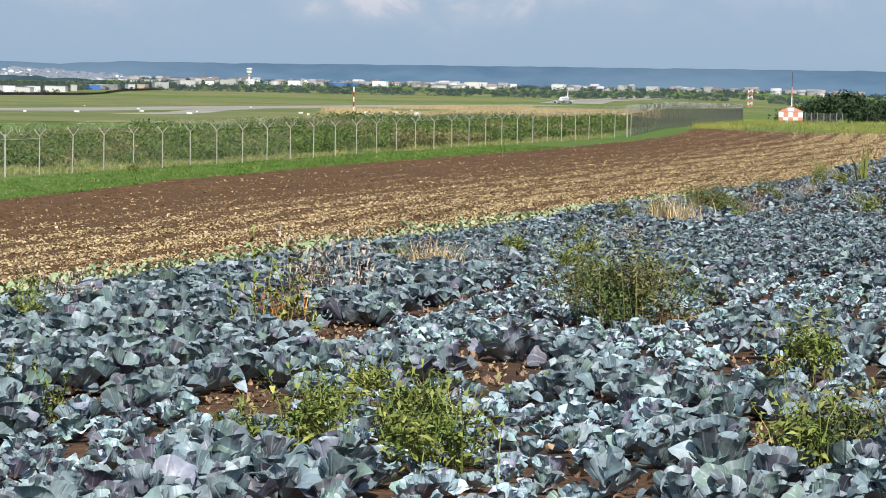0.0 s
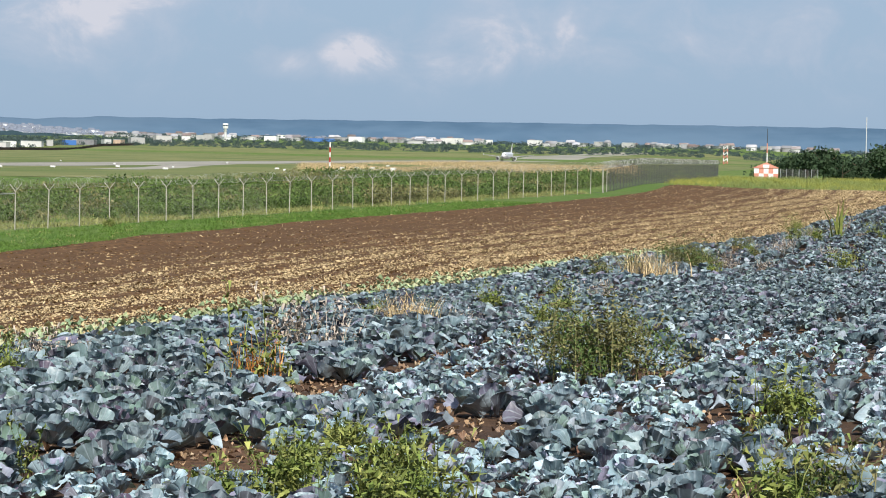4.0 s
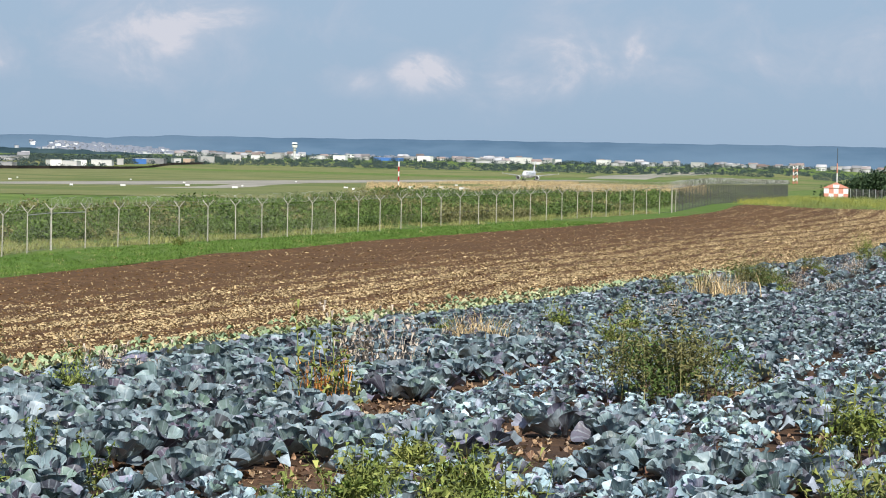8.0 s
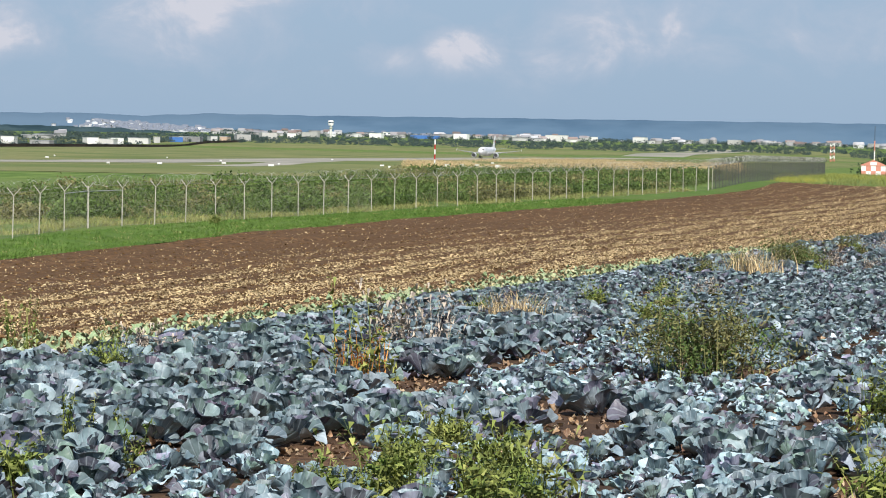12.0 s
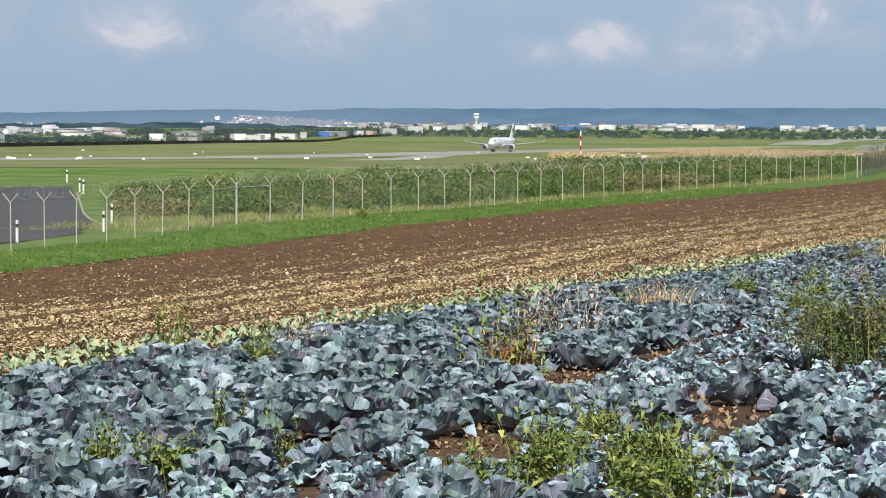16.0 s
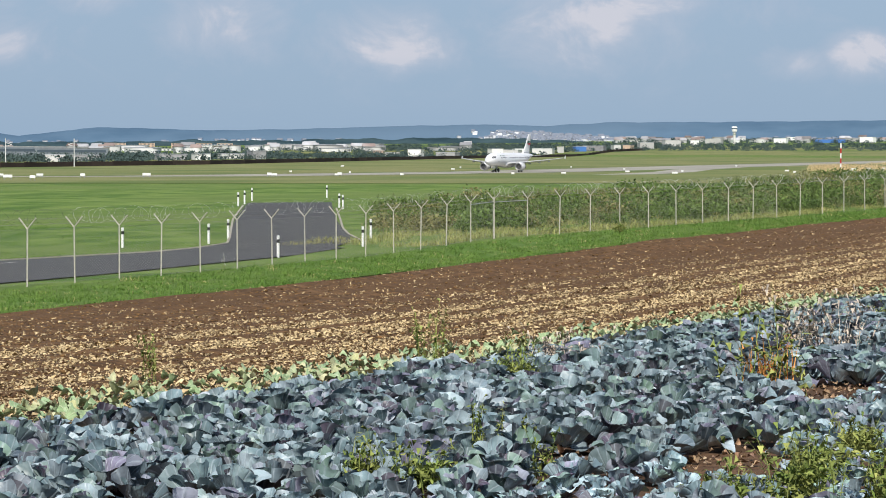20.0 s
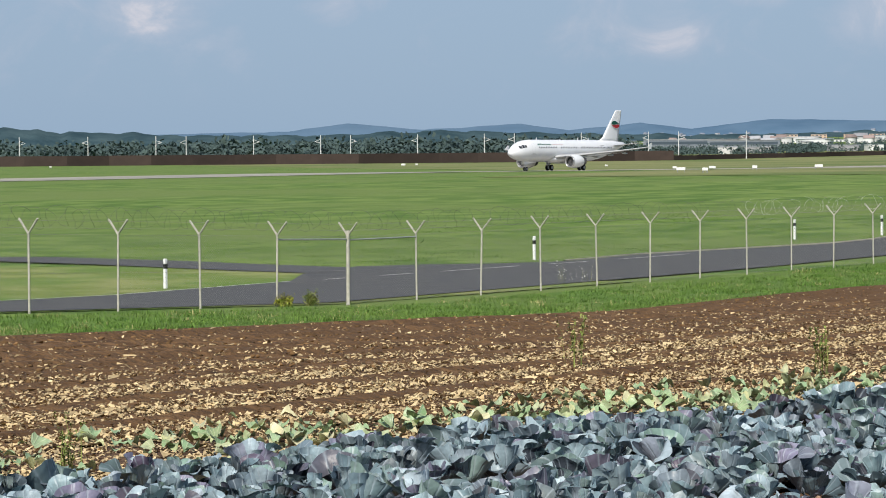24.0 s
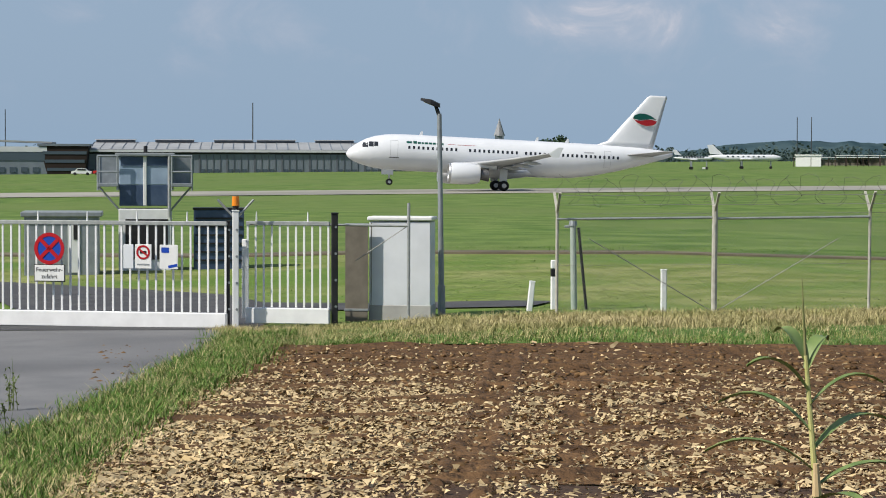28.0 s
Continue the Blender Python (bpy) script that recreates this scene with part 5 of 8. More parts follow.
# ---- gate ----
def gate_leaf(name, x0, y0, x1, y1, bars, zb, label, top=2.05):
    z = hz((x0 + x1) / 2, (y0 + y1) / 2)
    root = thing(name, x0, y0, z, math.degrees(math.atan2(y1 - y0, x1 - x0)), label=label, category="gate")
    w = math.hypot(x1 - x0, y1 - y0)
    part("bottom_beam", box(B(), (w / 2, 0, zb + 0.15), (w, 0.14, 0.30), 0.015), M_WHITE, root, "thick white bottom beam")
    part("top_rail", box(B(), (w / 2, 0, top), (w, 0.08, 0.08), 0.01), M_GALV, root)
    for i in range(bars + 1):
        part("bar", box(B(), (0.03 + (w - 0.06) * i / bars, 0, (zb + 0.3 + top) / 2), (0.035, 0.03, top - zb - 0.32)), M_WHITE, root)
    for i in range(int(w / 1.0) + 1):
        part("spike", rod(B(), (0.2 + i * 1.0, 0, top + 0.03), (0.2 + i * 1.0, 0, top + 0.22), 0.02, 0.01, 6), M_WHITE, root)
    return root


gate_leaf("sliding_gate", -6.34, 48.56, 1.21, 45.95, 46, 0.06, "wide white steel sliding gate with vertical bars")
g2 = gate_leaf("side_gate", 1.58, 46.22, 3.14, 45.75, 10, 0.10, "narrow white steel gate with vertical bars", 2.0)
part("end_plate", box(B(), (-0.03, 0, 0.95), (0.10, 0.06, 1.5), 0.01), M_WHITE, g2)


def gate_post(x, y, tall, r, material, label, beacon=False):
    root = thing("gate_post", x, y, label=label, category="gate post")
    part("shaft", box(B(), (0, 0, tall / 2 - 0.1), (r, r, tall + 0.2), 0.012), material, root)
    part("cap", box(B(), (0, 0, tall + 0.01), (r + 0.02, r + 0.02, 0.03), 0.005), material, root)
    for i in range(4):
        part("bolt", rod(B(), (0.02, -r / 2 - 0.02, 0.4 + i * 0.5), (0.02, -r / 2 + 0.01, 0.4 + i * 0.5), 0.025, n=8), M_GREYSTEEL, root)
    if beacon:
        for s in (-1, 1):
            part("arm", rod(B(), (0, 0, tall - 0.15), (s * 0.34, 0, tall + 0.22), 0.022), M_GALV, root)
        part("beacon_base", rod(B(), (0, 0, tall), (0, 0, tall + 0.1), 0.06, n=12), M_BLACK, root)
        part("beacon", rod(B(), (0, 0, tall + 0.1), (0, 0, tall + 0.28), 0.075, 0.065, 14), M_AMBER, root, "amber warning beacon")


gate_post(1.37, 45.9, 2.25, 0.12, M_WHITE, "white steel gate post with an amber beacon", True)
gate_post(1.23, 46.01, 2.05, 0.07, M_BLACK, "narrow black steel gate stop post")
gate_post(3.23, 45.79, 2.15, 0.12, M_BLACK, "dark steel gate end post")


def cabinet():
    root = thing("control_cabinet", 4.65, 47.14, rz=-13.8, label="white concrete control cabinet with a flat lid by the gate", category="cabinet")
    part("body", box(B(), (0, 0, 0.92), (1.20, 0.7, 2.0), 0.015), M_CABINET, root)
    part("lid", box(B(), (0, 0, 1.98), (1.28, 0.78, 0.08), 0.02), M_SIGNWHITE, root)
    part("plinth", box(B(), (0, 0, 0.12), (1.22, 0.72, 0.36), 0.01), M_CONCRETE, root)
    part("seam", box(B(), (-0.56, -0.352, 0.95), (0.012, 0.01, 1.9)), M_BROWNPANEL, root)
    side = thing("screen_panel", 3.73, 46.83, rz=-14, label="brown perforated screen panel beside the gate", category="panel")
    part("sheet", box(B(), (0, 0, 0.95), (0.44, 0.03, 1.85)), M_BROWNPANEL, side)
    part("top_rail", box(B(), (0, 0, 1.9), (0.48, 0.05, 0.05), 0.01), M_GREYSTEEL, side)
    part("bottom_rail", box(B(), (0, 0, 0.25), (0.48, 0.05, 0.05), 0.01), M_GREYSTEEL, side)
    near = thing("fence_stub", 4.64, 45.83, rz=-13.8, label="short run of fence tube beside the gate", category="fence")
    part("post", rod(B(), (0, 0, -0.2), (0, 0, 2.3), 0.03), M_GALV, near)
    part("rail", rod(B(), (0, 0, 1.86), (-3.0, -0.4, 1.9), 0.024), M_GALV, near)
    part("stay", rod(B(), (-0.05, 0, 1.84), (-1.0, -0.1, 1.2), 0.008, n=4), M_WIRE, near)


cabinet()


def disc(bm, c, r, depth, n=32):
    return rod(bm, (c[0], c[1], c[2]), (c[0], c[1] - depth, c[2]), r, n=n)


def ring(bm, c, r0, r1, depth, n=32):
    rings = []
    for r, y in ((r0, 0), (r1, 0), (r1, -depth), (r0, -depth), (r0, 0)):
        rings.append([(c[0] + r * math.cos(2 * math.pi * i / n), c[1] + y, c[2] + r * math.sin(2 * math.pi * i / n)) for i in range(n)])
    return loft(bm, rings, caps=False)


def lettering(text, size, place, parent, material):
    cu = bpy.data.curves.new("lettering", "FONT")
    cu.body, cu.size, cu.align_x, cu.extrude = text, size, "CENTER", 0.002
    cu.materials.append(material)
    ob = new("lettering", cu)
    ob.parent = parent
    ob.matrix_basis = Matrix.Translation(place) @ pose(0, 0, 0, 90)
    return ob


def signs():
    root = thing("traffic_sign", -2.14, 46.92, z=hz(-2.14, 47.02), rz=-19, label="round blue and red no-stopping sign with a white plate", category="sign")
    face = part("disc", disc(B(), (0, 0, 1.55), 0.30, 0.02), M_SIGNBLUE, root)
    part("rim", ring(B(), (0, -0.02, 1.55), 0.235, 0.305, 0.008), M_SIGNRED, face, "red rim")
    for a in (45, 135):
        part("cross_bar", box(B(), (0, -0.026, 1.55), (0.50, 0.008, 0.07), 0, Matrix.Rotation(radians(a), 4, "Y")), M_SIGNRED, face, "red bar")
    plate = part("plate", box(B(), (0, -0.01, 1.08), (0.60, 0.02, 0.30), 0.006), M_SIGNWHITE, root, "white plate with black text")
    part("plate_rim", box(B(), (0, -0.004, 1.08), (0.63, 0.018, 0.33), 0.006), M_MARKBLACK, plate)
    lettering("Feuerwehr-", 0.115, (0, -0.022, 1.11), plate, M_MARKBLACK)
    lettering("zufahrt", 0.115, (0, -0.022, 0.98), plate, M_MARKBLACK)
    s2 = thing("notice_board", -0.36, 46.33, z=hz(-0.36, 46.43), rz=-19, label="white prohibition notice with a red ring", category="sign")
    p2 = part("panel", box(B(), (0, 0, 1.40), (0.33, 0.02, 0.46), 0.005), M_SIGNWHITE, s2)
    part("ring", ring(B(), (0, -0.012, 1.48), 0.10, 0.135, 0.006), M_SIGNRED, p2)
    part("slash", box(B(), (0, -0.016, 1.48), (0.24, 0.006, 0.03), 0, Matrix.Rotation(radians(38), 4, "Y")), M_SIGNRED, p2)
    part("symbol", box(B(), (0, -0.013, 1.48), (0.13, 0.005, 0.05), 0.001), M_MARKBLACK, p2)
    part("text_bar", box(B(), (0, -0.013, 1.25), (0.24, 0.005, 0.025)), M_GREYSTEEL, p2)
    s3 = thing("notice_board", 0.12, 46.17, z=hz(0.12, 46.27), rz=-19, label="white notice with a blue square emblem", category="sign")
    p3 = part("panel", box(B(), (0, 0, 1.39), (0.36, 0.02, 0.46), 0.005), M_SIGNWHITE, s3)
    part("emblem", box(B(), (-0.07, -0.012, 1.52), (0.15, 0.005, 0.10)), M_SIGNBLUE, p3)
    part("stripe", box(B(), (0.08, -0.012, 1.22), (0.18, 0.005, 0.05), 0, Matrix.Rotation(radians(-12), 4, "Y")), M_SIGNBLUE, p3)
    s4 = thing("notice_board", -0.64, 46.42, z=hz(-0.64, 46.52), rz=-19, label="plain pale notice panel on the gate", category="sign")
    part("panel", box(B(), (0, 0, 1.40), (0.20, 0.02, 0.46), 0.005), M_CABINET, s4)


signs()


# ---- equipment behind the gate ----
def lookout():
    root = thing("observation_cabin", -0.5, 73.3, rz=-1, label="blue-grey steel observation cabin with side cages on a white base", category="cabin")
    part("base", box(B(), (0, 0, 0.85), (1.55, 1.6, 2.0), 0.02), M_SIGNWHITE, root, "white base box")
    part("base_opening", box(B(), (0.05, -0.81, 0.95), (1.25, 0.03, 1.2)), M_BLACK, root)
    part("lower_cabin", box(B(), (0, 0, 2.25), (1.5, 1.55, 0.62), 0.02), M_BOOTHDARK, root, "dark blue lower wall")
    part("upper_cabin", box(B(), (0, 0, 2.98), (1.5, 1.55, 0.84), 0.02), M_BOOTHBLUE, root, "light blue glazed upper wall")
    part("roof", box(B(), (0, 0, 3.46), (1.75, 1.8, 0.10), 0.02), M_GREYSTEEL, root)
    part("window_band", box(B(), (0, -0.79, 3.26), (1.42, 0.02, 0.26)), M_BOOTHDARK, root)
    part("mullion", box(B(), (0, -0.80, 2.7), (0.10, 0.05, 1.5), 0.01), M_SIGNWHITE, root)
    for s in (-1, 1):
        cage = part("cage", box(B(), (s * 1.08, -0.3, 2.56), (0.62, 1.4, 0.10), 0.01), M_GREYSTEEL, root, "side platform with a rail")
        for dx in (0.8, 1.38):
            for dy in (-0.95, 0.35):
                part("cage_post", rod(B(), (s * dx, dy, 2.4), (s * dx, dy, 3.42), 0.03), M_GREYSTEEL, cage)
        for hgt in (2.95, 3.42):
            part("cage_rail", rod(B(), (s * 0.76, -0.95, hgt), (s * 1.4, -0.95, hgt), 0.03), M_GREYSTEEL, cage)
        part("cage_panel", box(B(), (s * 1.1, 0.36, 2.98), (0.58, 0.02, 0.8)), M_GREYSTEEL, cage)
        part("strut", rod(B(), (s * 1.35, -0.6, 2.5), (s * 0.75, -0.6, 1.8), 0.03), M_GREYSTEEL, cage)
    part("mast", rod(B(), (0.72, -0.85, 1.6), (0.72, -0.85, 3.5), 0.05), M_GALV, root)
    part("lamp", rod(B(), (0, 0, 3.5), (0, 0, 3.72), 0.06), M_BLACK, root)
    shed = thing("equipment_shed", -2.87, 71.08, rz=0.6, label="small grey sheet-metal equipment shed with a flat roof", category="shed")
    part("wall", box(B(), (0, 0, 0.8), (2.1, 2.2, 1.8), 0.01), M_GREYSTEEL, shed)
    part("roof", box(B(), (0, 0, 1.76), (2.3, 2.4, 0.14), 0.02), M_GREYSTEEL, shed)
    part("door", box(B(), (0.35, -1.11, 0.85), (0.34, 0.03, 1.5)), M_SIGNWHITE, shed)
    part("door_glass", box(B(), (0.40, -1.13, 1.25), (0.12, 0.02, 0.42)), M_BLACK, shed)
    dark = thing("louvre_cabinet", 1.69, 73.35, rz=-1.7, label="dark blue slatted cabinet in the grass", category="cabinet")
    part("body", box(B(), (0, 0, 0.85), (1.5, 1.2, 1.9), 0.02), M_BOOTHDARK, dark)
    for i in range(6):
        part("slat", box(B(), (0, -0.62, 0.3 + i * 0.25), (1.4, 0.03, 0.05)), M_BLACK, dark)
    part("top", box(B(), (0, 0, 1.83), (1.55, 1.25, 0.06), 0.01), M_BLACK, dark)


lookout()

# ---- weeds ----
M_WEED = mat("weed_green", (0.115, 0.165, 0.035), (0.27, 0.28, 0.085), 3.0, 0.7, per="island")
M_WEEDBROWN = mat("weed_brown", (0.13, 0.145, 0.05), (0.21, 0.19, 0.085), 3.0, 0.8, per="island")
M_WEEDRUST = mat("weed_rust", (0.36, 0.13, 0.03), (0.50, 0.27, 0.09), 3.0, 0.8, per="island")
M_WEEDSTRAW = mat("weed_straw", (0.46, 0.34, 0.18), (0.54, 0.43, 0.25), 3.0, 0.8, per="island")
M_WEEDYELLOW = mat("weed_yellow", (0.34, 0.33, 0.05), (0.20, 0.26, 0.05), 3.0, 0.7, per="island")
M_WEEDDARK = mat("weed_dark_green", (0.065, 0.115, 0.03), (0.11, 0.16, 0.045), 3.0, 0.75, per="island")
M_PETAL = mat("white_petals", (0.75, 0.74, 0.70), (0.62, 0.60, 0.52), 9.0, 0.7)
M_WEEDGREY = mat("weed_grey", (0.34, 0.29, 0.235), (0.44, 0.38, 0.31), 3.0, 0.8, per="island")
WEEDS = [(32.3, 8.7, 'rust', 0.95), (49.9, 10.1, 'straw', 0.85), (36.9, 4.4, 'bush', 1.2), (19.8, 5, 'green', 0.7), (20.5, 4.4, 'green', 0.5), (19, 3.7, 'green', 0.8), (20.2, 0.9, 'green', 0.8), (20.7, 0.5, 'mixed', 0.9), (28.8, 1.3, 'green', 0.9), (87.1, 7.4, 'bush', 1.2), (112.7, 7.2, 'mixed', 1.0), (134.3, 5.6, 'green', 1.2), (129, 3.2, 'reed', 1.7), (39.6, 9.7, 'grey', 1.15), (35.2, 12.8, 'grey', 0.7), (32.1, 12.2, 'green', 0.55), (51.9, 7.5, 'green', 0.7), (78.6, 8, 'straw', 1.15), (88.5, 1.9, 'green', 1.1), (77.5, 9.5, 'mixed', 0.9), (51.7, 11.2, 'green', 0.5), (19.7, 5.6, 'green', 0.5), (19.6, 8.9, 'green', 0.55), (19.9, 8.6, 'green', 0.5), (22.4, 8.9, 'thin', 0.6), (21.4, 7.9, 'thin', 0.6), (21.9, 5.4, 'green', 0.6), (22.3, 4.6, 'green', 0.6), (36.4, 15.5, 'thin', 0.8), (33.5, 12.8, 'thin', 0.7), (24.9, 5.7, 'green', 0.4), (35.6, 14.9, 'thin', 0.7), (31, 17.5, 'thin', 0.7), (30.6, 21.6, 'thin', 0.7), (8.2, 21.7, 'thin', 0.42), (11.7, 21.2, 'thin', 0.5), (12.2, 20.4, 'thin', 0.5), (8.5, 20.6, 'thin', 0.42), (8.9, 21.9, 'thin', 0.4), (12.9, 20.3, 'thin', 0.45), (16, 17.3, 'thin', 0.5), (11.9, 20, 'thin', 0.42), (-1.7, 25.6, 'dark', 0.6), (-1.8, 30.2, 'dark', 0.5), (50.2, 45.4, 'yellow', 0.45), (51.5, 45.6, 'green', 0.4), (66.1, 47.2, 'flower', 0.6), (67.6, 47.4, 'flower', 0.5), (35.7, 45.9, 'green', 0.3), (87.6, 46, 'flower', 0.55), (124.7, 41.6, 'green', 0.6), (21.4, 45, 'green', 0.3), (17.7, 45, 'mixed', 0.25)]


def leafy_dome(rng, n, radius, tall, leaf, slim=0.45):
    """Small pointed leaves through an uneven dome, thicker towards its skin, in ragged tufts."""
    tufts = [(rng.normal(0, radius * 0.42), rng.normal(0, radius * 0.42), tall * rng.uniform(0.3, 0.8), radius * rng.uniform(0.22, 0.45)) for _ in range(16)]
    verts, faces = [], []
    for _ in range(n):
        tx, ty, tz, tr = tufts[int(rng.integers(0, 16))]
        v = rng.normal(0, 1, 3)
        v /= np.linalg.norm(v)
        c = np.array((tx, ty, tz)) + v * tr * rng.uniform(0.3, 1.05)
        if c[2] < 0.02:
            c[2] = rng.uniform(0.02, tall * 0.3)
        a = rng.normal(0, 1, 3) + (0, 0, 0.5)
        a /= np.linalg.norm(a)
        b = np.cross(a, rng.normal(0, 1, 3))
        b /= np.linalg.norm(b)
        l = leaf * rng.uniform(0.6, 1.4)
        k = len(verts)
        verts += [tuple(c), tuple(c + a * l * 0.5 + b * l * slim * 0.5), tuple(c + a * l - (0, 0, l * 0.2)), tuple(c + a * l * 0.5 - b * l * slim * 0.5)]
        faces.append((k, k + 1, k + 2, k + 3))
    return np.array(verts), np.array(faces)


def weeds():
    rng = np.random.default_rng(51)
    look_of = {
        "green": ("weed", M_WEED, "bushy yellow-green weed among the cabbages", (34, 0.62, 0.20, 0.003, 0.85, 16)),
        "thin": ("weed", M_WEED, "thin upright green weed stalks", (9, 0.75, 0.07, 0.006, 0.25, 9)),
        "mixed": ("weed", M_WEEDBROWN, "brownish green weed clump going to seed", (26, 0.6, 0.20, 0.006, 0.6, 9)),
        "bush": ("weed", M_WEEDBROWN, "broad olive-brown weed bush among cabbages", (90, 0.6, 0.30, 0.003, 1.0, 18)),
        "rust": ("weed", M_WEEDRUST, "rust-coloured dead stalks with a few green leaves", (46, 0.58, 0.10, 0.007, 0.5, 1)),
        "straw": ("grass_tuft", M_WEEDSTRAW, "dry straw-coloured grass tuft", (260, 0.55, 0.26, 0.006, 0.9, 0)),
        "grey": ("weed", M_WEEDGREY, "dead grey-brown weed with bare seed heads", (42, 0.62, 0.20, 0.0025, 0.7, 9)),
        "reed": ("maize_plant", M_WEED, "tall green stray maize plant", (10, 0.75, 0.06, 0.03, 0.6, 0)),
        "yellow": ("bush", M_WEEDYELLOW, "small yellow-green bush at the fence", (40, 0.6, 0.22, 0.004, 0.8, 12)),
        "flower": ("flower", M_PETAL, "white wild flowers on thin stalks by the fence", (9, 0.75, 0.16, 0.004, 0.5, 3)),
        "dark": ("weed", M_SCRUB, "dark dry seed stalks in the grass", (8, 0.8, 0.08, 0.006, 0.3, 7)),
    }
    stray = []
    for _ in range(46):
        x = rng.uniform(46, 150)
        y = float(first_row(x)) - rng.uniform(0.0, 5.5) - 0.01 * x
        stray.append((x, y, ("thin", "green", "grey", "thin", "mixed")[int(rng.integers(0, 5))], rng.uniform(0.35, 0.65) * (1 + x * 0.002)))
    for x, y, k, s in WEEDS + stray:
        name, m, label, shape = look_of[k]
        d = math.hypot(x, y)
        ob = new(name)
        ob.matrix_basis = pose(x, y, hz(x, y) + 0.01, 0, 0, rng.uniform(0, 360))
        tagged(ob, label, name.replace("_", " "), "weeds in the field" if name == "weed" else "")
        n, tall, spread, wide, lean, leafy = shape
        if k in ("green", "bush", "mixed", "yellow"):
            wide_of = {"bush": 0.95, "green": 0.52, "mixed": 0.62, "yellow": 0.5}[k] * s
            high = {"bush": 0.86, "green": 0.80, "mixed": 0.75, "yellow": 0.55}[k] * s
            v, f = blade_tuft(rng, n, high * 1.4, wide_of * 0.42, 0.006, 0.7, 7, 0.75)
            tagged(joined("stalk_tuft", v, f, M_WEEDBROWN if k != "green" else m, parent=ob), kind="stuff")
            v, f = leafy_dome(rng, {"bush": 3600, "green": 430, "mixed": 360, "yellow": 800}[k], wide_of, high, 0.075 if k == "bush" else 0.10, 0.30)
            tagged(joined("foliage", v, f, m, parent=ob), kind="stuff")
            if k in ("bush", "mixed"):
                v, f = leafy_dome(rng, 2600 if k == "bush" else 160, wide_of * 0.95, high * 1.05, 0.07, 0.36)
                tagged(joined("green_foliage", v, f, M_WEEDDARK, parent=ob), kind="stuff")
            continue
        leafy = int(leafy * 1.5)
        v, f = blade_tuft(rng, n, tall, spread, wide, lean, leafy, 0.55)
        v = v * (s / 0.62)
        pick = np.arange(len(f)) % (2 + leafy)
        tagged(joined("stalk_tuft", v, f[pick < 2], M_WEED if k == "flower" else m, parent=ob), kind="stuff")
        if leafy:
            tagged(joined("foliage", v, f[pick >= 2], m, parent=ob), kind="stuff")
        if k == "rust":
            v, f = blade_tuft(rng, 14, 0.95, 0.14, 0.006, 0.55, 12, 0.7)
            tagged(joined("green_foliage", v * (s / 0.62), f, M_WEED, parent=ob), kind="stuff")


weeds()


def scrub_bushes():
    """Leafy humps of scrub behind the fence, dark green with brown patches, and parched grass at their foot."""
    rng = np.random.default_rng(57)
    sets = [leafy_dome(rng, 110, 0.8, 0.9, 0.19, 0.5) for _ in range(6)]
    v, f = [q[0] for q in sets], [q[1] for q in sets]
    dark, brown = [], []
    for _ in range(2100):
        t = rng.random() ** 1.2
        x = 117 + 150 * t
        a = float(fence_y(x)) + 3.2 + 5 * max(0.0, (136 - x) / 18)
        y = a + 30 * rng.random() ** 1.3
        k = noise.noise(Vector((x * 0.09, y * 0.2, 6.0)))
        if k < -0.32 or (x < 178 and y > 49.5 + (x - 110) * 0.45):
            continue
        row = (int(rng.integers(0, 6)), placing(x, y, hz(x, y) - 0.05, rng.uniform(0, 6.3), 0, 0, rng.uniform(0.55, 1.15) * (1 + 0.5 * k) * (1 + 0.2 * t)))
        (brown if noise.noise(Vector((x * 0.13, y * 0.1, 2.0))) > 0.16 else dark).append(row)
    tagged(scatter("scrub_bushes", v, f, dark, M_SCRUBDARK, None, False), "dark green leafy scrub behind the fence", "scrub", kind="stuff")
    tagged(scatter("scrub_bushes", v, f, brown, M_WEEDBROWN, None, False), "brownish dry scrub behind the fence", "scrub", kind="stuff")
    sets = [blade_tuft(rng, 12, 0.28, 0.3, 0.012, 0.9) for _ in range(4)]
    foot = []
    for _ in range(4200):
        x = 108 + 100 * rng.random()
        y = float(fence_y(x)) + 0.5 + 7.5 * rng.random() ** 1.3
        if noise.noise(Vector((x * 0.2, y * 0.5, 9.0))) > -0.12:
            foot.append((int(rng.integers(0, 4)), placing(x, y, hz(x, y), rng.uniform(0, 6.3), 0, 0, rng.uniform(0.5, 1.1))))
    tagged(scatter("meadow_grass", [q[0] for q in sets], [q[1] for q in sets], foot, M_MEADOW, None, False), "pale yellow-green meadow grass behind the fence", "grass", kind="stuff")


M_SCRUBDARK = mat("scrub_dark_leaves", (0.056, 0.10, 0.022), (0.115, 0.165, 0.045), 0.8, 0.85, per="island")
M_MEADOW = mat("meadow_blades", (0.20, 0.23, 0.07), (0.32, 0.30, 0.12), 0.4, 0.85, per="island")
scrub_bushes()


M_STALK = mat("maize_stalk", (0.40, 0.40, 0.14), (0.50, 0.47, 0.2), 4.0, 0.6)
M_MAIZELEAF = mat("maize_leaf", (0.10, 0.16, 0.04), (0.19, 0.25, 0.08), 5.0, 0.5, spec=0.4)


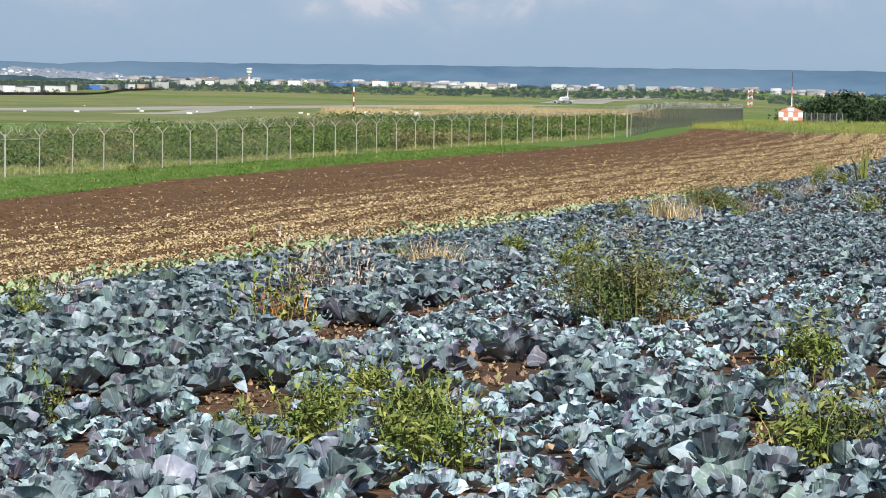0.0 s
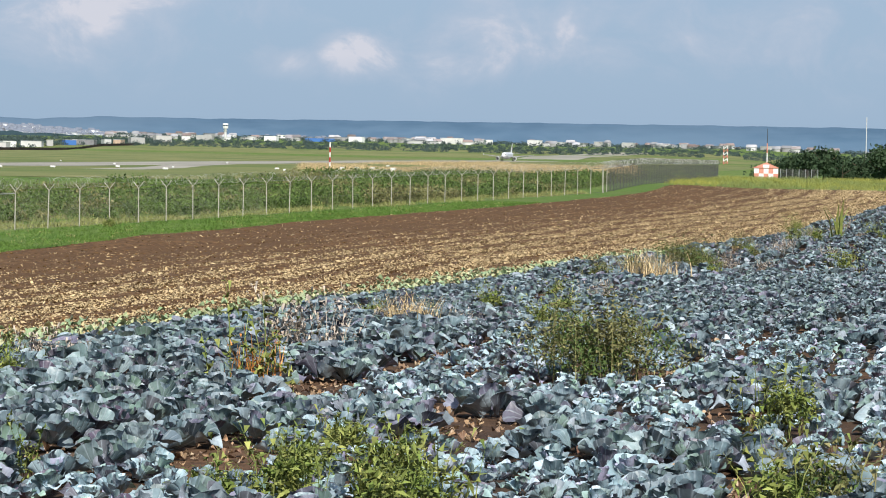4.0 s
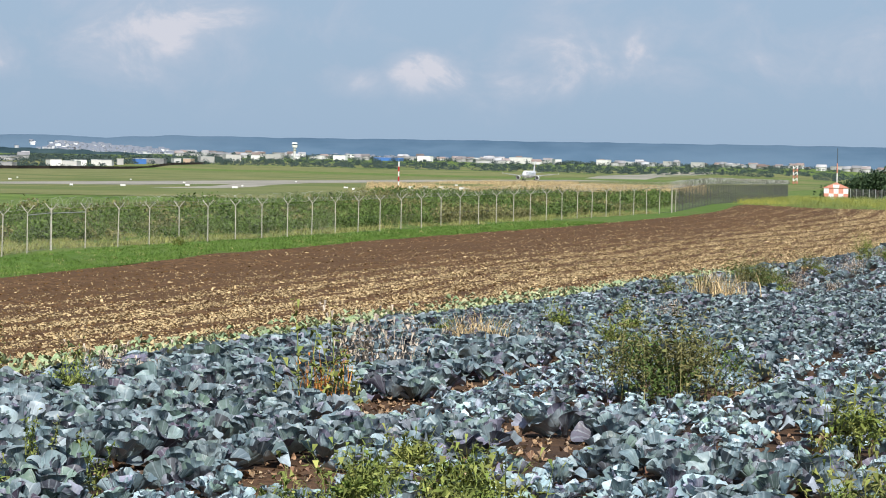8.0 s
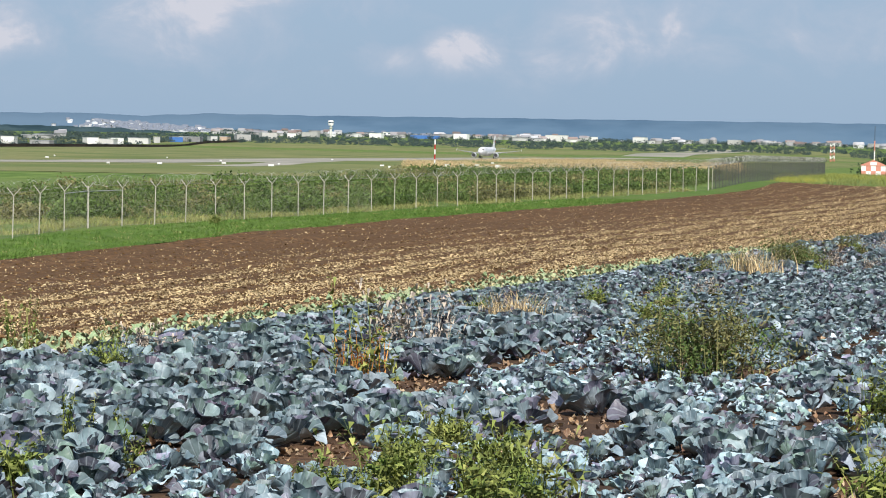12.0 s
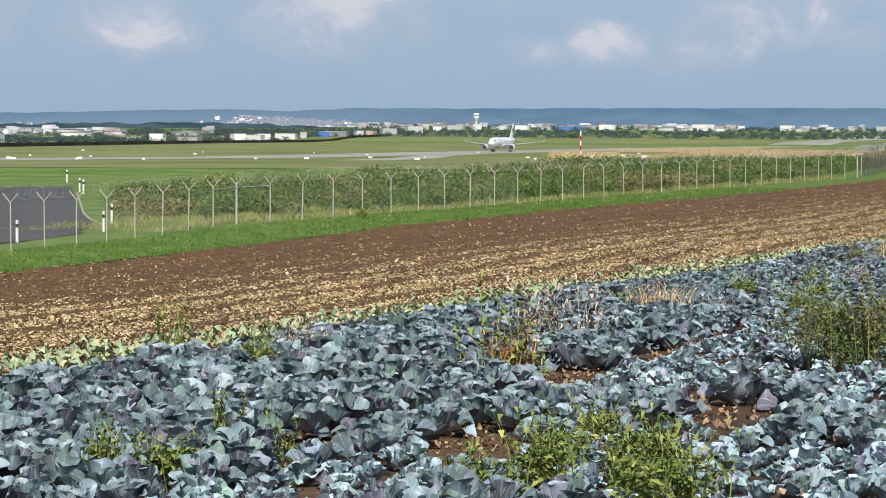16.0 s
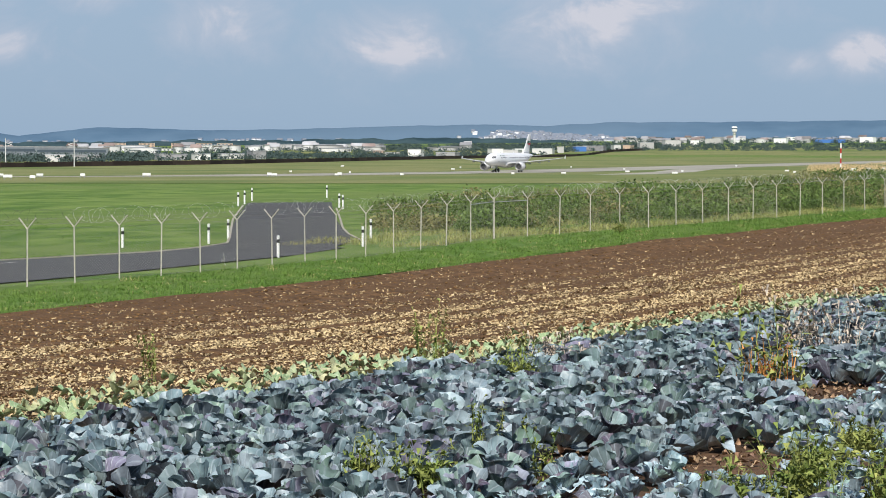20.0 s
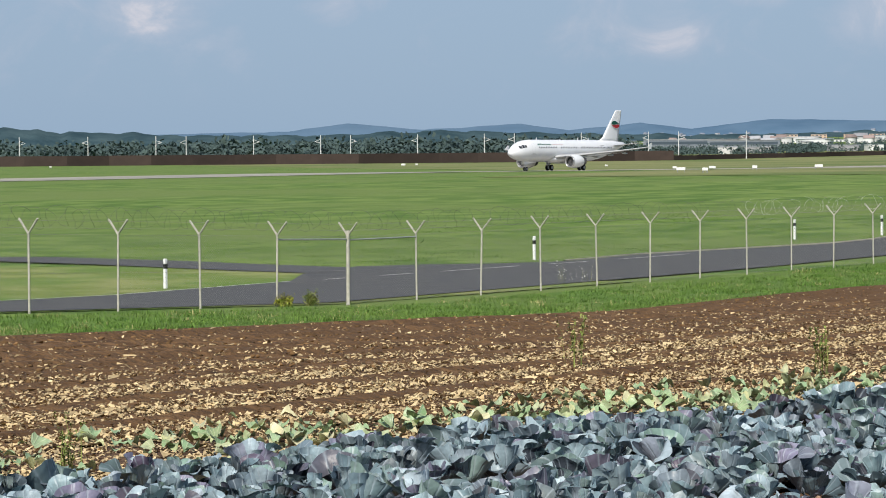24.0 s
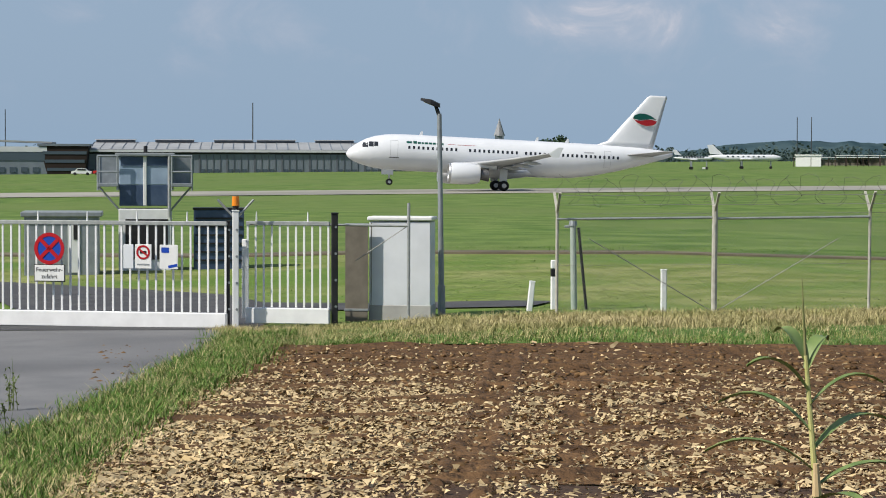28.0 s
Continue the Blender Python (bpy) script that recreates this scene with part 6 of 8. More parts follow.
def maize():
    root = thing("maize_plant", 5.33, 19.28, rz=-12, label="tall green stray maize plant with long drooping leaves", category="maize plant")
    root.scale = (1.2, 1.2, 1.2)
    part("stalk", rod(B(), (0, 0, -0.05), (-0.10, 0.02, 1.15), 0.026, 0.014, 8), M_STALK, root, "pale yellow-green stalk")
    part("tassel", rod(B(), (-0.10, 0.02, 1.12), (-0.13, 0.03, 1.68), 0.012, 0.003, 6), M_WEEDBROWN, root, "brownish tassel")
    for i, (z, yaw, l, up) in enumerate(((0.25, 0.2, 0.7, 0.8), (0.35, 3.2, 0.75, 0.95), (0.5, 0.5, 0.65, 1.1), (0.62, 2.9, 0.65, 1.2), (0.8, 0.1, 0.5, 1.3), (0.9, 3.5, 0.45, 1.5), (1.05, 1.0, 0.3, 2.0), (0.15, 5.4, 0.5, 0.6), (1.1, 2.4, 0.28, 2.2))):
        vs, fs = [], []
        for k in range(9):
            u = k / 8
            w = 0.058 * math.sin(math.pi * (0.12 + 0.86 * u)) + 0.003
            r = l * u
            zz = z + up * r - (up * 0.6 + 0.2) * r * r / l
            c, s = math.cos(yaw), math.sin(yaw)
            bx, by = -0.09 * z, 0.015 * z
            for q in (-1, 0, 1):
                vs.append((bx + c * r - s * w * q, by + s * r + c * w * q, zz + (0.018 if q else 0)))
        for k in range(8):
            for q in (0, 1):
                fs.append((k * 3 + q, k * 3 + q + 1, (k + 1) * 3 + q + 1, (k + 1) * 3 + q))
        joined("leaf", np.array(vs), np.array(fs), M_MAIZELEAF, smooth_faces=True, parent=root)
    part("cob", rod(B(), (-0.02, -0.03, 0.2), (-0.03, -0.05, 0.42), 0.035, 0.02, 8), M_WEEDSTRAW, root)


maize()


# ---- distance: hills, woods, town, airport buildings ----
def toward(az, d):
    return d * math.sin(radians(az)), d * math.cos(radians(az))


# Blue in both hill colours is distance haze put into the paint.
M_HILL = mat("haze_painted_hill", (0.074, 0.130, 0.196), (0.096, 0.158, 0.228), 0.011, 1.0, spec=0.0, detail=8.0, third=(0.112, 0.172, 0.238), third_scale=0.0016)
M_WOODHILL = mat("wooded_hill", (0.030, 0.056, 0.068), (0.056, 0.090, 0.100), 0.03, 1.0, spec=0.0, detail=8.0, bump=4.0, bump_scale=0.05)
# Far leaves are tinted blue so their colour carries the haze.
M_FARLEAF = mat("haze_tinted_foliage", (0.046, 0.070, 0.072), (0.072, 0.102, 0.094), 0.03, 0.95, spec=0.0)
M_NEARLEAF = mat("tree_foliage", (0.032, 0.056, 0.03), (0.052, 0.08, 0.042), 0.3, 0.95, spec=0.05)
M_BARK = mat("bark", (0.10, 0.075, 0.05), (0.15, 0.11, 0.08), 3.0, 0.95)


def ridge(name, profile, d, depth, material, label, rough, seed):
    """A long ridge whose crest follows a profile of azimuth (degrees) and rise (thousandths)."""
    a = np.array(profile)
    verts, faces = [], []
    azs = np.arange(a[0, 0], a[-1, 0], 0.1)
    for i, az in enumerate(azs):
        top = EYE_Z + float(np.interp(az, a[:, 0], a[:, 1])) / 1000 * d + rough * 1.5 * noise.noise(Vector((az * 1.7, seed, 0))) + rough * 0.5 * noise.noise(Vector((az * 5.3, seed, 4)))
        for dd, k in ((-depth, 0.0), (-depth * 0.55, 0.35), (-depth * 0.2, 0.8), (0, 1.0), (depth * 0.6, 0.4)):
            x, y = toward(az, d + dd)
            verts.append((x, y, -30 + (top + 30) * k if k else -30))
    n = 5
    for i in range(len(azs) - 1):
        for j in range(n - 1):
            faces.append((i * n + j, (i + 1) * n + j, (i + 1) * n + j + 1, i * n + j + 1))
    return tagged(mesh_object(name, verts, faces, material, smooth_faces=True), label, "hills", kind="structure")


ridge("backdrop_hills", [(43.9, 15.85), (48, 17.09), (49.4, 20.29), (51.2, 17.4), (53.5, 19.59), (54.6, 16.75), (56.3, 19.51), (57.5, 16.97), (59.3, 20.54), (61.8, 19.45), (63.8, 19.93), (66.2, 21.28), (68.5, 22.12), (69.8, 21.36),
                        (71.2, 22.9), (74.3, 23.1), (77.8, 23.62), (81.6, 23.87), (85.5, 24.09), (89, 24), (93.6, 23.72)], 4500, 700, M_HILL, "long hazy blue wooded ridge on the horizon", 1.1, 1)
ridge("backdrop_wooded_rise", [(7.4, 10.94), (9.1, 11.59), (10, 8.81), (12.1, 6.6), (13.2, 9.63), (14.8, 11.71), (16.9, 10.28), (19.8, 8.65), (24, 9.4)], 2300, 300, M_WOODHILL, "low dark wooded rise behind the airport", 2.0, 5)
ridge("backdrop_wooded_rise", [(25.6, 11.16), (29, 13.42), (33.9, 14.87), (37.7, 16.26), (40.1, 17.29), (41.4, 18.78), (43.2, 17.33), (45.5, 15.86), (48.4, 15.27), (51.7, 17.15), (54.3, 15.43), (57.1, 14.68), (58, 14.3), (61, 15), (64, 15.6), (67, 16.4), (69.3, 16.3), (70.6, 15.2), (72, 13.6), (74, 12.4), (80, 12.6), (93, 13.2)], 2900, 400, M_WOODHILL, "dark wooded slopes behind the town", 2.5, 9)


CREST = [(43.9, 15.85), (58.8, 18.92), (62.1, 19.6), (66.2, 21.28), (68.5, 22.12), (71.2, 22.9), (77.8, 23.62), (85.3, 24.13)]


def on_ridge(az, rise):
    """Distance and height of the far ridge's slope where it shows at a given rise."""
    top = EYE_Z + float(np.interp(az, [c[0] for c in CREST], [c[1] for c in CREST])) * 4.5
    for step in range(200):
        dd = -700 + 3.5 * step
        z = -30 + (top + 30) * float(np.interp(dd, [-700, -385, -140, 0], [0, 0.35, 0.8, 1.0]))
        if (z - EYE_Z) / (4500 + dd) > rise / 1000:
            break
    return 4500 + dd, z - 0.5


def tree_base(rng, n, tall, wide, leaf, low=0.25):
    """Crown of many small leaf clumps on a lumpy, gappy outline."""
    lobes = [(float(np.clip(rng.normal(0, wide * 0.2), -wide * 0.32, wide * 0.32)), float(np.clip(rng.normal(0, wide * 0.2), -wide * 0.32, wide * 0.32)), tall * rng.uniform(low + 0.1, 0.72), wide * rng.uniform(0.22, 0.36)) for _ in range(7)]
    verts, faces = [], []
    for _ in range(n):
        lx, ly, lz, lr = lobes[int(rng.integers(0, 7))]
        v = rng.normal(0, 1, 3)
        v = v / np.linalg.norm(v) * lr * rng.uniform(0.15, 1.0)
        c = np.array((lx, ly, lz)) + v * (1, 1, 0.85)
        a, b = rng.normal(0, 1, 3), rng.normal(0, 1, 3)
        a, b = a / np.linalg.norm(a) * leaf, b / np.linalg.norm(b) * leaf
        k = len(verts)
        verts += [tuple(c - a), tuple(c + b), tuple(c + a), tuple(c - b * 0.8)]
        faces.append((k, k + 1, k + 2, k + 3))
    return np.array(verts), np.array(faces)


def behind_barrier(az):
    return float(np.interp(az, [53, 60, 65, 69, 72.5, 74], [980, 1130, 1420, 1750, 2150, 2260]))


def far_woods():
    """Belts and clumps of trees: (bearings, distances, number, sizes)."""
    rng = np.random.default_rng(61)
    full = [tree_base(rng, 60, 0.86, 1.35, 0.10, 0.0) for _ in range(7)]
    light = [tree_base(rng, 34, 0.86, 1.5, 0.135, 0.0) for _ in range(7)]
    belts = ((34, 56, 930, 1300, 1500, 5.5, 10.5, full, -1), (30, 56, 1300, 1900, 500, 8, 14, light, -0.1), (54, 70, 1900, 2600, 700, 2.6, 5.0, light, -0.1), (64, 91, 2050, 2600, 2800, 2.4, 4.8, light, -0.4),
             (71.5, 91, 2700, 3600, 2200, 3.2, 6.5, light, -0.25), (6.6, 27.3, 850, 1800, 420, 5.0, 9.5, full, -0.3), (-5, 7, 900, 1500, 160, 6.0, 10.0, full, -0.2))
    far, near = [], []
    for a0, a1, d0, d1, count, s0, s1, base, gate in belts:
        for _ in range(count):
            az, d = rng.uniform(a0, a1), rng.uniform(d0, d1)
            x, y = toward(az, d)
            if noise.noise(Vector((az * 0.9, d * 0.004, 1.0))) < gate:
                continue
            row = (int(rng.integers(0, 7)), placing(x, y, hz(x, min(y, 985)) - 0.4, rng.uniform(0, 6.3), 0, 0, rng.uniform(s0, s1)))
            (near if base is full else far).append(row)
    # low trees among the halls behind the barrier
    for _ in range(2400):
        az = rng.uniform(54, 73)
        x, y = toward(az, behind_barrier(az) + 40 + 800 * rng.random() ** 1.6)
        far.append((int(rng.integers(0, 7)), placing(x, y, hz(x, min(y, 985)) - 0.4, rng.uniform(0, 6.3), 0, 0, rng.uniform(2.4, 5.2))))
    tagged(scatter("distant_woods", [b[0] for b in full], [b[1] for b in full], near, M_FARLEAF, None, False), "distant haze-tinted blue-green trees round the airport", "woods", kind="stuff")
    tagged(scatter("distant_woods", [b[0] for b in light], [b[1] for b in light], far, M_FARLEAF, None, False), "far haze-tinted blue-green trees between the houses of the town", "woods", kind="stuff")


far_woods()


def tree(az, d, tall, wide, seed, label, material=None):
    rng = np.random.default_rng(seed)
    x, y = toward(az, d)
    root = thing("tree", x, y, label=label, category="tree", group="trees beyond the field")
    part("trunk", rod(B(), (0, 0, -0.3), (0.1, 0, tall * 0.55), tall * 0.03, tall * 0.012, 8), M_BARK, root)
    for i in range(4):
        a = i * 1.6 + seed
        part("limb", rod(B(), (0.05, 0, tall * (0.22 + 0.06 * i)), (wide * 0.3 * math.cos(a), wide * 0.3 * math.sin(a), tall * (0.5 + 0.07 * i)), tall * 0.014, tall * 0.005, 6), M_BARK, root)
    v, f = tree_base(rng, 1000, tall, wide, tall * 0.05, 0.02)
    joined("crown", v, f, material or M_NEARLEAF, parent=root)


for i, (az, d, tall, wide) in enumerate(((87.38, 629, 7, 8), (87.88, 605, 8, 9), (88.29, 629, 7, 10), (88.71, 641, 7.5, 9), (89.12, 629, 7.5, 10), (89.62, 629, 9, 11), (90.04, 617, 9, 10), (90.54, 617, 9.5, 12), (91.12, 605, 9, 11), (91.78, 605, 10, 12), (92.62, 605, 9, 11))):
    tree(az, d, tall, wide, 70 + i, "dark green broadleaf tree beyond the field")
for i in range(14):
    tree(86.96 + i * 0.43, 599 + 22 * (i % 3), 6.0 + 1.2 * (i % 4), 9.5, 120 + i, "dense dark green broadleaf tree beyond the field")
tree(9.16, 750, 11, 10, 90, "dark round broadleaf tree behind the runway")
tree(6.75, 774, 9, 7, 91, "dark broadleaf tree beside the hangar")

# ---- noise wall and poles ----
M_WALLBROWN = mat("brown_barrier", (0.034, 0.025, 0.021), (0.043, 0.031, 0.026), 0.3, 0.9, per="object")
M_PALEPOLE = mat("pale_pole", (0.60, 0.61, 0.60), (0.5, 0.5, 0.5), 2.0, 0.6)
M_DARKPOLE = mat("dark_pole", (0.06, 0.065, 0.07), None, rough=0.6)


def noise_wall():
    pts = [(403, 780), (500, 714), (591, 637), (675, 554), (741, 480), (890, 475), (1138, 512), (1519, 576), (1985, 640)]
    root = thing("noise_barrier", *pts[0], label="long dark brown noise barrier behind the runway", category="barrier")
    ox, oy, oz = root.matrix_basis.translation
    for (x0, y0), (x1, y1) in zip(pts, pts[1:]):
        n = max(1, int(math.hypot(x1 - x0, y1 - y0) / 14))
        ang = math.degrees(math.atan2(y1 - y0, x1 - x0))
        for i in range(n):
            t = (i + 0.5) / n
            x, y = x0 + (x1 - x0) * t, y0 + (y1 - y0) * t
            l = math.hypot(x1 - x0, y1 - y0) / n
            p = part("panel", box(B(), (0, 0, 1.55 if x0 < 741 else 0.5), (l, 0.25, 4.1 if x0 < 741 else 2.6)), M_WALLBROWN, root)
            p.matrix_basis = pose(x - ox, y - oy, hz(x, y) - oz, 0, 0, ang)


noise_wall()


def mast(name, az, d, tall, r, material, label, category, cross=0):
    x, y = toward(az, d)
    root = thing(name, x, y, rz=-az, label=label, category=category)
    part("pole", rod(B(), (0, 0, -0.5), (0, 0, tall), r, r * 0.75, 8), material, root)
    part("foot", box(B(), (0, 0, 0.1), (r * 4, r * 4, 0.3)), M_CONCRETE, root)
    if cross:
        part("arm", rod(B(), (0, 0, tall * 0.72), (cross, 0, tall * 0.78), r * 0.5), material, root)
        part("arm", rod(B(), (0, 0, tall * 0.86), (cross, 0, tall * 0.78), r * 0.4), material, root)
    return root


for i in range(23):
    mast("line_mast", 30.2 + i * 1.285 + 0.29 * (i % 3), 910, 10.5, 0.19, M_PALEPOLE, "pale grey railway line mast behind the barrier", "mast", 2.2 if i % 2 else -2.2)
for az in (41.01, 41.22, 38.07):
    mast("line_mast", az, 889, 13.5, 0.22, M_PALEPOLE, "tall pale grey steel mast", "mast")
for az in (14.87, 15.2, 18.85, 19.09, 21.95, 22.2, 25.14, 25.43, 28.13, 28.46, 31.36, 31.73):
    mast("floodlight_mast", az, 774, 14.5, 0.17, M_DARKPOLE, "thin dark floodlight mast behind the hangars", "mast")
mast("radio_mast", 2.11, 1815, 46, 0.5, M_DARKPOLE, "thin distant radio mast", "mast")
mast("radio_mast", -3.62, 1815, 42, 0.4, M_DARKPOLE, "thin distant radio mast", "mast")
mast("wind_mast", 89.21, 678, 17, 0.14, M_PALEPOLE, "thin white mast beyond the trees", "mast")
mast("wind_mast", 90.04, 678, 16, 0.14, M_PALEPOLE, "thin white mast beyond the trees", "mast")


M_FADEDRED = mat("faded_mast_red", (0.55, 0.20, 0.16), (0.48, 0.17, 0.13), 2.0, 0.7)


def banded(name, az, d, tall, r, label, lattice=False):
    x, y = toward(az, d)
    root = thing(name, x, y, rz=-az, label=label, category="mast")
    for i in range(6):
        m = (M_FADEDRED if lattice else M_SIGNRED) if i % 2 == 0 else M_WHITE
        if lattice:
            for sx in (-1, 1):
                part("leg", rod(B(), (sx * r, 0, tall * i / 6), (sx * r, 0, tall * (i + 1) / 6), r * 0.25), m, root)
            part("brace", rod(B(), (-r, 0, tall * i / 6), (r, 0, tall * (i + 1) / 6), r * 0.2), m, root)
        else:
            part("section", rod(B(), (0, 0, tall * i / 6 - (0.3 if i == 0 else 0)), (0, 0, tall * (i + 1) / 6), r), m, root)


BACK_MAST = 1750
banded("banded_mast", 76.68, 416, 5.1, 0.12, "thin mast in red and white bands")
banded("banded_mast", 85.97, BACK_MAST, BACK_MAST * 0.0076, BACK_MAST * 0.0008, "faded red and white lattice mast", True)
banded("banded_mast", 89.71, 399, 5.2, 0.13, "red and white banded mast near the hut")


def hut():
    x, y = toward(86.92, 399)
    root = thing("localizer_hut", x, y, rz=-87, label="small red and white chequered hut with a mast", category="hut")
    W, H, D = 3.9, 1.75, 3.0
    part("wall", box(B(), (0, 0, H / 2 - 0.2), (W, D, H + 0.4), 0.02), M_WHITE, root)
    n = 5
    for i in range(n):
        for j in range(2):
            if (i + j) % 2 == 0:
                part("chequer_panel", box(B(), (-W / 2 + W * (i + 0.5) / n, -D / 2 - 0.01, H * (j + 0.5) / 2), (W / n, 0.03, H / 2)), M_HUTRED, root, "faded red square")
    r = B()
    loft(r, [[(-W / 2 - 0.15, sy, H), (W / 2 + 0.15, sy, H), (W / 2 + 0.15, sy, H + 0.06), (0, sy, H + 0.95), (-W / 2 - 0.15, sy, H + 0.06)] for sy in (-D / 2 - 0.1, D / 2 + 0.1)])
    part("roof", r, M_HUTRED, root, "faded red gable roof")
    part("gable_panel", box(B(), (0, -D / 2 - 0.11, H + 0.32), (1.0, 0.02, 0.5)), M_WHITE, root)
    part("mast", rod(B(), (0.1, 0, H), (0.1, 0, 4.2), 0.09), M_WHITE, root)
    part("mast_top", rod(B(), (0.1, 0, 4.2), (0.1, 0, 5.8), 0.10), M_HUTRED, root, "red mast section")
    part("aerial", rod(B(), (0.1, 0, 5.8), (0.1, 0, 8.2), 0.05), M_DARKPOLE, root)
    fx0, fy0 = toward(87.25, 397)
    fen = thing("hut_fence", fx0, fy0, rz=-87, label="low grey wire fence beside the hut", category="fence")
    for i in range(7):
        part("post", rod(B(), (i * 1.0, 0, -0.2), (i * 1.0, 0, 1.7), 0.05), M_GALV, fen)
    vs, fs = [], []
    for i in range(60):
        wire_line(vs, fs, (i * 0.1, 0, 0), (i * 0.1, 0, 1.65), 0.012)
    joined("wire", np.array(vs), np.array(fs), M_WIRE, parent=fen)


M_HUTRED = mat("faded_red", (0.60, 0.27, 0.20), (0.54, 0.23, 0.17), 2.0, 0.7)
hut()


# ---- buildings ----
M_PALEWALL = mat("pale_wall", (0.62, 0.62, 0.60), (0.54, 0.54, 0.53), 0.2, 0.8, per="object")
M_TANWALL = mat("tan_wall", (0.52, 0.38, 0.28), (0.46, 0.34, 0.26), 0.2, 0.8)
M_ROOFRED = mat("clay_roof", (0.17, 0.075, 0.055), (0.23, 0.105, 0.08), 0.5, 0.9, per="object")
M_ROOFGREY = mat("grey_roof", (0.22, 0.23, 0.24), (0.3, 0.3, 0.31), 0.3, 0.8, per="object")
M_WINDARK = mat("far_window", (0.06, 0.08, 0.10), None, rough=0.2, spec=0.5)
M_HANGARGREY = mat("hangar_grey", (0.085, 0.095, 0.11), (0.11, 0.12, 0.135), 0.4, 0.6)
M_HANGARPALE = mat("hangar_pale", (0.56, 0.57, 0.57), (0.50, 0.51, 0.52), 0.4, 0.6)
M_TERMGREY = mat("terminal_grey", (0.17, 0.195, 0.22), (0.14, 0.165, 0.19), 0.3, 0.5)
M_TERMROOF = mat("terminal_roof", (0.33, 0.335, 0.335), (0.26, 0.27, 0.275), 0.2, 0.6)
M_BLUEWALL = mat("blue_cladding", (0.06, 0.16, 0.42), None, rough=0.5)
M_RED = mat("container_red", (0.55, 0.03, 0.025), (0.45, 0.03, 0.025), 1.0, 0.5)
M_YELLOW = mat("container_yellow", (0.70, 0.42, 0.05), (0.6, 0.36, 0.05), 1.0, 0.5)


def block(name, x, y, z, rz, w, dpt, h, wall, roof, label, category, floors=0, cols=0, pitched=False, group=""):
    root = thing(name, x, y, z, rz, label=label, category=category, group=group)
    part("wall", box(B(), (0, 0, h / 2 - 1.0), (w, dpt, h + 2.0)), wall, root)
    if pitched:
        r = B()
        k = dpt * 0.42
        loft(r, [[(sx, -dpt / 2 - 0.3, h), (sx, 0, h + k), (sx, dpt / 2 + 0.3, h)] for sx in (-w / 2 - 0.3, w / 2 + 0.3)])
        part("roof", r, roof, root)
    else:
        part("roof", box(B(), (0, 0, h + 0.15), (w + 0.4, dpt + 0.4, 0.3)), roof, root)
    for f in range(floors):
        zz = h * (f + 0.55) / floors
        if cols:
            for c in range(cols):
                part("window", box(B(), (-w / 2 + w * (c + 0.5) / cols, -dpt / 2 - 0.03, zz), (w / cols * 0.5, 0.08, h / floors * 0.45)), M_WINDARK, root)
        else:
            part("window_band", box(B(), (0, -dpt / 2 - 0.03, zz), (w * 0.94, 0.08, h / floors * 0.4)), M_WINDARK, root)
    return root


def far_block(name, az, d, w, dpt, h, wall, roof, label, category, rise=None, **kw):
    x, y = toward(az, d)
    z = hz(x, min(y, 900)) if rise is None else EYE_Z + rise / 1000 * d
    return block(name, x, y, z, -az, w, dpt, h, wall, roof, label, category, **kw)


# Roof colour shifted to blue-grey to stand for distance haze.
M_HAZYROOF = mat("haze_painted_roof", (0.17, 0.20, 0.25), (0.20, 0.22, 0.26), 0.2, 0.9, spec=0.0)


def roofscape(name, items, wall, roof, label):
    """Many far buildings in two meshes, walls and roofs: (x, y, z, turn, width, depth, height, gable)."""
    wv, wf, rv, rf = [], [], [], []
    for x, y, z, turn, w, dp, h, gable in items:
        c, q = math.cos(turn), math.sin(turn)

        def spot(u, v, k):
            return (x + c * u - q * v, y + q * u + c * v, z + k)
        k = len(wv)
        wv += [spot(u, v, e) for e in (-2.0, h) for u, v in ((-w / 2, -dp / 2), (w / 2, -dp / 2), (w / 2, dp / 2), (-w / 2, dp / 2))]
        wf += [(k + a, k + (a + 1) % 4, k + 4 + (a + 1) % 4, k + 4 + a) for a in range(4)]
        k = len(rv)
        e = 0.5
        top = h + (dp * 0.42 if gable else 0.35)
        inset = -e if gable else 0.0
        ridge_v = 0.0 if gable else dp / 2
        rv += [spot(-w / 2 - e, -dp / 2 - e, h), spot(w / 2 + e, -dp / 2 - e, h), spot(w / 2 + e, dp / 2 + e, h), spot(-w / 2 - e, dp / 2 + e, h),
               spot(-w / 2 + inset, -ridge_v, top), spot(w / 2 - inset, -ridge_v, top), spot(w / 2 - inset, ridge_v, top), spot(-w / 2 + inset, ridge_v, top)]
        rf += [(k, k + 1, k + 5, k + 4), (k + 1, k + 2, k + 6, k + 5), (k + 2, k + 3, k + 7, k + 6), (k + 3, k, k + 4, k + 7), (k + 4, k + 5, k + 6, k + 7)]
    tagged(joined(name + "_walls", np.array(wv), np.array(wf), wall), label, "town", kind="stuff")
    tagged(joined(name + "_roofs", np.array(rv), np.array(rf), roof), label.replace("walls", "roofs"), "town", kind="stuff")


M_TOWNWALL = mat("town_walls", (0.58, 0.585, 0.59), (0.36, 0.36, 0.36), 0.02, 0.85, per="island")
M_TOWNROOF = mat("town_roofs", (0.21, 0.165, 0.15), (0.34, 0.345, 0.36), 0.012, 0.85, per="island", lo=0.45, hi=0.55)
M_HALLROOF = mat("hall_roofs", (0.40, 0.41, 0.42), (0.24, 0.26, 0.29), 0.012, 0.7, per="island", lo=0.45, hi=0.55)


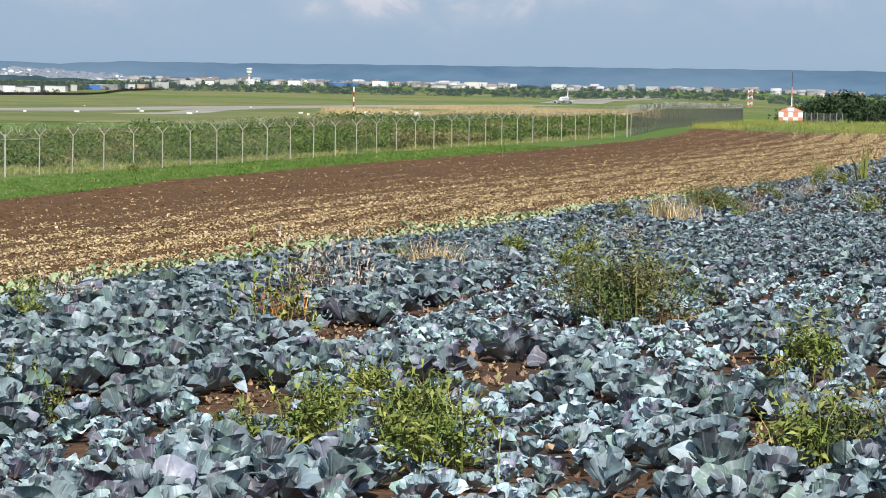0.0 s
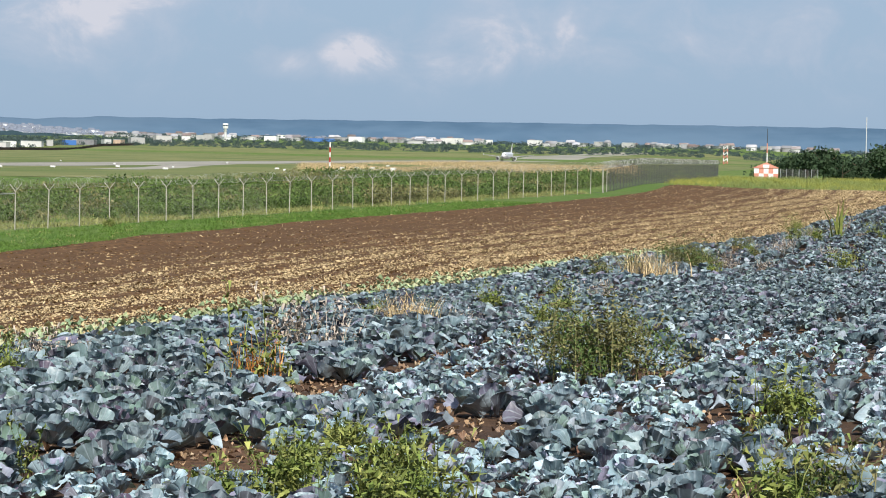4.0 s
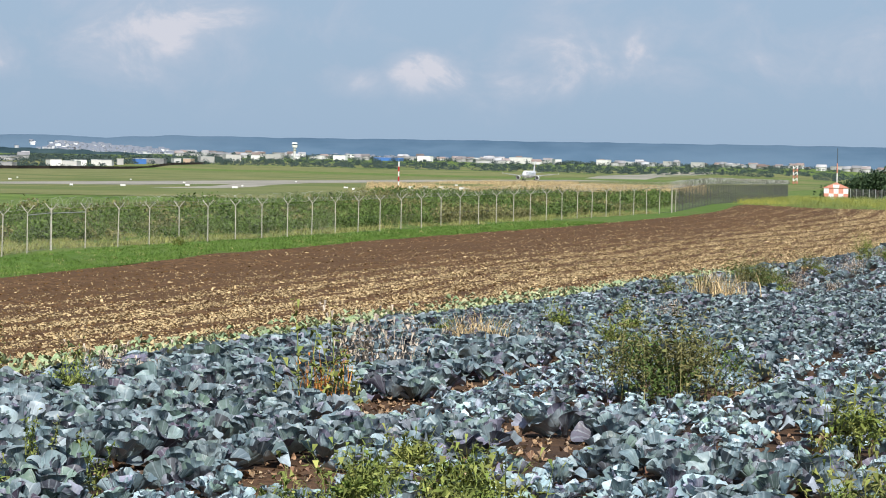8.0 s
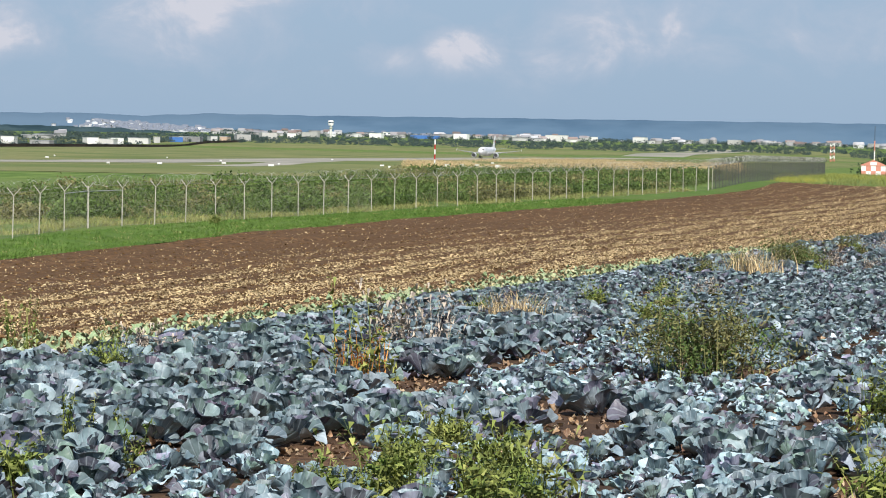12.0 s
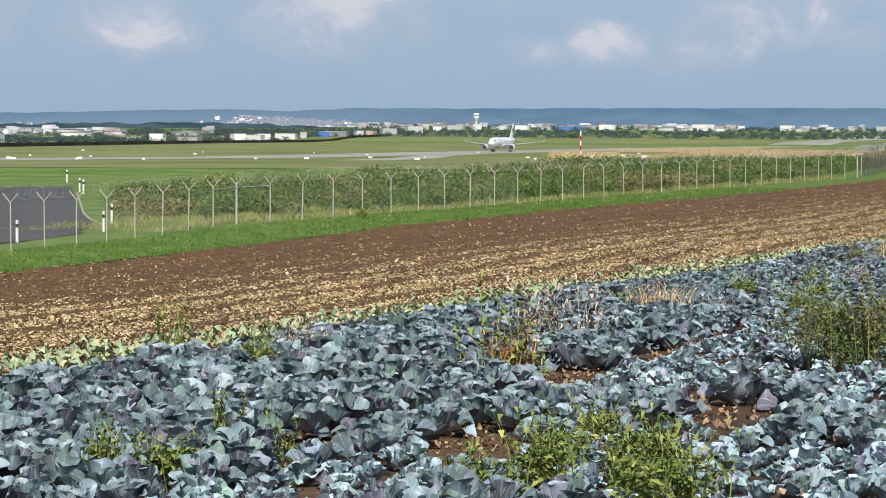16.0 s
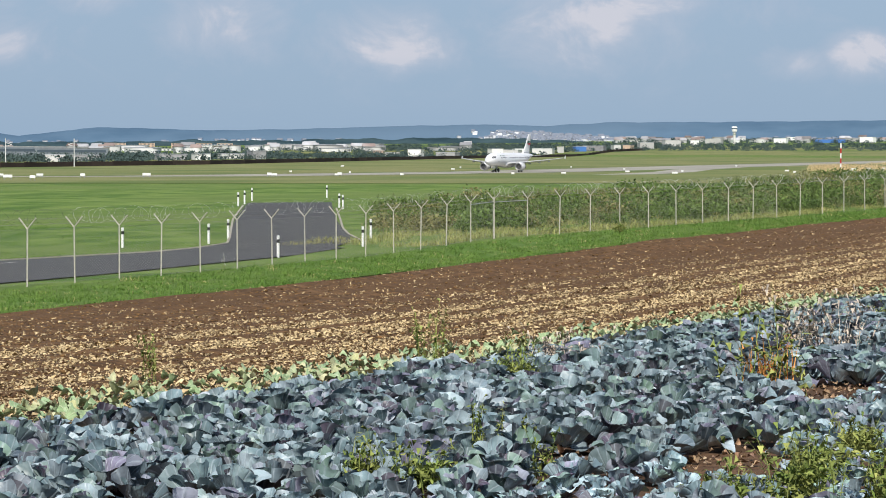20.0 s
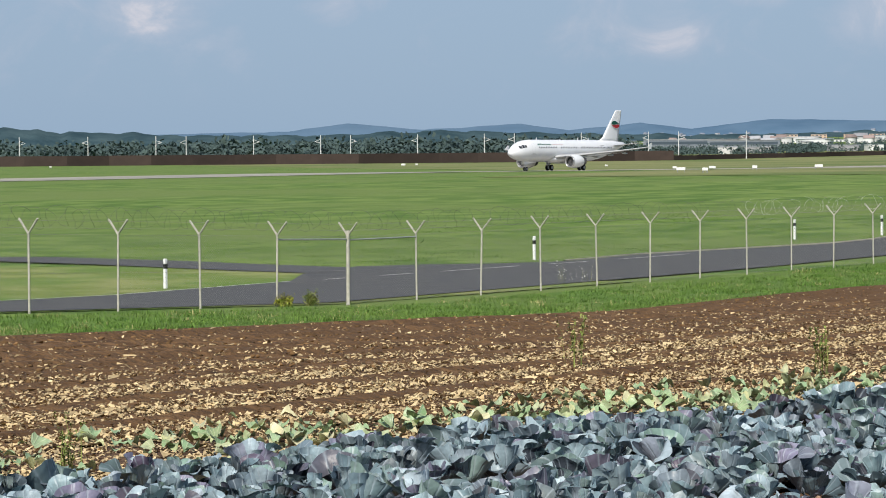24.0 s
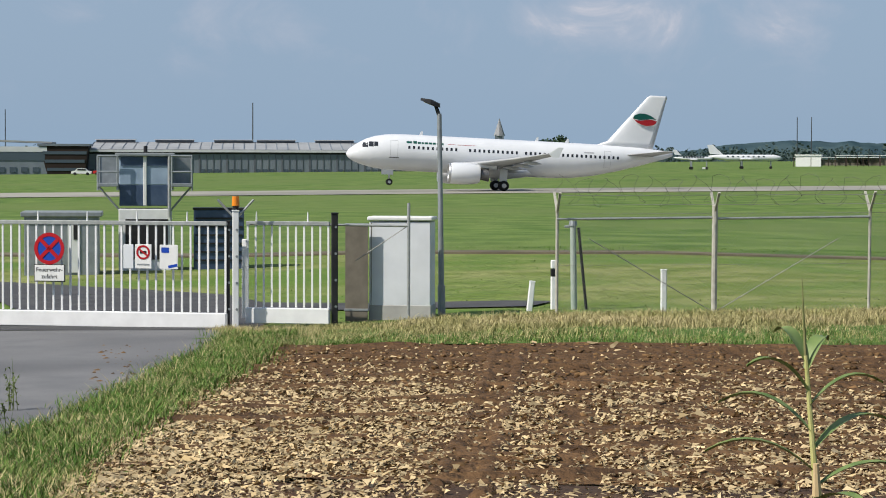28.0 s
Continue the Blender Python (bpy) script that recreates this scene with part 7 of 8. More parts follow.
def town():
    rng = np.random.default_rng(81)
    halls, houses, slope = [], [], []
    for a0, a1, d0, d1, n, big in ((64, 91, 2750, 3650, 470, 0.25), (53.5, 68, 2000, 2700, 240, 0.4)):
        for _ in range(n):
            az, d = rng.uniform(a0, a1), rng.uniform(d0, d1)
            if noise.noise(Vector((az * 0.7, d * 0.002, 4.0))) < -0.25 or (az < 71.5 and d > 2250):
                continue
            x, y = toward(az, d)
            z = hz(x, min(y, 985)) - 0.3
            turn = radians(-az + rng.normal(0, 22))
            if rng.random() < big:
                halls.append((x, y, z, turn, rng.uniform(12, 36), rng.uniform(8, 14), rng.uniform(2.6, 5.0), False))
            else:
                houses.append((x, y, z, turn, rng.uniform(6, 12), rng.uniform(5, 7.5), rng.uniform(2.8, 5.0), rng.random() < 0.75))
    for a0, a1, r0, r1, n in ((68.4, 71.4, 14.6, 18.6, 360), (71.2, 73.4, 13.6, 15.0, 60), (75.2, 78.4, 14.2, 15.8, 70), (61.5, 65, 13.0, 15.0, 60), (56, 60, 12, 14, 40)):
        for _ in range(n):
            az = rng.normal((a0 + a1) / 2, (a1 - a0) / 4)
            k = (az - a0) / (a1 - a0)
            rise = r0 + (r1 - r0) * rng.random() * (1.0 if r0 < 14 else min(1.0, max(0.25, 1.15 - 0.8 * k)))
            d, z = on_ridge(az, rise)
            x, y = toward(az, d)
            slope.append((x, y, z, radians(-az + rng.normal(0, 25)), rng.uniform(5, 10), rng.uniform(5, 7), rng.uniform(3, 5.5), rng.random() < 0.7))
    roofscape("town_halls", halls, M_TOWNWALL, M_HALLROOF, "pale walls of low halls and shops in the far town")
    roofscape("town_houses", houses, M_TOWNWALL, M_TOWNROOF, "pale walls of many small houses in the far town")
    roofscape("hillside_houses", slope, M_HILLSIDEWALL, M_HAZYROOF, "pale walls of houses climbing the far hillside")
    # nearer houses beyond the barrier
    kinds = [("house", M_PALEWALL, M_ROOFRED, True, "white house with a red tiled roof", 10, 9, 6), ("house", M_PALEWALL, M_ROOFGREY, True, "white house with a dark roof", 11, 9, 7)]
    bases = [block(n, 0, 0, 0, 0, w, dd, h, wl, rf, lb, "building", floors=1, cols=0 if h < 7 else 2, pitched=pt, group="buildings of the town") for n, wl, rf, pt, lb, w, dd, h in kinds]
    for _ in range(150):
        az, d, rise = rng.uniform(26.9, 37.2), rng.uniform(1510, 2060), rng.uniform(7.6, 11.2)
        x, y = toward(az, d)
        c = copy_thing(bases[int(rng.integers(0, 2))], pose(x, y, EYE_Z + rise / 1000 * d - 2.0, 0, 0, -az + rng.normal(0, 25)))
        c.scale = (0.55 + 0.3 * rng.random(),) * 3
    for b in bases:
        for o in (*b.children_recursive, b):
            bpy.data.objects.remove(o)


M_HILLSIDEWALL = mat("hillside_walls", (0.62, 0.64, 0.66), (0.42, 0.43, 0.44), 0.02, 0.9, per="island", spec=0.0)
town()
# low halls behind the barrier: bearing, width and height in metres, metres behind the barrier, wall
for az, w_, h_, back, m_, lb in ((58.4, 10, 3.4, 60, M_PALEWALL, "low white industrial hall"), (59.1, 14, 3.0, 90, M_ROOFGREY, "long low grey industrial hall"), (61.0, 15, 3.2, 80, M_ROOFGREY, "long low grey industrial hall"), (61.7, 8, 3.2, 70, M_PALEWALL, "low white industrial hall"), (62.4, 13, 3.0, 90, M_PALEWALL, "long low white industrial hall"),
                                 (63.0, 8, 4.6, 60, M_ROOFGREY, "grey office block beside halls"), (66.75, 9, 5.4, 60, M_PALEWALL, "white office block with a flat roof"), (67.5, 14, 3.2, 40, M_ROOFGREY, "long low grey industrial hall"), (68.62, 9, 5.6, 80, M_PALEWALL, "white warehouse with a flat roof"), (68.9, 20, 4.8, 60, M_PALEWALL, "long low white industrial hall"),
                                 (69.2, 10, 5.2, 90, M_PALEWALL, "low white industrial hall"), (69.75, 16, 4.4, 60, M_PALEWALL, "long low white industrial hall"), (70.15, 5, 4.6, 40, M_PALEWALL, "small white hall with a flat roof"), (70.6, 9, 4.2, 40, M_BLUEWALL, "small hall clad in bright blue"), (70.95, 18, 4.2, 50, M_ROOFGREY, "long low grey industrial hall"), (71.45, 6, 4.6, 60, M_PALEWALL, "small white hall with a flat roof"),
                                 (71.75, 7, 4.4, 60, M_TANWALL, "small tan hall with a flat roof"), (72.15, 13, 5.8, 90, M_PALEWALL, "low white industrial hall"), (72.75, 16, 6.2, 240, M_PALEWALL, "long low white industrial hall"), (73.3, 9, 5.0, 340, M_PALEWALL, "white warehouse with a flat roof"), (73.75, 18, 5.6, 420, M_PALEWALL, "long low white industrial hall"), (75.3, 14, 5.6, 460, M_PALEWALL, "low white industrial hall"),
                                 (77.3, 16, 6.4, 520, M_PALEWALL, "white warehouse with a flat roof"), (79.55, 26, 7.0, 560, M_PALEWALL, "long low white industrial hall"), (80.4, 8, 6.0, 540, M_PALEWALL, "small white hall with a flat roof"), (81.5, 15, 6.6, 560, M_PALEWALL, "low white industrial hall"), (83.0, 9, 6.4, 560, M_PALEWALL, "small white hall with a flat roof"), (83.7, 14, 6.0, 560, M_PALEWALL, "low white industrial hall"), (85.1, 16, 5.2, 560, M_ROOFGREY, "long low grey industrial hall")):
    d_ = behind_barrier(az) + back
    x_, y_ = toward(az, d_)
    block("industrial_hall", x_, y_, hz(x_, min(y_, 985)) - 0.2, -az + 22 * math.sin(az * 9), w_, 9, h_, m_, M_HALLROOF, lb, "building", cols=0, group="halls behind the barrier")
far_block("apartment_block", 65.87, 1815, 8.5, 12, 9.2, M_TANWALL, M_ROOFGREY, "tan apartment block with many windows", "building", 6.18, floors=5, cols=5)
far_block("apartment_block", 66.2, 1815, 11, 12, 7.6, M_PALEWALL, M_ROOFGREY, "white apartment block with small windows", "building", 6.16, floors=4, cols=5)
far_block("apartment_block", 66.82, 1888, 22, 12, 6.6, M_PALEWALL, M_ROOFGREY, "white apartment block with small windows", "building", 6.45, floors=4, cols=8)
for az, w in ((59.94, 34), (60.94, 30), (61.85, 30), (62.84, 36), (64.01, 26), (64.67, 30)):
    far_block("apartment_block", az, 2180, w, 13, 9, M_PALEWALL, M_ROOFGREY, "long white apartment block", "building", 7.62, floors=4, cols=9)
for az in (59.77, 60.44, 61.19, 61.77, 62.26):
    far_block("apartment_tower", az, 2360, 15, 13, 11, M_TANWALL, M_ROOFGREY, "brownish apartment tower with small windows", "building", 9.34, floors=6, cols=4)
far_block("industrial_hall", 57.46, 1573, 60, 30, 9, M_TERMGREY, M_TERMROOF, "large blue-grey industrial hall", "building", 6.57, floors=2)
far_block("industrial_hall", 58.7, 1512, 44, 30, 8, M_TERMGREY, M_TERMROOF, "large blue-grey industrial hall", "building", 6.52, floors=2)
far_block("apartment_tower", 75.69, 3025, 26, 16, 22, M_PALEWALL, M_ROOFGREY, "white apartment tower with rows of windows", "building", 9.48, floors=7, cols=5)
# This tower borrows the hill material for its painted haze.
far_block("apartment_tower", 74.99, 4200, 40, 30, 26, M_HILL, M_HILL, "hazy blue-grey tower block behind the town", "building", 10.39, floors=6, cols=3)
far_block("industrial_hall", 76.44, 2783, 34, 16, 11, M_BLUEWALL, M_ROOFGREY, "low warehouse clad in bright blue", "building", 11.88)
far_block("industrial_hall", 81.15, 2783, 26, 16, 7, M_BLUEWALL, M_ROOFGREY, "low warehouse clad in bright blue", "building", 11.7)


def water_tower():
    x, y = toward(74.22, 2660)
    root = thing("water_tower", x, y, EYE_Z + 0.01088 * 2660, -74.2, label="slender pale tower with a wide head", category="tower")
    part("shaft", rod(B(), (0, 0, -8), (0, 0, 24), 1.5, 1.3, 16), M_PALEWALL, root)
    part("collar", rod(B(), (0, 0, 18.6), (0, 0, 19.6), 1.6, 2.6, 16), M_PALEWALL, root)
    part("head", rod(B(), (0, 0, 21.9), (0, 0, 24.6), 2.7, 3.1, 20), M_PALEWALL, root)
    part("glazing", rod(B(), (0, 0, 24.6), (0, 0, 25.8), 2.9, 2.9, 20), M_WINDARK, root)
    part("roof", rod(B(), (0, 0, 25.8), (0, 0, 27.4), 3.1, 2.7, 20), M_PALEWALL, root)


water_tower()


def hangar_row():
    """Engine run-up and maintenance bays in one line facing the runway."""
    p0, p1 = Vector((185.8, 600.7)), Vector((280.3, 562.9))
    ang = math.degrees(math.atan2(p1.y - p0.y, p1.x - p0.x))

    # px is a column of the camera's view; bays are placed to fit it.
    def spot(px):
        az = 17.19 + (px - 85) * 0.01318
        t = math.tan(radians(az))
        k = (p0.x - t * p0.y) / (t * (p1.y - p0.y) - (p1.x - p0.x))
        return p0.lerp(p1, k)

    H = 6.4
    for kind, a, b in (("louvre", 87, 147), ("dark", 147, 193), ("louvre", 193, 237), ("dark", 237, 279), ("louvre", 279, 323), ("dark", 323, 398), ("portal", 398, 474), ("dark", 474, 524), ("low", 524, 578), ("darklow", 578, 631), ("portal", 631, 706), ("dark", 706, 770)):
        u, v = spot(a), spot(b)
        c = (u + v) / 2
        w = (v - u).length
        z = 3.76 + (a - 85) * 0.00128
        if kind == "louvre":
            root = thing("louvre_bay", c.x, c.y, z, ang, "pale concrete bay with slatted louvres", "hangar", "bays of the hangar row")
            part("frame", box(B(), (0, 0, H / 2 - 0.5), (w, 9, H + 1)), M_HANGARPALE, root)
            # Black panel on the frame plays the shade behind the slats.
            part("recess", box(B(), (0.2, -4.52, H * 0.40), (w * 0.78, 0.1, H * 0.72)), M_BLACK, root, "black panel for the shade behind the slats")
            for i in range(7):
                part("slat", box(B(), (0.2, -4.65, H * (0.08 + 0.1 * i)), (w * 0.78, 0.25, 0.34), 0, Matrix.Rotation(radians(-25), 4, "X")), M_SIGNWHITE, root)
        elif kind in ("dark", "darklow"):
            hh = H if kind == "dark" else H * 0.80
            root = thing("hangar_wall", c.x, c.y, z, ang, "dark grey corrugated hangar bay", "hangar", "bays of the hangar row")
            part("wall", box(B(), (0, 0.6, hh / 2 - 0.5), (w, 8.5, hh + 1)), M_HANGARGREY, root)
            part("eaves", box(B(), (0, 0.6, hh + 0.08), (w, 8.7, 0.16)), M_TERMGREY, root)
            n = max(2, int(w / 1.4))
            for i in range(n):
                part("rib", box(B(), (-w / 2 + w * (i + 0.5) / n, -3.68, hh / 2), (0.12, 0.08, hh)), M_HANGARGREY, root)
        elif kind == "low":
            root = thing("hangar_bay", c.x, c.y, z, ang, "pale slanted hangar front", "hangar", "bays of the hangar row")
            part("front", box(B(), (0, 0, H * 0.4), (w, 9, H * 0.82 + 1)), M_HANGARPALE, root)
            part("roof", box(B(), (0, 0, H * 0.82 + 0.6), (w + 0.4, 9.3, 0.2)), M_TERMROOF, root)
        else:
            root = thing("open_hangar", c.x, c.y, z, ang, "open hangar with a pale lintel and dark inside", "hangar", "bays of the hangar row")
            part("lintel", box(B(), (0, -0.4, H * 0.88), (w, 9, H * 0.25)), M_HANGARPALE, root)
            part("back", box(B(), (0, 4, H * 0.35), (w, 0.4, H * 1.1)), M_HANGARGREY, root)
            for s in (-1, 1):
                part("pier", box(B(), (s * (w / 2 - 0.3), 0, H * 0.35), (0.6, 8, H * 1.1)), M_HANGARPALE if s > 0 else M_HANGARGREY, root)
            part("roof", box(B(), (0, 0, H + 0.1), (w + 0.3, 9.2, 0.25)), M_TERMROOF, root)
            part("tool_box", box(B(), (-w * 0.2, -3.0, 1.0), (2.2, 2, 2.4), 0.05), M_SIGNWHITE, root)
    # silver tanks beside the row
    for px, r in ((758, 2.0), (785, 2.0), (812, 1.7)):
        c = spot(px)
        root = thing("storage_tank", c.x, c.y + 6, 4.93, ang, "silver storage tank with a pipe frame", "tank", "tanks beside the hangars")
        part("tank", rod(B(), (0, 0, 1.5), (0, 0, 8.2), r, n=16), M_STEEL, root)
        part("dome", rod(B(), (0, 0, 8.2), (0, 0, 8.8), r, r * 0.3, n=16), M_STEEL, root)
        for s in (-1, 1):
            part("frame_leg", rod(B(), (s * r, -r, -1), (s * r, -r, 8.5), 0.14), M_PALEPOLE, root)
        part("platform", box(B(), (0, -r, 6.2), (r * 2.2, 0.4, 0.3)), M_PALEPOLE, root)
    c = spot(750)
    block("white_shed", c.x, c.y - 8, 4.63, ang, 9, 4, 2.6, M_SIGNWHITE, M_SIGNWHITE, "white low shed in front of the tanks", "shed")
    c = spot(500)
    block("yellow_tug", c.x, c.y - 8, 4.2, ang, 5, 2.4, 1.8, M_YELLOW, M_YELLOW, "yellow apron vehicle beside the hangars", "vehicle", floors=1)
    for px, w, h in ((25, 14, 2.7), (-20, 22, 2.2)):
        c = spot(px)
        root = thing("storage_rack", c.x, c.y, 3.76, ang, "open steel storage rack", "rack")
        part("roof", box(B(), (0, 0, h), (w, 3, 0.15)), M_PALEPOLE, root)
        for i in range(6):
            part("leg", box(B(), (-w / 2 + w * i / 5, -1.4, h / 2 - 0.3), (0.2, 0.2, h + 0.6)), M_WALLBROWN, root)
        part("load", box(B(), (0, 0.4, h * 0.4), (w * 0.95, 2, h * 0.7)), M_BROWNPANEL, root)
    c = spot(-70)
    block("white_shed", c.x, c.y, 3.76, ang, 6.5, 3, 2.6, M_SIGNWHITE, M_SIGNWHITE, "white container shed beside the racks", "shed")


hangar_row()


def parked_jet(az, d, length, label):
    x, y = toward(az, d)
    root = thing("parked_airplane", x, y, rz=-az + 6, label=label, category="airplane")
    rr = length * 0.045
    prof = [(0, 0.1, 0.0), (0.03, 0.6, 0.0), (0.1, 1.0, 0), (0.75, 1.0, 0), (0.9, 0.6, 0.25), (1.0, 0.15, 0.45)]
    part("fuselage", loft(B(), [[(length * (0.5 - u), rr * r * math.cos(a), 2.6 + rr * (z + r * math.sin(a))) for a in [2 * math.pi * k / 14 for k in range(14)]] for u, r, z in prof]), M_FUSE, root, "", True)
    part("wing", box(B(), (0, 0, 2.3), (length * 0.14, length * 0.85, 0.25), 0.05), M_FUSE, root)
    fin = B()
    loft(fin, [[(-length * 0.30, -0.1, 3.3), (-length * 0.48, -0.1, 3.5), (-length * 0.48, 0.1, 3.5), (-length * 0.30, 0.1, 3.3)], [(-length * 0.44, -0.06, 3.4 + length * 0.13), (-length * 0.52, -0.06, 3.4 + length * 0.13), (-length * 0.52, 0.06, 3.4 + length * 0.13), (-length * 0.44, 0.06, 3.4 + length * 0.13)]])
    part("fin", fin, M_FUSE, root)
    for gx, gy in ((length * 0.35, 0), (-0.05 * length, 1.4), (-0.05 * length, -1.4)):
        part("gear", rod(B(), (gx, gy, 0), (gx, gy, 2.0), 0.15), M_GREYSTEEL, root)
        part("tyre", rod(B(), (gx, gy - 0.15, 0.35), (gx, gy + 0.15, 0.35), 0.35, n=12), M_TYRE, root)
    for i in range(8):
        part("cabin_window", box(B(), (length * (0.25 - 0.07 * i), -rr * 0.99, 2.9), (0.4, 0.06, 0.3)), M_DARKGLASS, root)


parked_jet(13.67, 569, 17, "small white parked business jet")
parked_jet(12.46, 563, 9, "small white parked light airplane")


def terminal():
    p0, p1 = Vector((-98, 571.2)), Vector((67.6, 564.9))
    ang = math.degrees(math.atan2(p1.y - p0.y, p1.x - p0.x))
    c, w = (p0 + p1) / 2, (p1 - p0).length
    z = 0.4
    n = 6
    for i in range(n):
        q = p0.lerp(p1, 0.492 + 0.463 * (i + 0.5) / n)
        bw = w * 0.463 / n
        root = thing("hangar_hall", q.x, q.y + 12, z, ang, "long grey maintenance hangar with a row of dark windows", "hangar", "bays of the long hangar")
        part("wall", box(B(), (0, 0, 2.3), (bw, 24, 6.6)), M_TERMGREY, root)
        # Black strip paints the shade below the roof edge; no gap is cut.
        part("eaves_shadow_gap", box(B(), (0, -11.7, 5.85), (bw, 0.6, 0.5)), M_BLACK, root, "black strip for the shade under the eaves")
        part("fascia", box(B(), (0, -12.3, 6.3), (bw, 0.8, 0.45)), M_HANGARPALE, root, "pale fascia")
        part("roof", loft(B(), [[(-bw / 2, -12.4, 6.5), (bw / 2, -12.4, 6.5), (bw / 2, 10, 8.4), (-bw / 2, 10, 8.4)], [(-bw / 2, -12.4, 6.75), (bw / 2, -12.4, 6.75), (bw / 2, 10, 8.65), (-bw / 2, 10, 8.65)]]), M_TERMROOF, root, "pale sloping sheet roof")
        for k in range(5):
            part("roof_seam", loft(B(), [[(-bw / 2 + bw * k / 5 - 0.08, -12.4, 6.75), (-bw / 2 + bw * k / 5 + 0.08, -12.4, 6.75), (-bw / 2 + bw * k / 5 + 0.08, -12.4, 6.9)], [(-bw / 2 + bw * k / 5 - 0.08, 10, 8.65), (-bw / 2 + bw * k / 5 + 0.08, 10, 8.65), (-bw / 2 + bw * k / 5 + 0.08, 10, 8.8)]]), M_TERMGREY, root)
        part("skylight", box(B(), (bw * 0.1 * (i % 3 - 1), 9, 8.85), (bw * 0.72, 3, 0.5)), M_HANGARGREY, root, "dark ridge skylight")
        part("skylight_cap", box(B(), (bw * 0.1 * (i % 3 - 1), 9, 9.16), (bw * 0.76, 3.4, 0.14)), M_HANGARPALE, root)
        for k in range(8):
            if k not in (3, 7):
                part("window", box(B(), (-bw / 2 + bw * (k + 0.5) / 8, -12.06, 1.75), (bw / 8 * 0.6, 0.1, 0.85)), M_WINDARK, root)
            part("door_rib", box(B(), (-bw / 2 + bw * k / 8, -12.05, 2.8), (0.14 if k % 4 else 0.4, 0.12, 5.4)), M_HANGARGREY, root)
        part("door_rail", box(B(), (0, -12.1, 0.2), (bw, 0.3, 0.5)), M_HANGARPALE, root)
    q = p0.lerp(p1, 0.47)
    root = thing("angled_office", q.x - 2, q.y - 2, z, ang, "dark outward-leaning office block with brown cladding", "building")
    bm = B()
    loft(bm, [[(-3.2, -5, -1), (4.4, -5, -1), (4.4, 5, -1), (-3.2, 5, -1)], [(-5.6, -5, 7.4), (5.6, -5, 7.4), (5.6, 5, 7.4), (-5.6, 5, 7.4)]])
    part("body", bm, M_WALLBROWN, root)
    part("roof_edge", box(B(), (0, 0, 7.6), (12, 10.6, 0.5)), M_TERMGREY, root)
    for k in range(3):
        part("window_band", box(B(), (0.2, -5.05, 2.0 + k * 1.9), (8 + k, 0.15, 0.7)), M_WINDARK, root)
    q = p0.lerp(p1, 0.345)
    root = thing("office_wing", q.x, q.y, z, ang, "pale grey two-storey office wing with glass bands", "building")
    part("wall", box(B(), (0, 0, 3.0), (30, 14, 8)), M_TERMGREY, root)
    part("glass_band", box(B(), (0, -7.05, 4.9), (29, 0.15, 1.8)), M_WINDARK, root)
    part("pale_band", box(B(), (0, -7.06, 6.6), (30, 0.2, 1.2)), M_HANGARPALE, root)
    part("roof", box(B(), (2, 0, 8.6), (28, 13, 0.4), 0, Matrix.Rotation(radians(2), 4, "Y")), M_TERMROOF, root)
    for k in range(11):
        part("window", box(B(), (-13.5 + k * 2.6, -7.08, 1.9), (1.5, 0.15, 1.2)), M_WINDARK, root)
    for k, (az, m) in enumerate(((-1.88, M_SIGNWHITE), (-1.38, M_RED), (-1.05, M_SIGNWHITE))):
        x, y = toward(az, 532)
        car = thing("parked_car", x, y, rz=ang, label="red and white service car on the apron" if m is M_RED else "white service car on the apron", category="car")
        b = B()
        loft(b, [[(sx, -0.9, 0.35), (sx, 0.9, 0.35), (sx, 0.85, zt), (sx, -0.85, zt)] for sx, zt in ((-2.1, 0.9), (-1.3, 1.0), (-0.8, 1.5), (0.9, 1.5), (1.5, 1.0), (2.2, 0.85))])
        part("body", b, m, car)
        part("glass", box(B(), (0.1, -0.9, 1.22), (1.8, 0.05, 0.35)), M_DARKGLASS, car)
        for gx in (-1.3, 1.4):
            for gy in (-0.8, 0.8):
                part("tyre", rod(B(), (gx, gy - 0.1, 0.33), (gx, gy + 0.1, 0.33), 0.33, n=14), M_TYRE, car)


terminal()


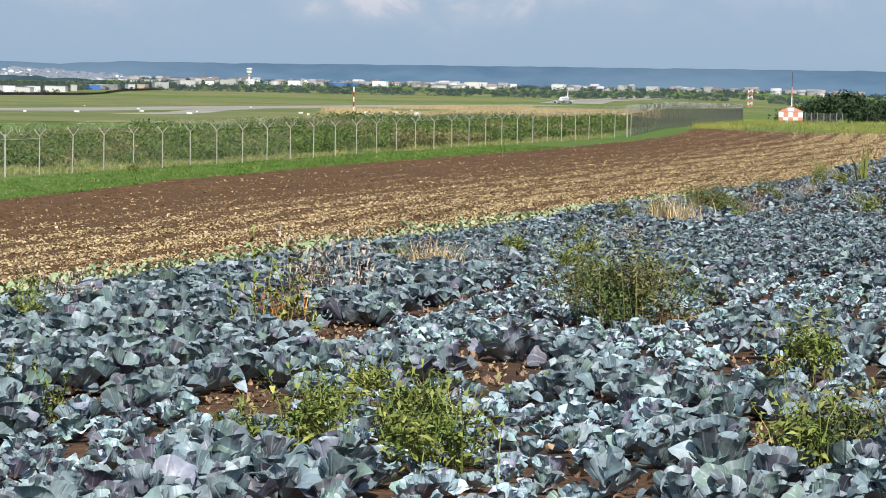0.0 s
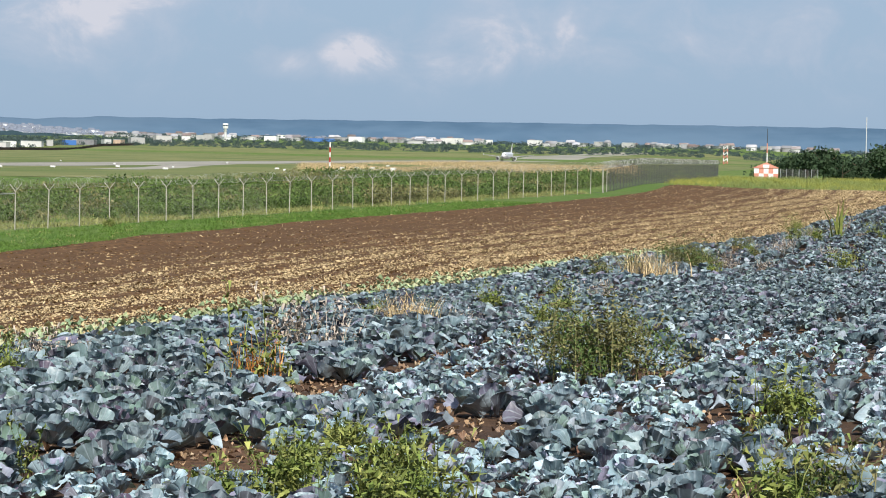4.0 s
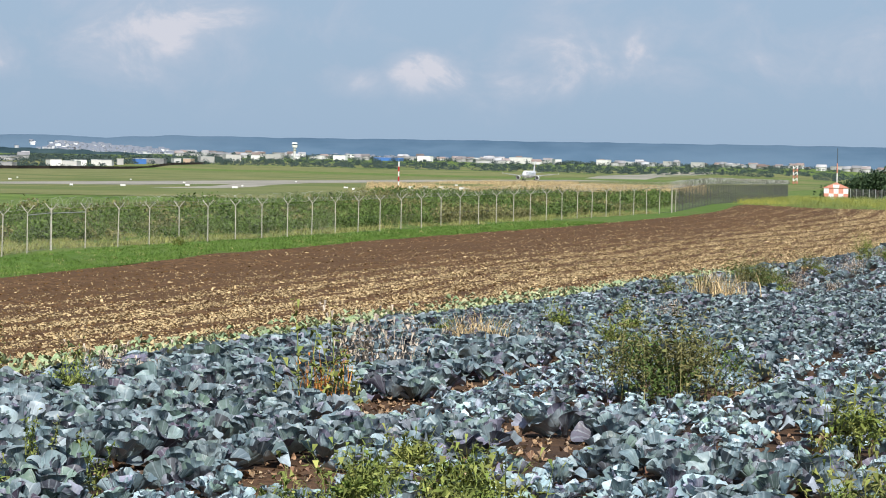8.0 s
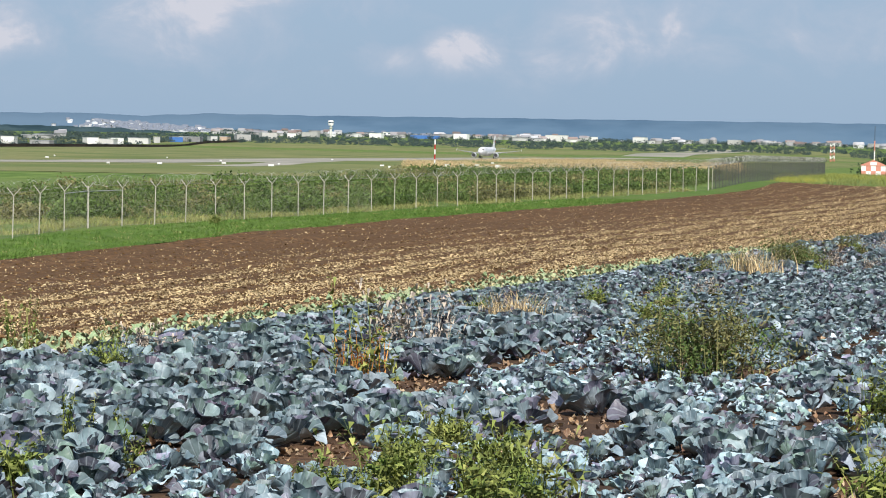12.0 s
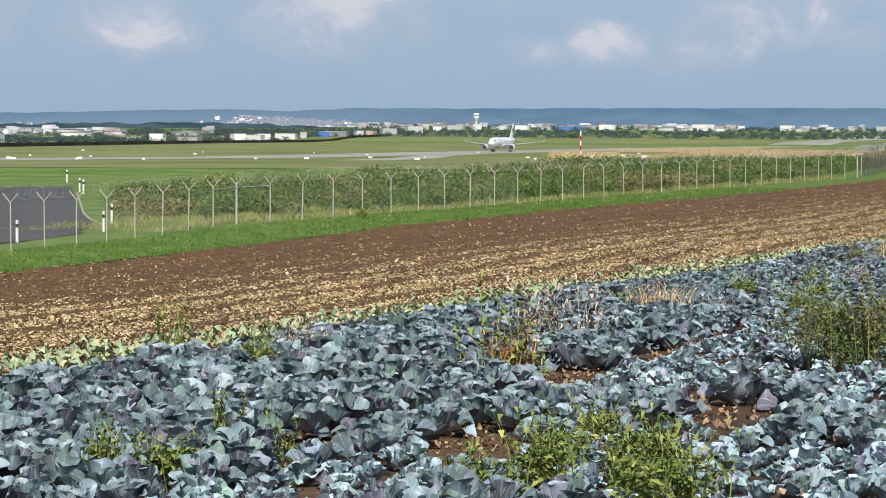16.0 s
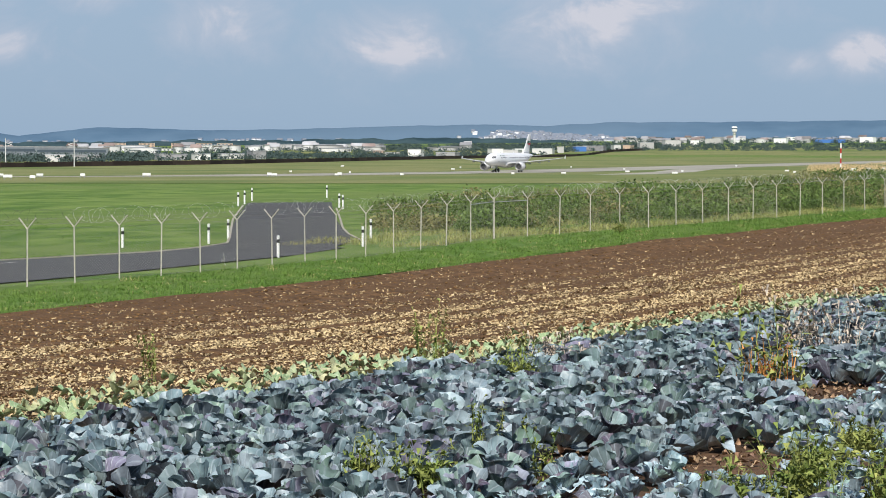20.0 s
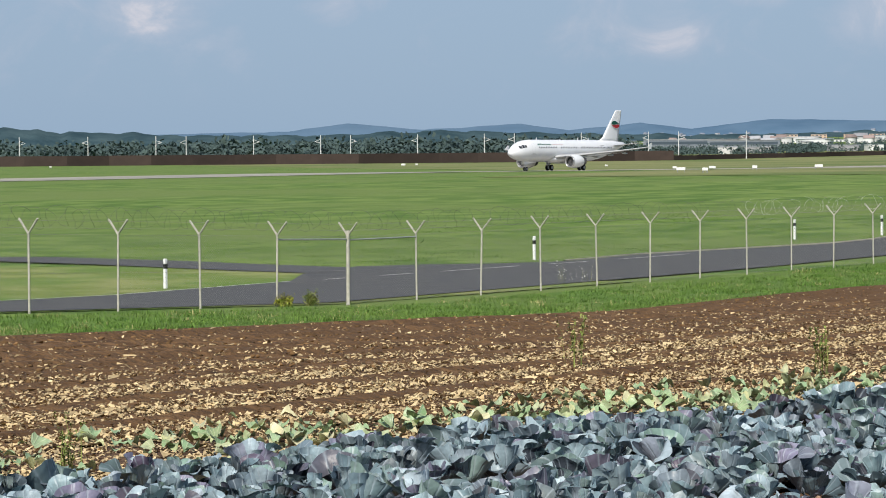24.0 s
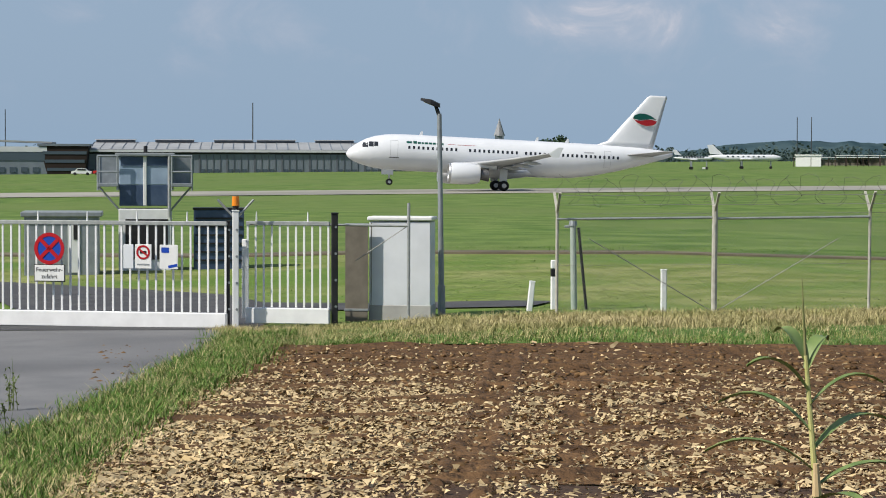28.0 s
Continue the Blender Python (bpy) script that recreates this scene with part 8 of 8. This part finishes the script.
def containers():
    for az, w, m, h, lb in ((29.58, 9, M_RED, 2.5, "red steel site container with ribbed sides"), (30.2, 8, M_YELLOW, 2.3, "yellow steel site container with ribbed sides"), (30.86, 8.5, M_YELLOW, 2.3, "yellow steel site container with ribbed sides"), (31.44, 8, M_RED, 2.8, "red steel site container with ribbed sides"), (29.87, 5, M_RED, 2.6, "red steel site container with ribbed sides"), (38.9, 6.5, M_PALEWALL, 2.5, "site container covered in grey graffiti"), (39.4, 6.5, M_BOOTHDARK, 2.3, "dark blue site container"), (39.89, 6.5, M_HANGARGREY, 2.3, "dark grey site container")):
        x, y = toward(az, 726)
        h *= 0.68
        root = thing("site_container", x, y, z=5.76, rz=-az, label=lb, category="container", group="site containers")
        part("body", box(B(), (0, 0, h / 2 - 0.3), (w, 2.4, h + 0.6), 0.05), m, root)
        for k in range(int(w / 0.6)):
            part("rib", box(B(), (-w / 2 + 0.3 + k * 0.6, -1.23, h / 2), (0.12, 0.06, h * 0.86)), m, root)
        part("door_frame", box(B(), (w / 2 - 0.7, -1.24, h * 0.45), (0.9, 0.05, h * 0.8)), M_HANGARGREY if m is not M_PALEWALL else M_BOOTHDARK, root)
    x, y = toward(37.49, 925)
    root = thing("gravel_heap", x, y, rz=-30, label="long heap of pale crushed stone behind the barrier", category="gravel heap")
    bm = B()
    bmesh.ops.create_grid(bm, x_segments=40, y_segments=12, size=1.0)
    for v in bm.verts:
        u, q = v.co.x, v.co.y
        hump = max(0.0, 1 - abs(u) ** 3) * max(0.0, 1 - q * q)
        v.co = Vector((u * 31, q * 9, -0.5 + hump * (4.6 + 1.8 * noise.noise(Vector((u * 5, q * 3, 2))) + 0.9 * noise.noise(Vector((u * 19, q * 9, 2))))))
    part("heap", bm, M_GRAVEL, root)


M_GRAVEL = mat("crushed_stone", (0.42, 0.40, 0.36), (0.55, 0.53, 0.48), 0.6, 0.95, bump=0.4, bump_scale=0.8)
containers()


def spire(az, d, tall, m, label):
    x, y = toward(az, d)
    root = thing("church", x, y, rz=-az, label=label, category="church")
    part("tower", box(B(), (0, 0, tall * 0.3), (tall * 0.2, tall * 0.2, tall * 0.66)), m, root)
    part("spire", rod(B(), (0, 0, tall * 0.6), (0, 0, tall), tall * 0.13, 0.1, 8), M_ROOFGREY if m is M_TERMGREY else M_PALEWALL, root)


spire(34.75, 1815, 27, M_PALEWALL, "white church tower with a pointed spire")
spire(7.91, 1330, 24, M_TERMGREY, "grey church tower with a pointed spire")


# ---- small airfield signs and lights ----
def field_box(x, y, w, label, m=None):
    root = thing("runway_sign", x, y, rz=-math.degrees(math.atan2(x, y)), label=label, category="sign", group="signs along the runway")
    part("panel", box(B(), (0, 0, 0.5), (w * 0.8, 0.2, 0.38), 0.03), m or M_SIGNWHITE, root)
    for s in (-1, 1):
        part("leg", rod(B(), (s * w * 0.3, 0, -0.1), (s * w * 0.3, 0, 0.3), 0.05), M_GREYSTEEL, root)


for i, (x, y) in enumerate([(275, 177), (262, 165), (304, 183), (312, 177), (402, 201), (465, 218), (572, 468), (525, 361), (377, 244), (366, 229), (445, 223), (467, 219), (183, 236), (288, 416), (509, 556), (556, 455), (576, 466), (229, 483), (277, 494), (206, 290), (120, 532), (163, 477), (342, 172), (368, 172), (636, 210)]):
    field_box(x, y, 0.9 if i % 3 else 1.5, "white runway sign board on the grass")
for i in range(20):
    az, d = 63.8 + i * 0.87 + 0.4 * math.sin(i * 2.1), 508 + 400 * (0.5 + 0.5 * math.sin(i * 1.7))
    x, y = toward(az, d)
    if y > 70:
        field_box(x, y, (0.9, 1.5, 0.7)[i % 3], "white airfield equipment board on the grass")
for az, d in ((76.97, 363), (77.31, 369), (77.68, 375), (78.17, 363)):
    x, y = toward(az, d)
    root = thing("equipment_box", x, y, rz=-az, label="small white equipment box in the scrub", category="box", group="equipment boxes")
    part("body", box(B(), (0, 0, 0.4), (0.75, 0.6, 0.8), 0.03), M_SIGNWHITE, root)
    part("lid", box(B(), (0, 0, 0.83), (0.8, 0.65, 0.06), 0.02), M_SIGNWHITE, root)


def far_weeds():
    rng = np.random.default_rng(99)
    sets = [blade_tuft(rng, 10, 0.8, 0.6, 0.03, 0.6, 3) for _ in range(5)]
    v, f = [s[0] for s in sets], [s[1] for s in sets]
    yel, dry = [], []
    for _ in range(2000):
        az, d = rng.uniform(84.6, 92), rng.uniform(250, 393)
        x, y = toward(az, d)
        yel.append((int(rng.integers(0, 5)), placing(x, y, hz(x, y), rng.uniform(0, 6), 0, 0, rng.uniform(0.35, 0.75))))
    for d0, d1, count, s0, s1 in ((340, 560, 2400, 0.7, 1.3), (600, 1250, 6500, 1.1, 2.0)):
        for _ in range(count):
            az, d = rng.uniform(76, 83.9), rng.uniform(d0, d1)
            x, y = toward(az, d)
            if 40 < y < 225 and noise.noise(Vector((x * 0.008, y * 0.03, 3.0))) > -0.12:
                dry.append((int(rng.integers(0, 5)), placing(x, y, hz(x, y), rng.uniform(0, 6), 0, 0, rng.uniform(s0, s1))))
    tagged(scatter("yellow_weeds", v, f, yel, M_YELWEED, None, False), "yellow-green flowering weeds at the field end", "weeds", kind="stuff")
    tagged(scatter("dry_meadow", v, f, dry, M_WEEDSTRAW, None, False), "dry beige meadow grass on the airfield", "grass", kind="stuff")


M_YELWEED = mat("yellow_weed", (0.38, 0.36, 0.08), (0.22, 0.25, 0.06), 0.08, 0.85, third=(0.19, 0.22, 0.08), third_scale=0.12)
far_weeds()


# ---- what moves ----
RUN = [(0, 1731.7), (3, 1629.7), (8, 1430.2), (11, 1275.6), (13.6, 1123.3), (17, 906.8), (20, 693.6), (22.5, 500.5), (24, 380.2), (25, 298.3), (26, 213.5), (27, 127.2), (28, 38.2)]     # seconds, metres along x


def motions():
    """The airliner's take-off run: along the runway towards -x, the nose lifting at the end."""
    rows = []
    heading = 180 - math.degrees(math.atan(0.012))
    for t, x in RUN:
        y = float(runway_y(x))
        lie = math.degrees(math.atan2(hz(x - 12, y) - hz(x + 12, y), 24))
        nose = lie + float(np.interp(t, [0, 25, 26, 27, 28], [0, 0, 0.5, 1.4, 3.3]))
        rows.append((t, pose(x, y, hz(x, y) + 0.06, 0, 0, heading) @ pose(0, 0, 0, 0, -nose, 0)))
    walk(airliner, rows)


motions()
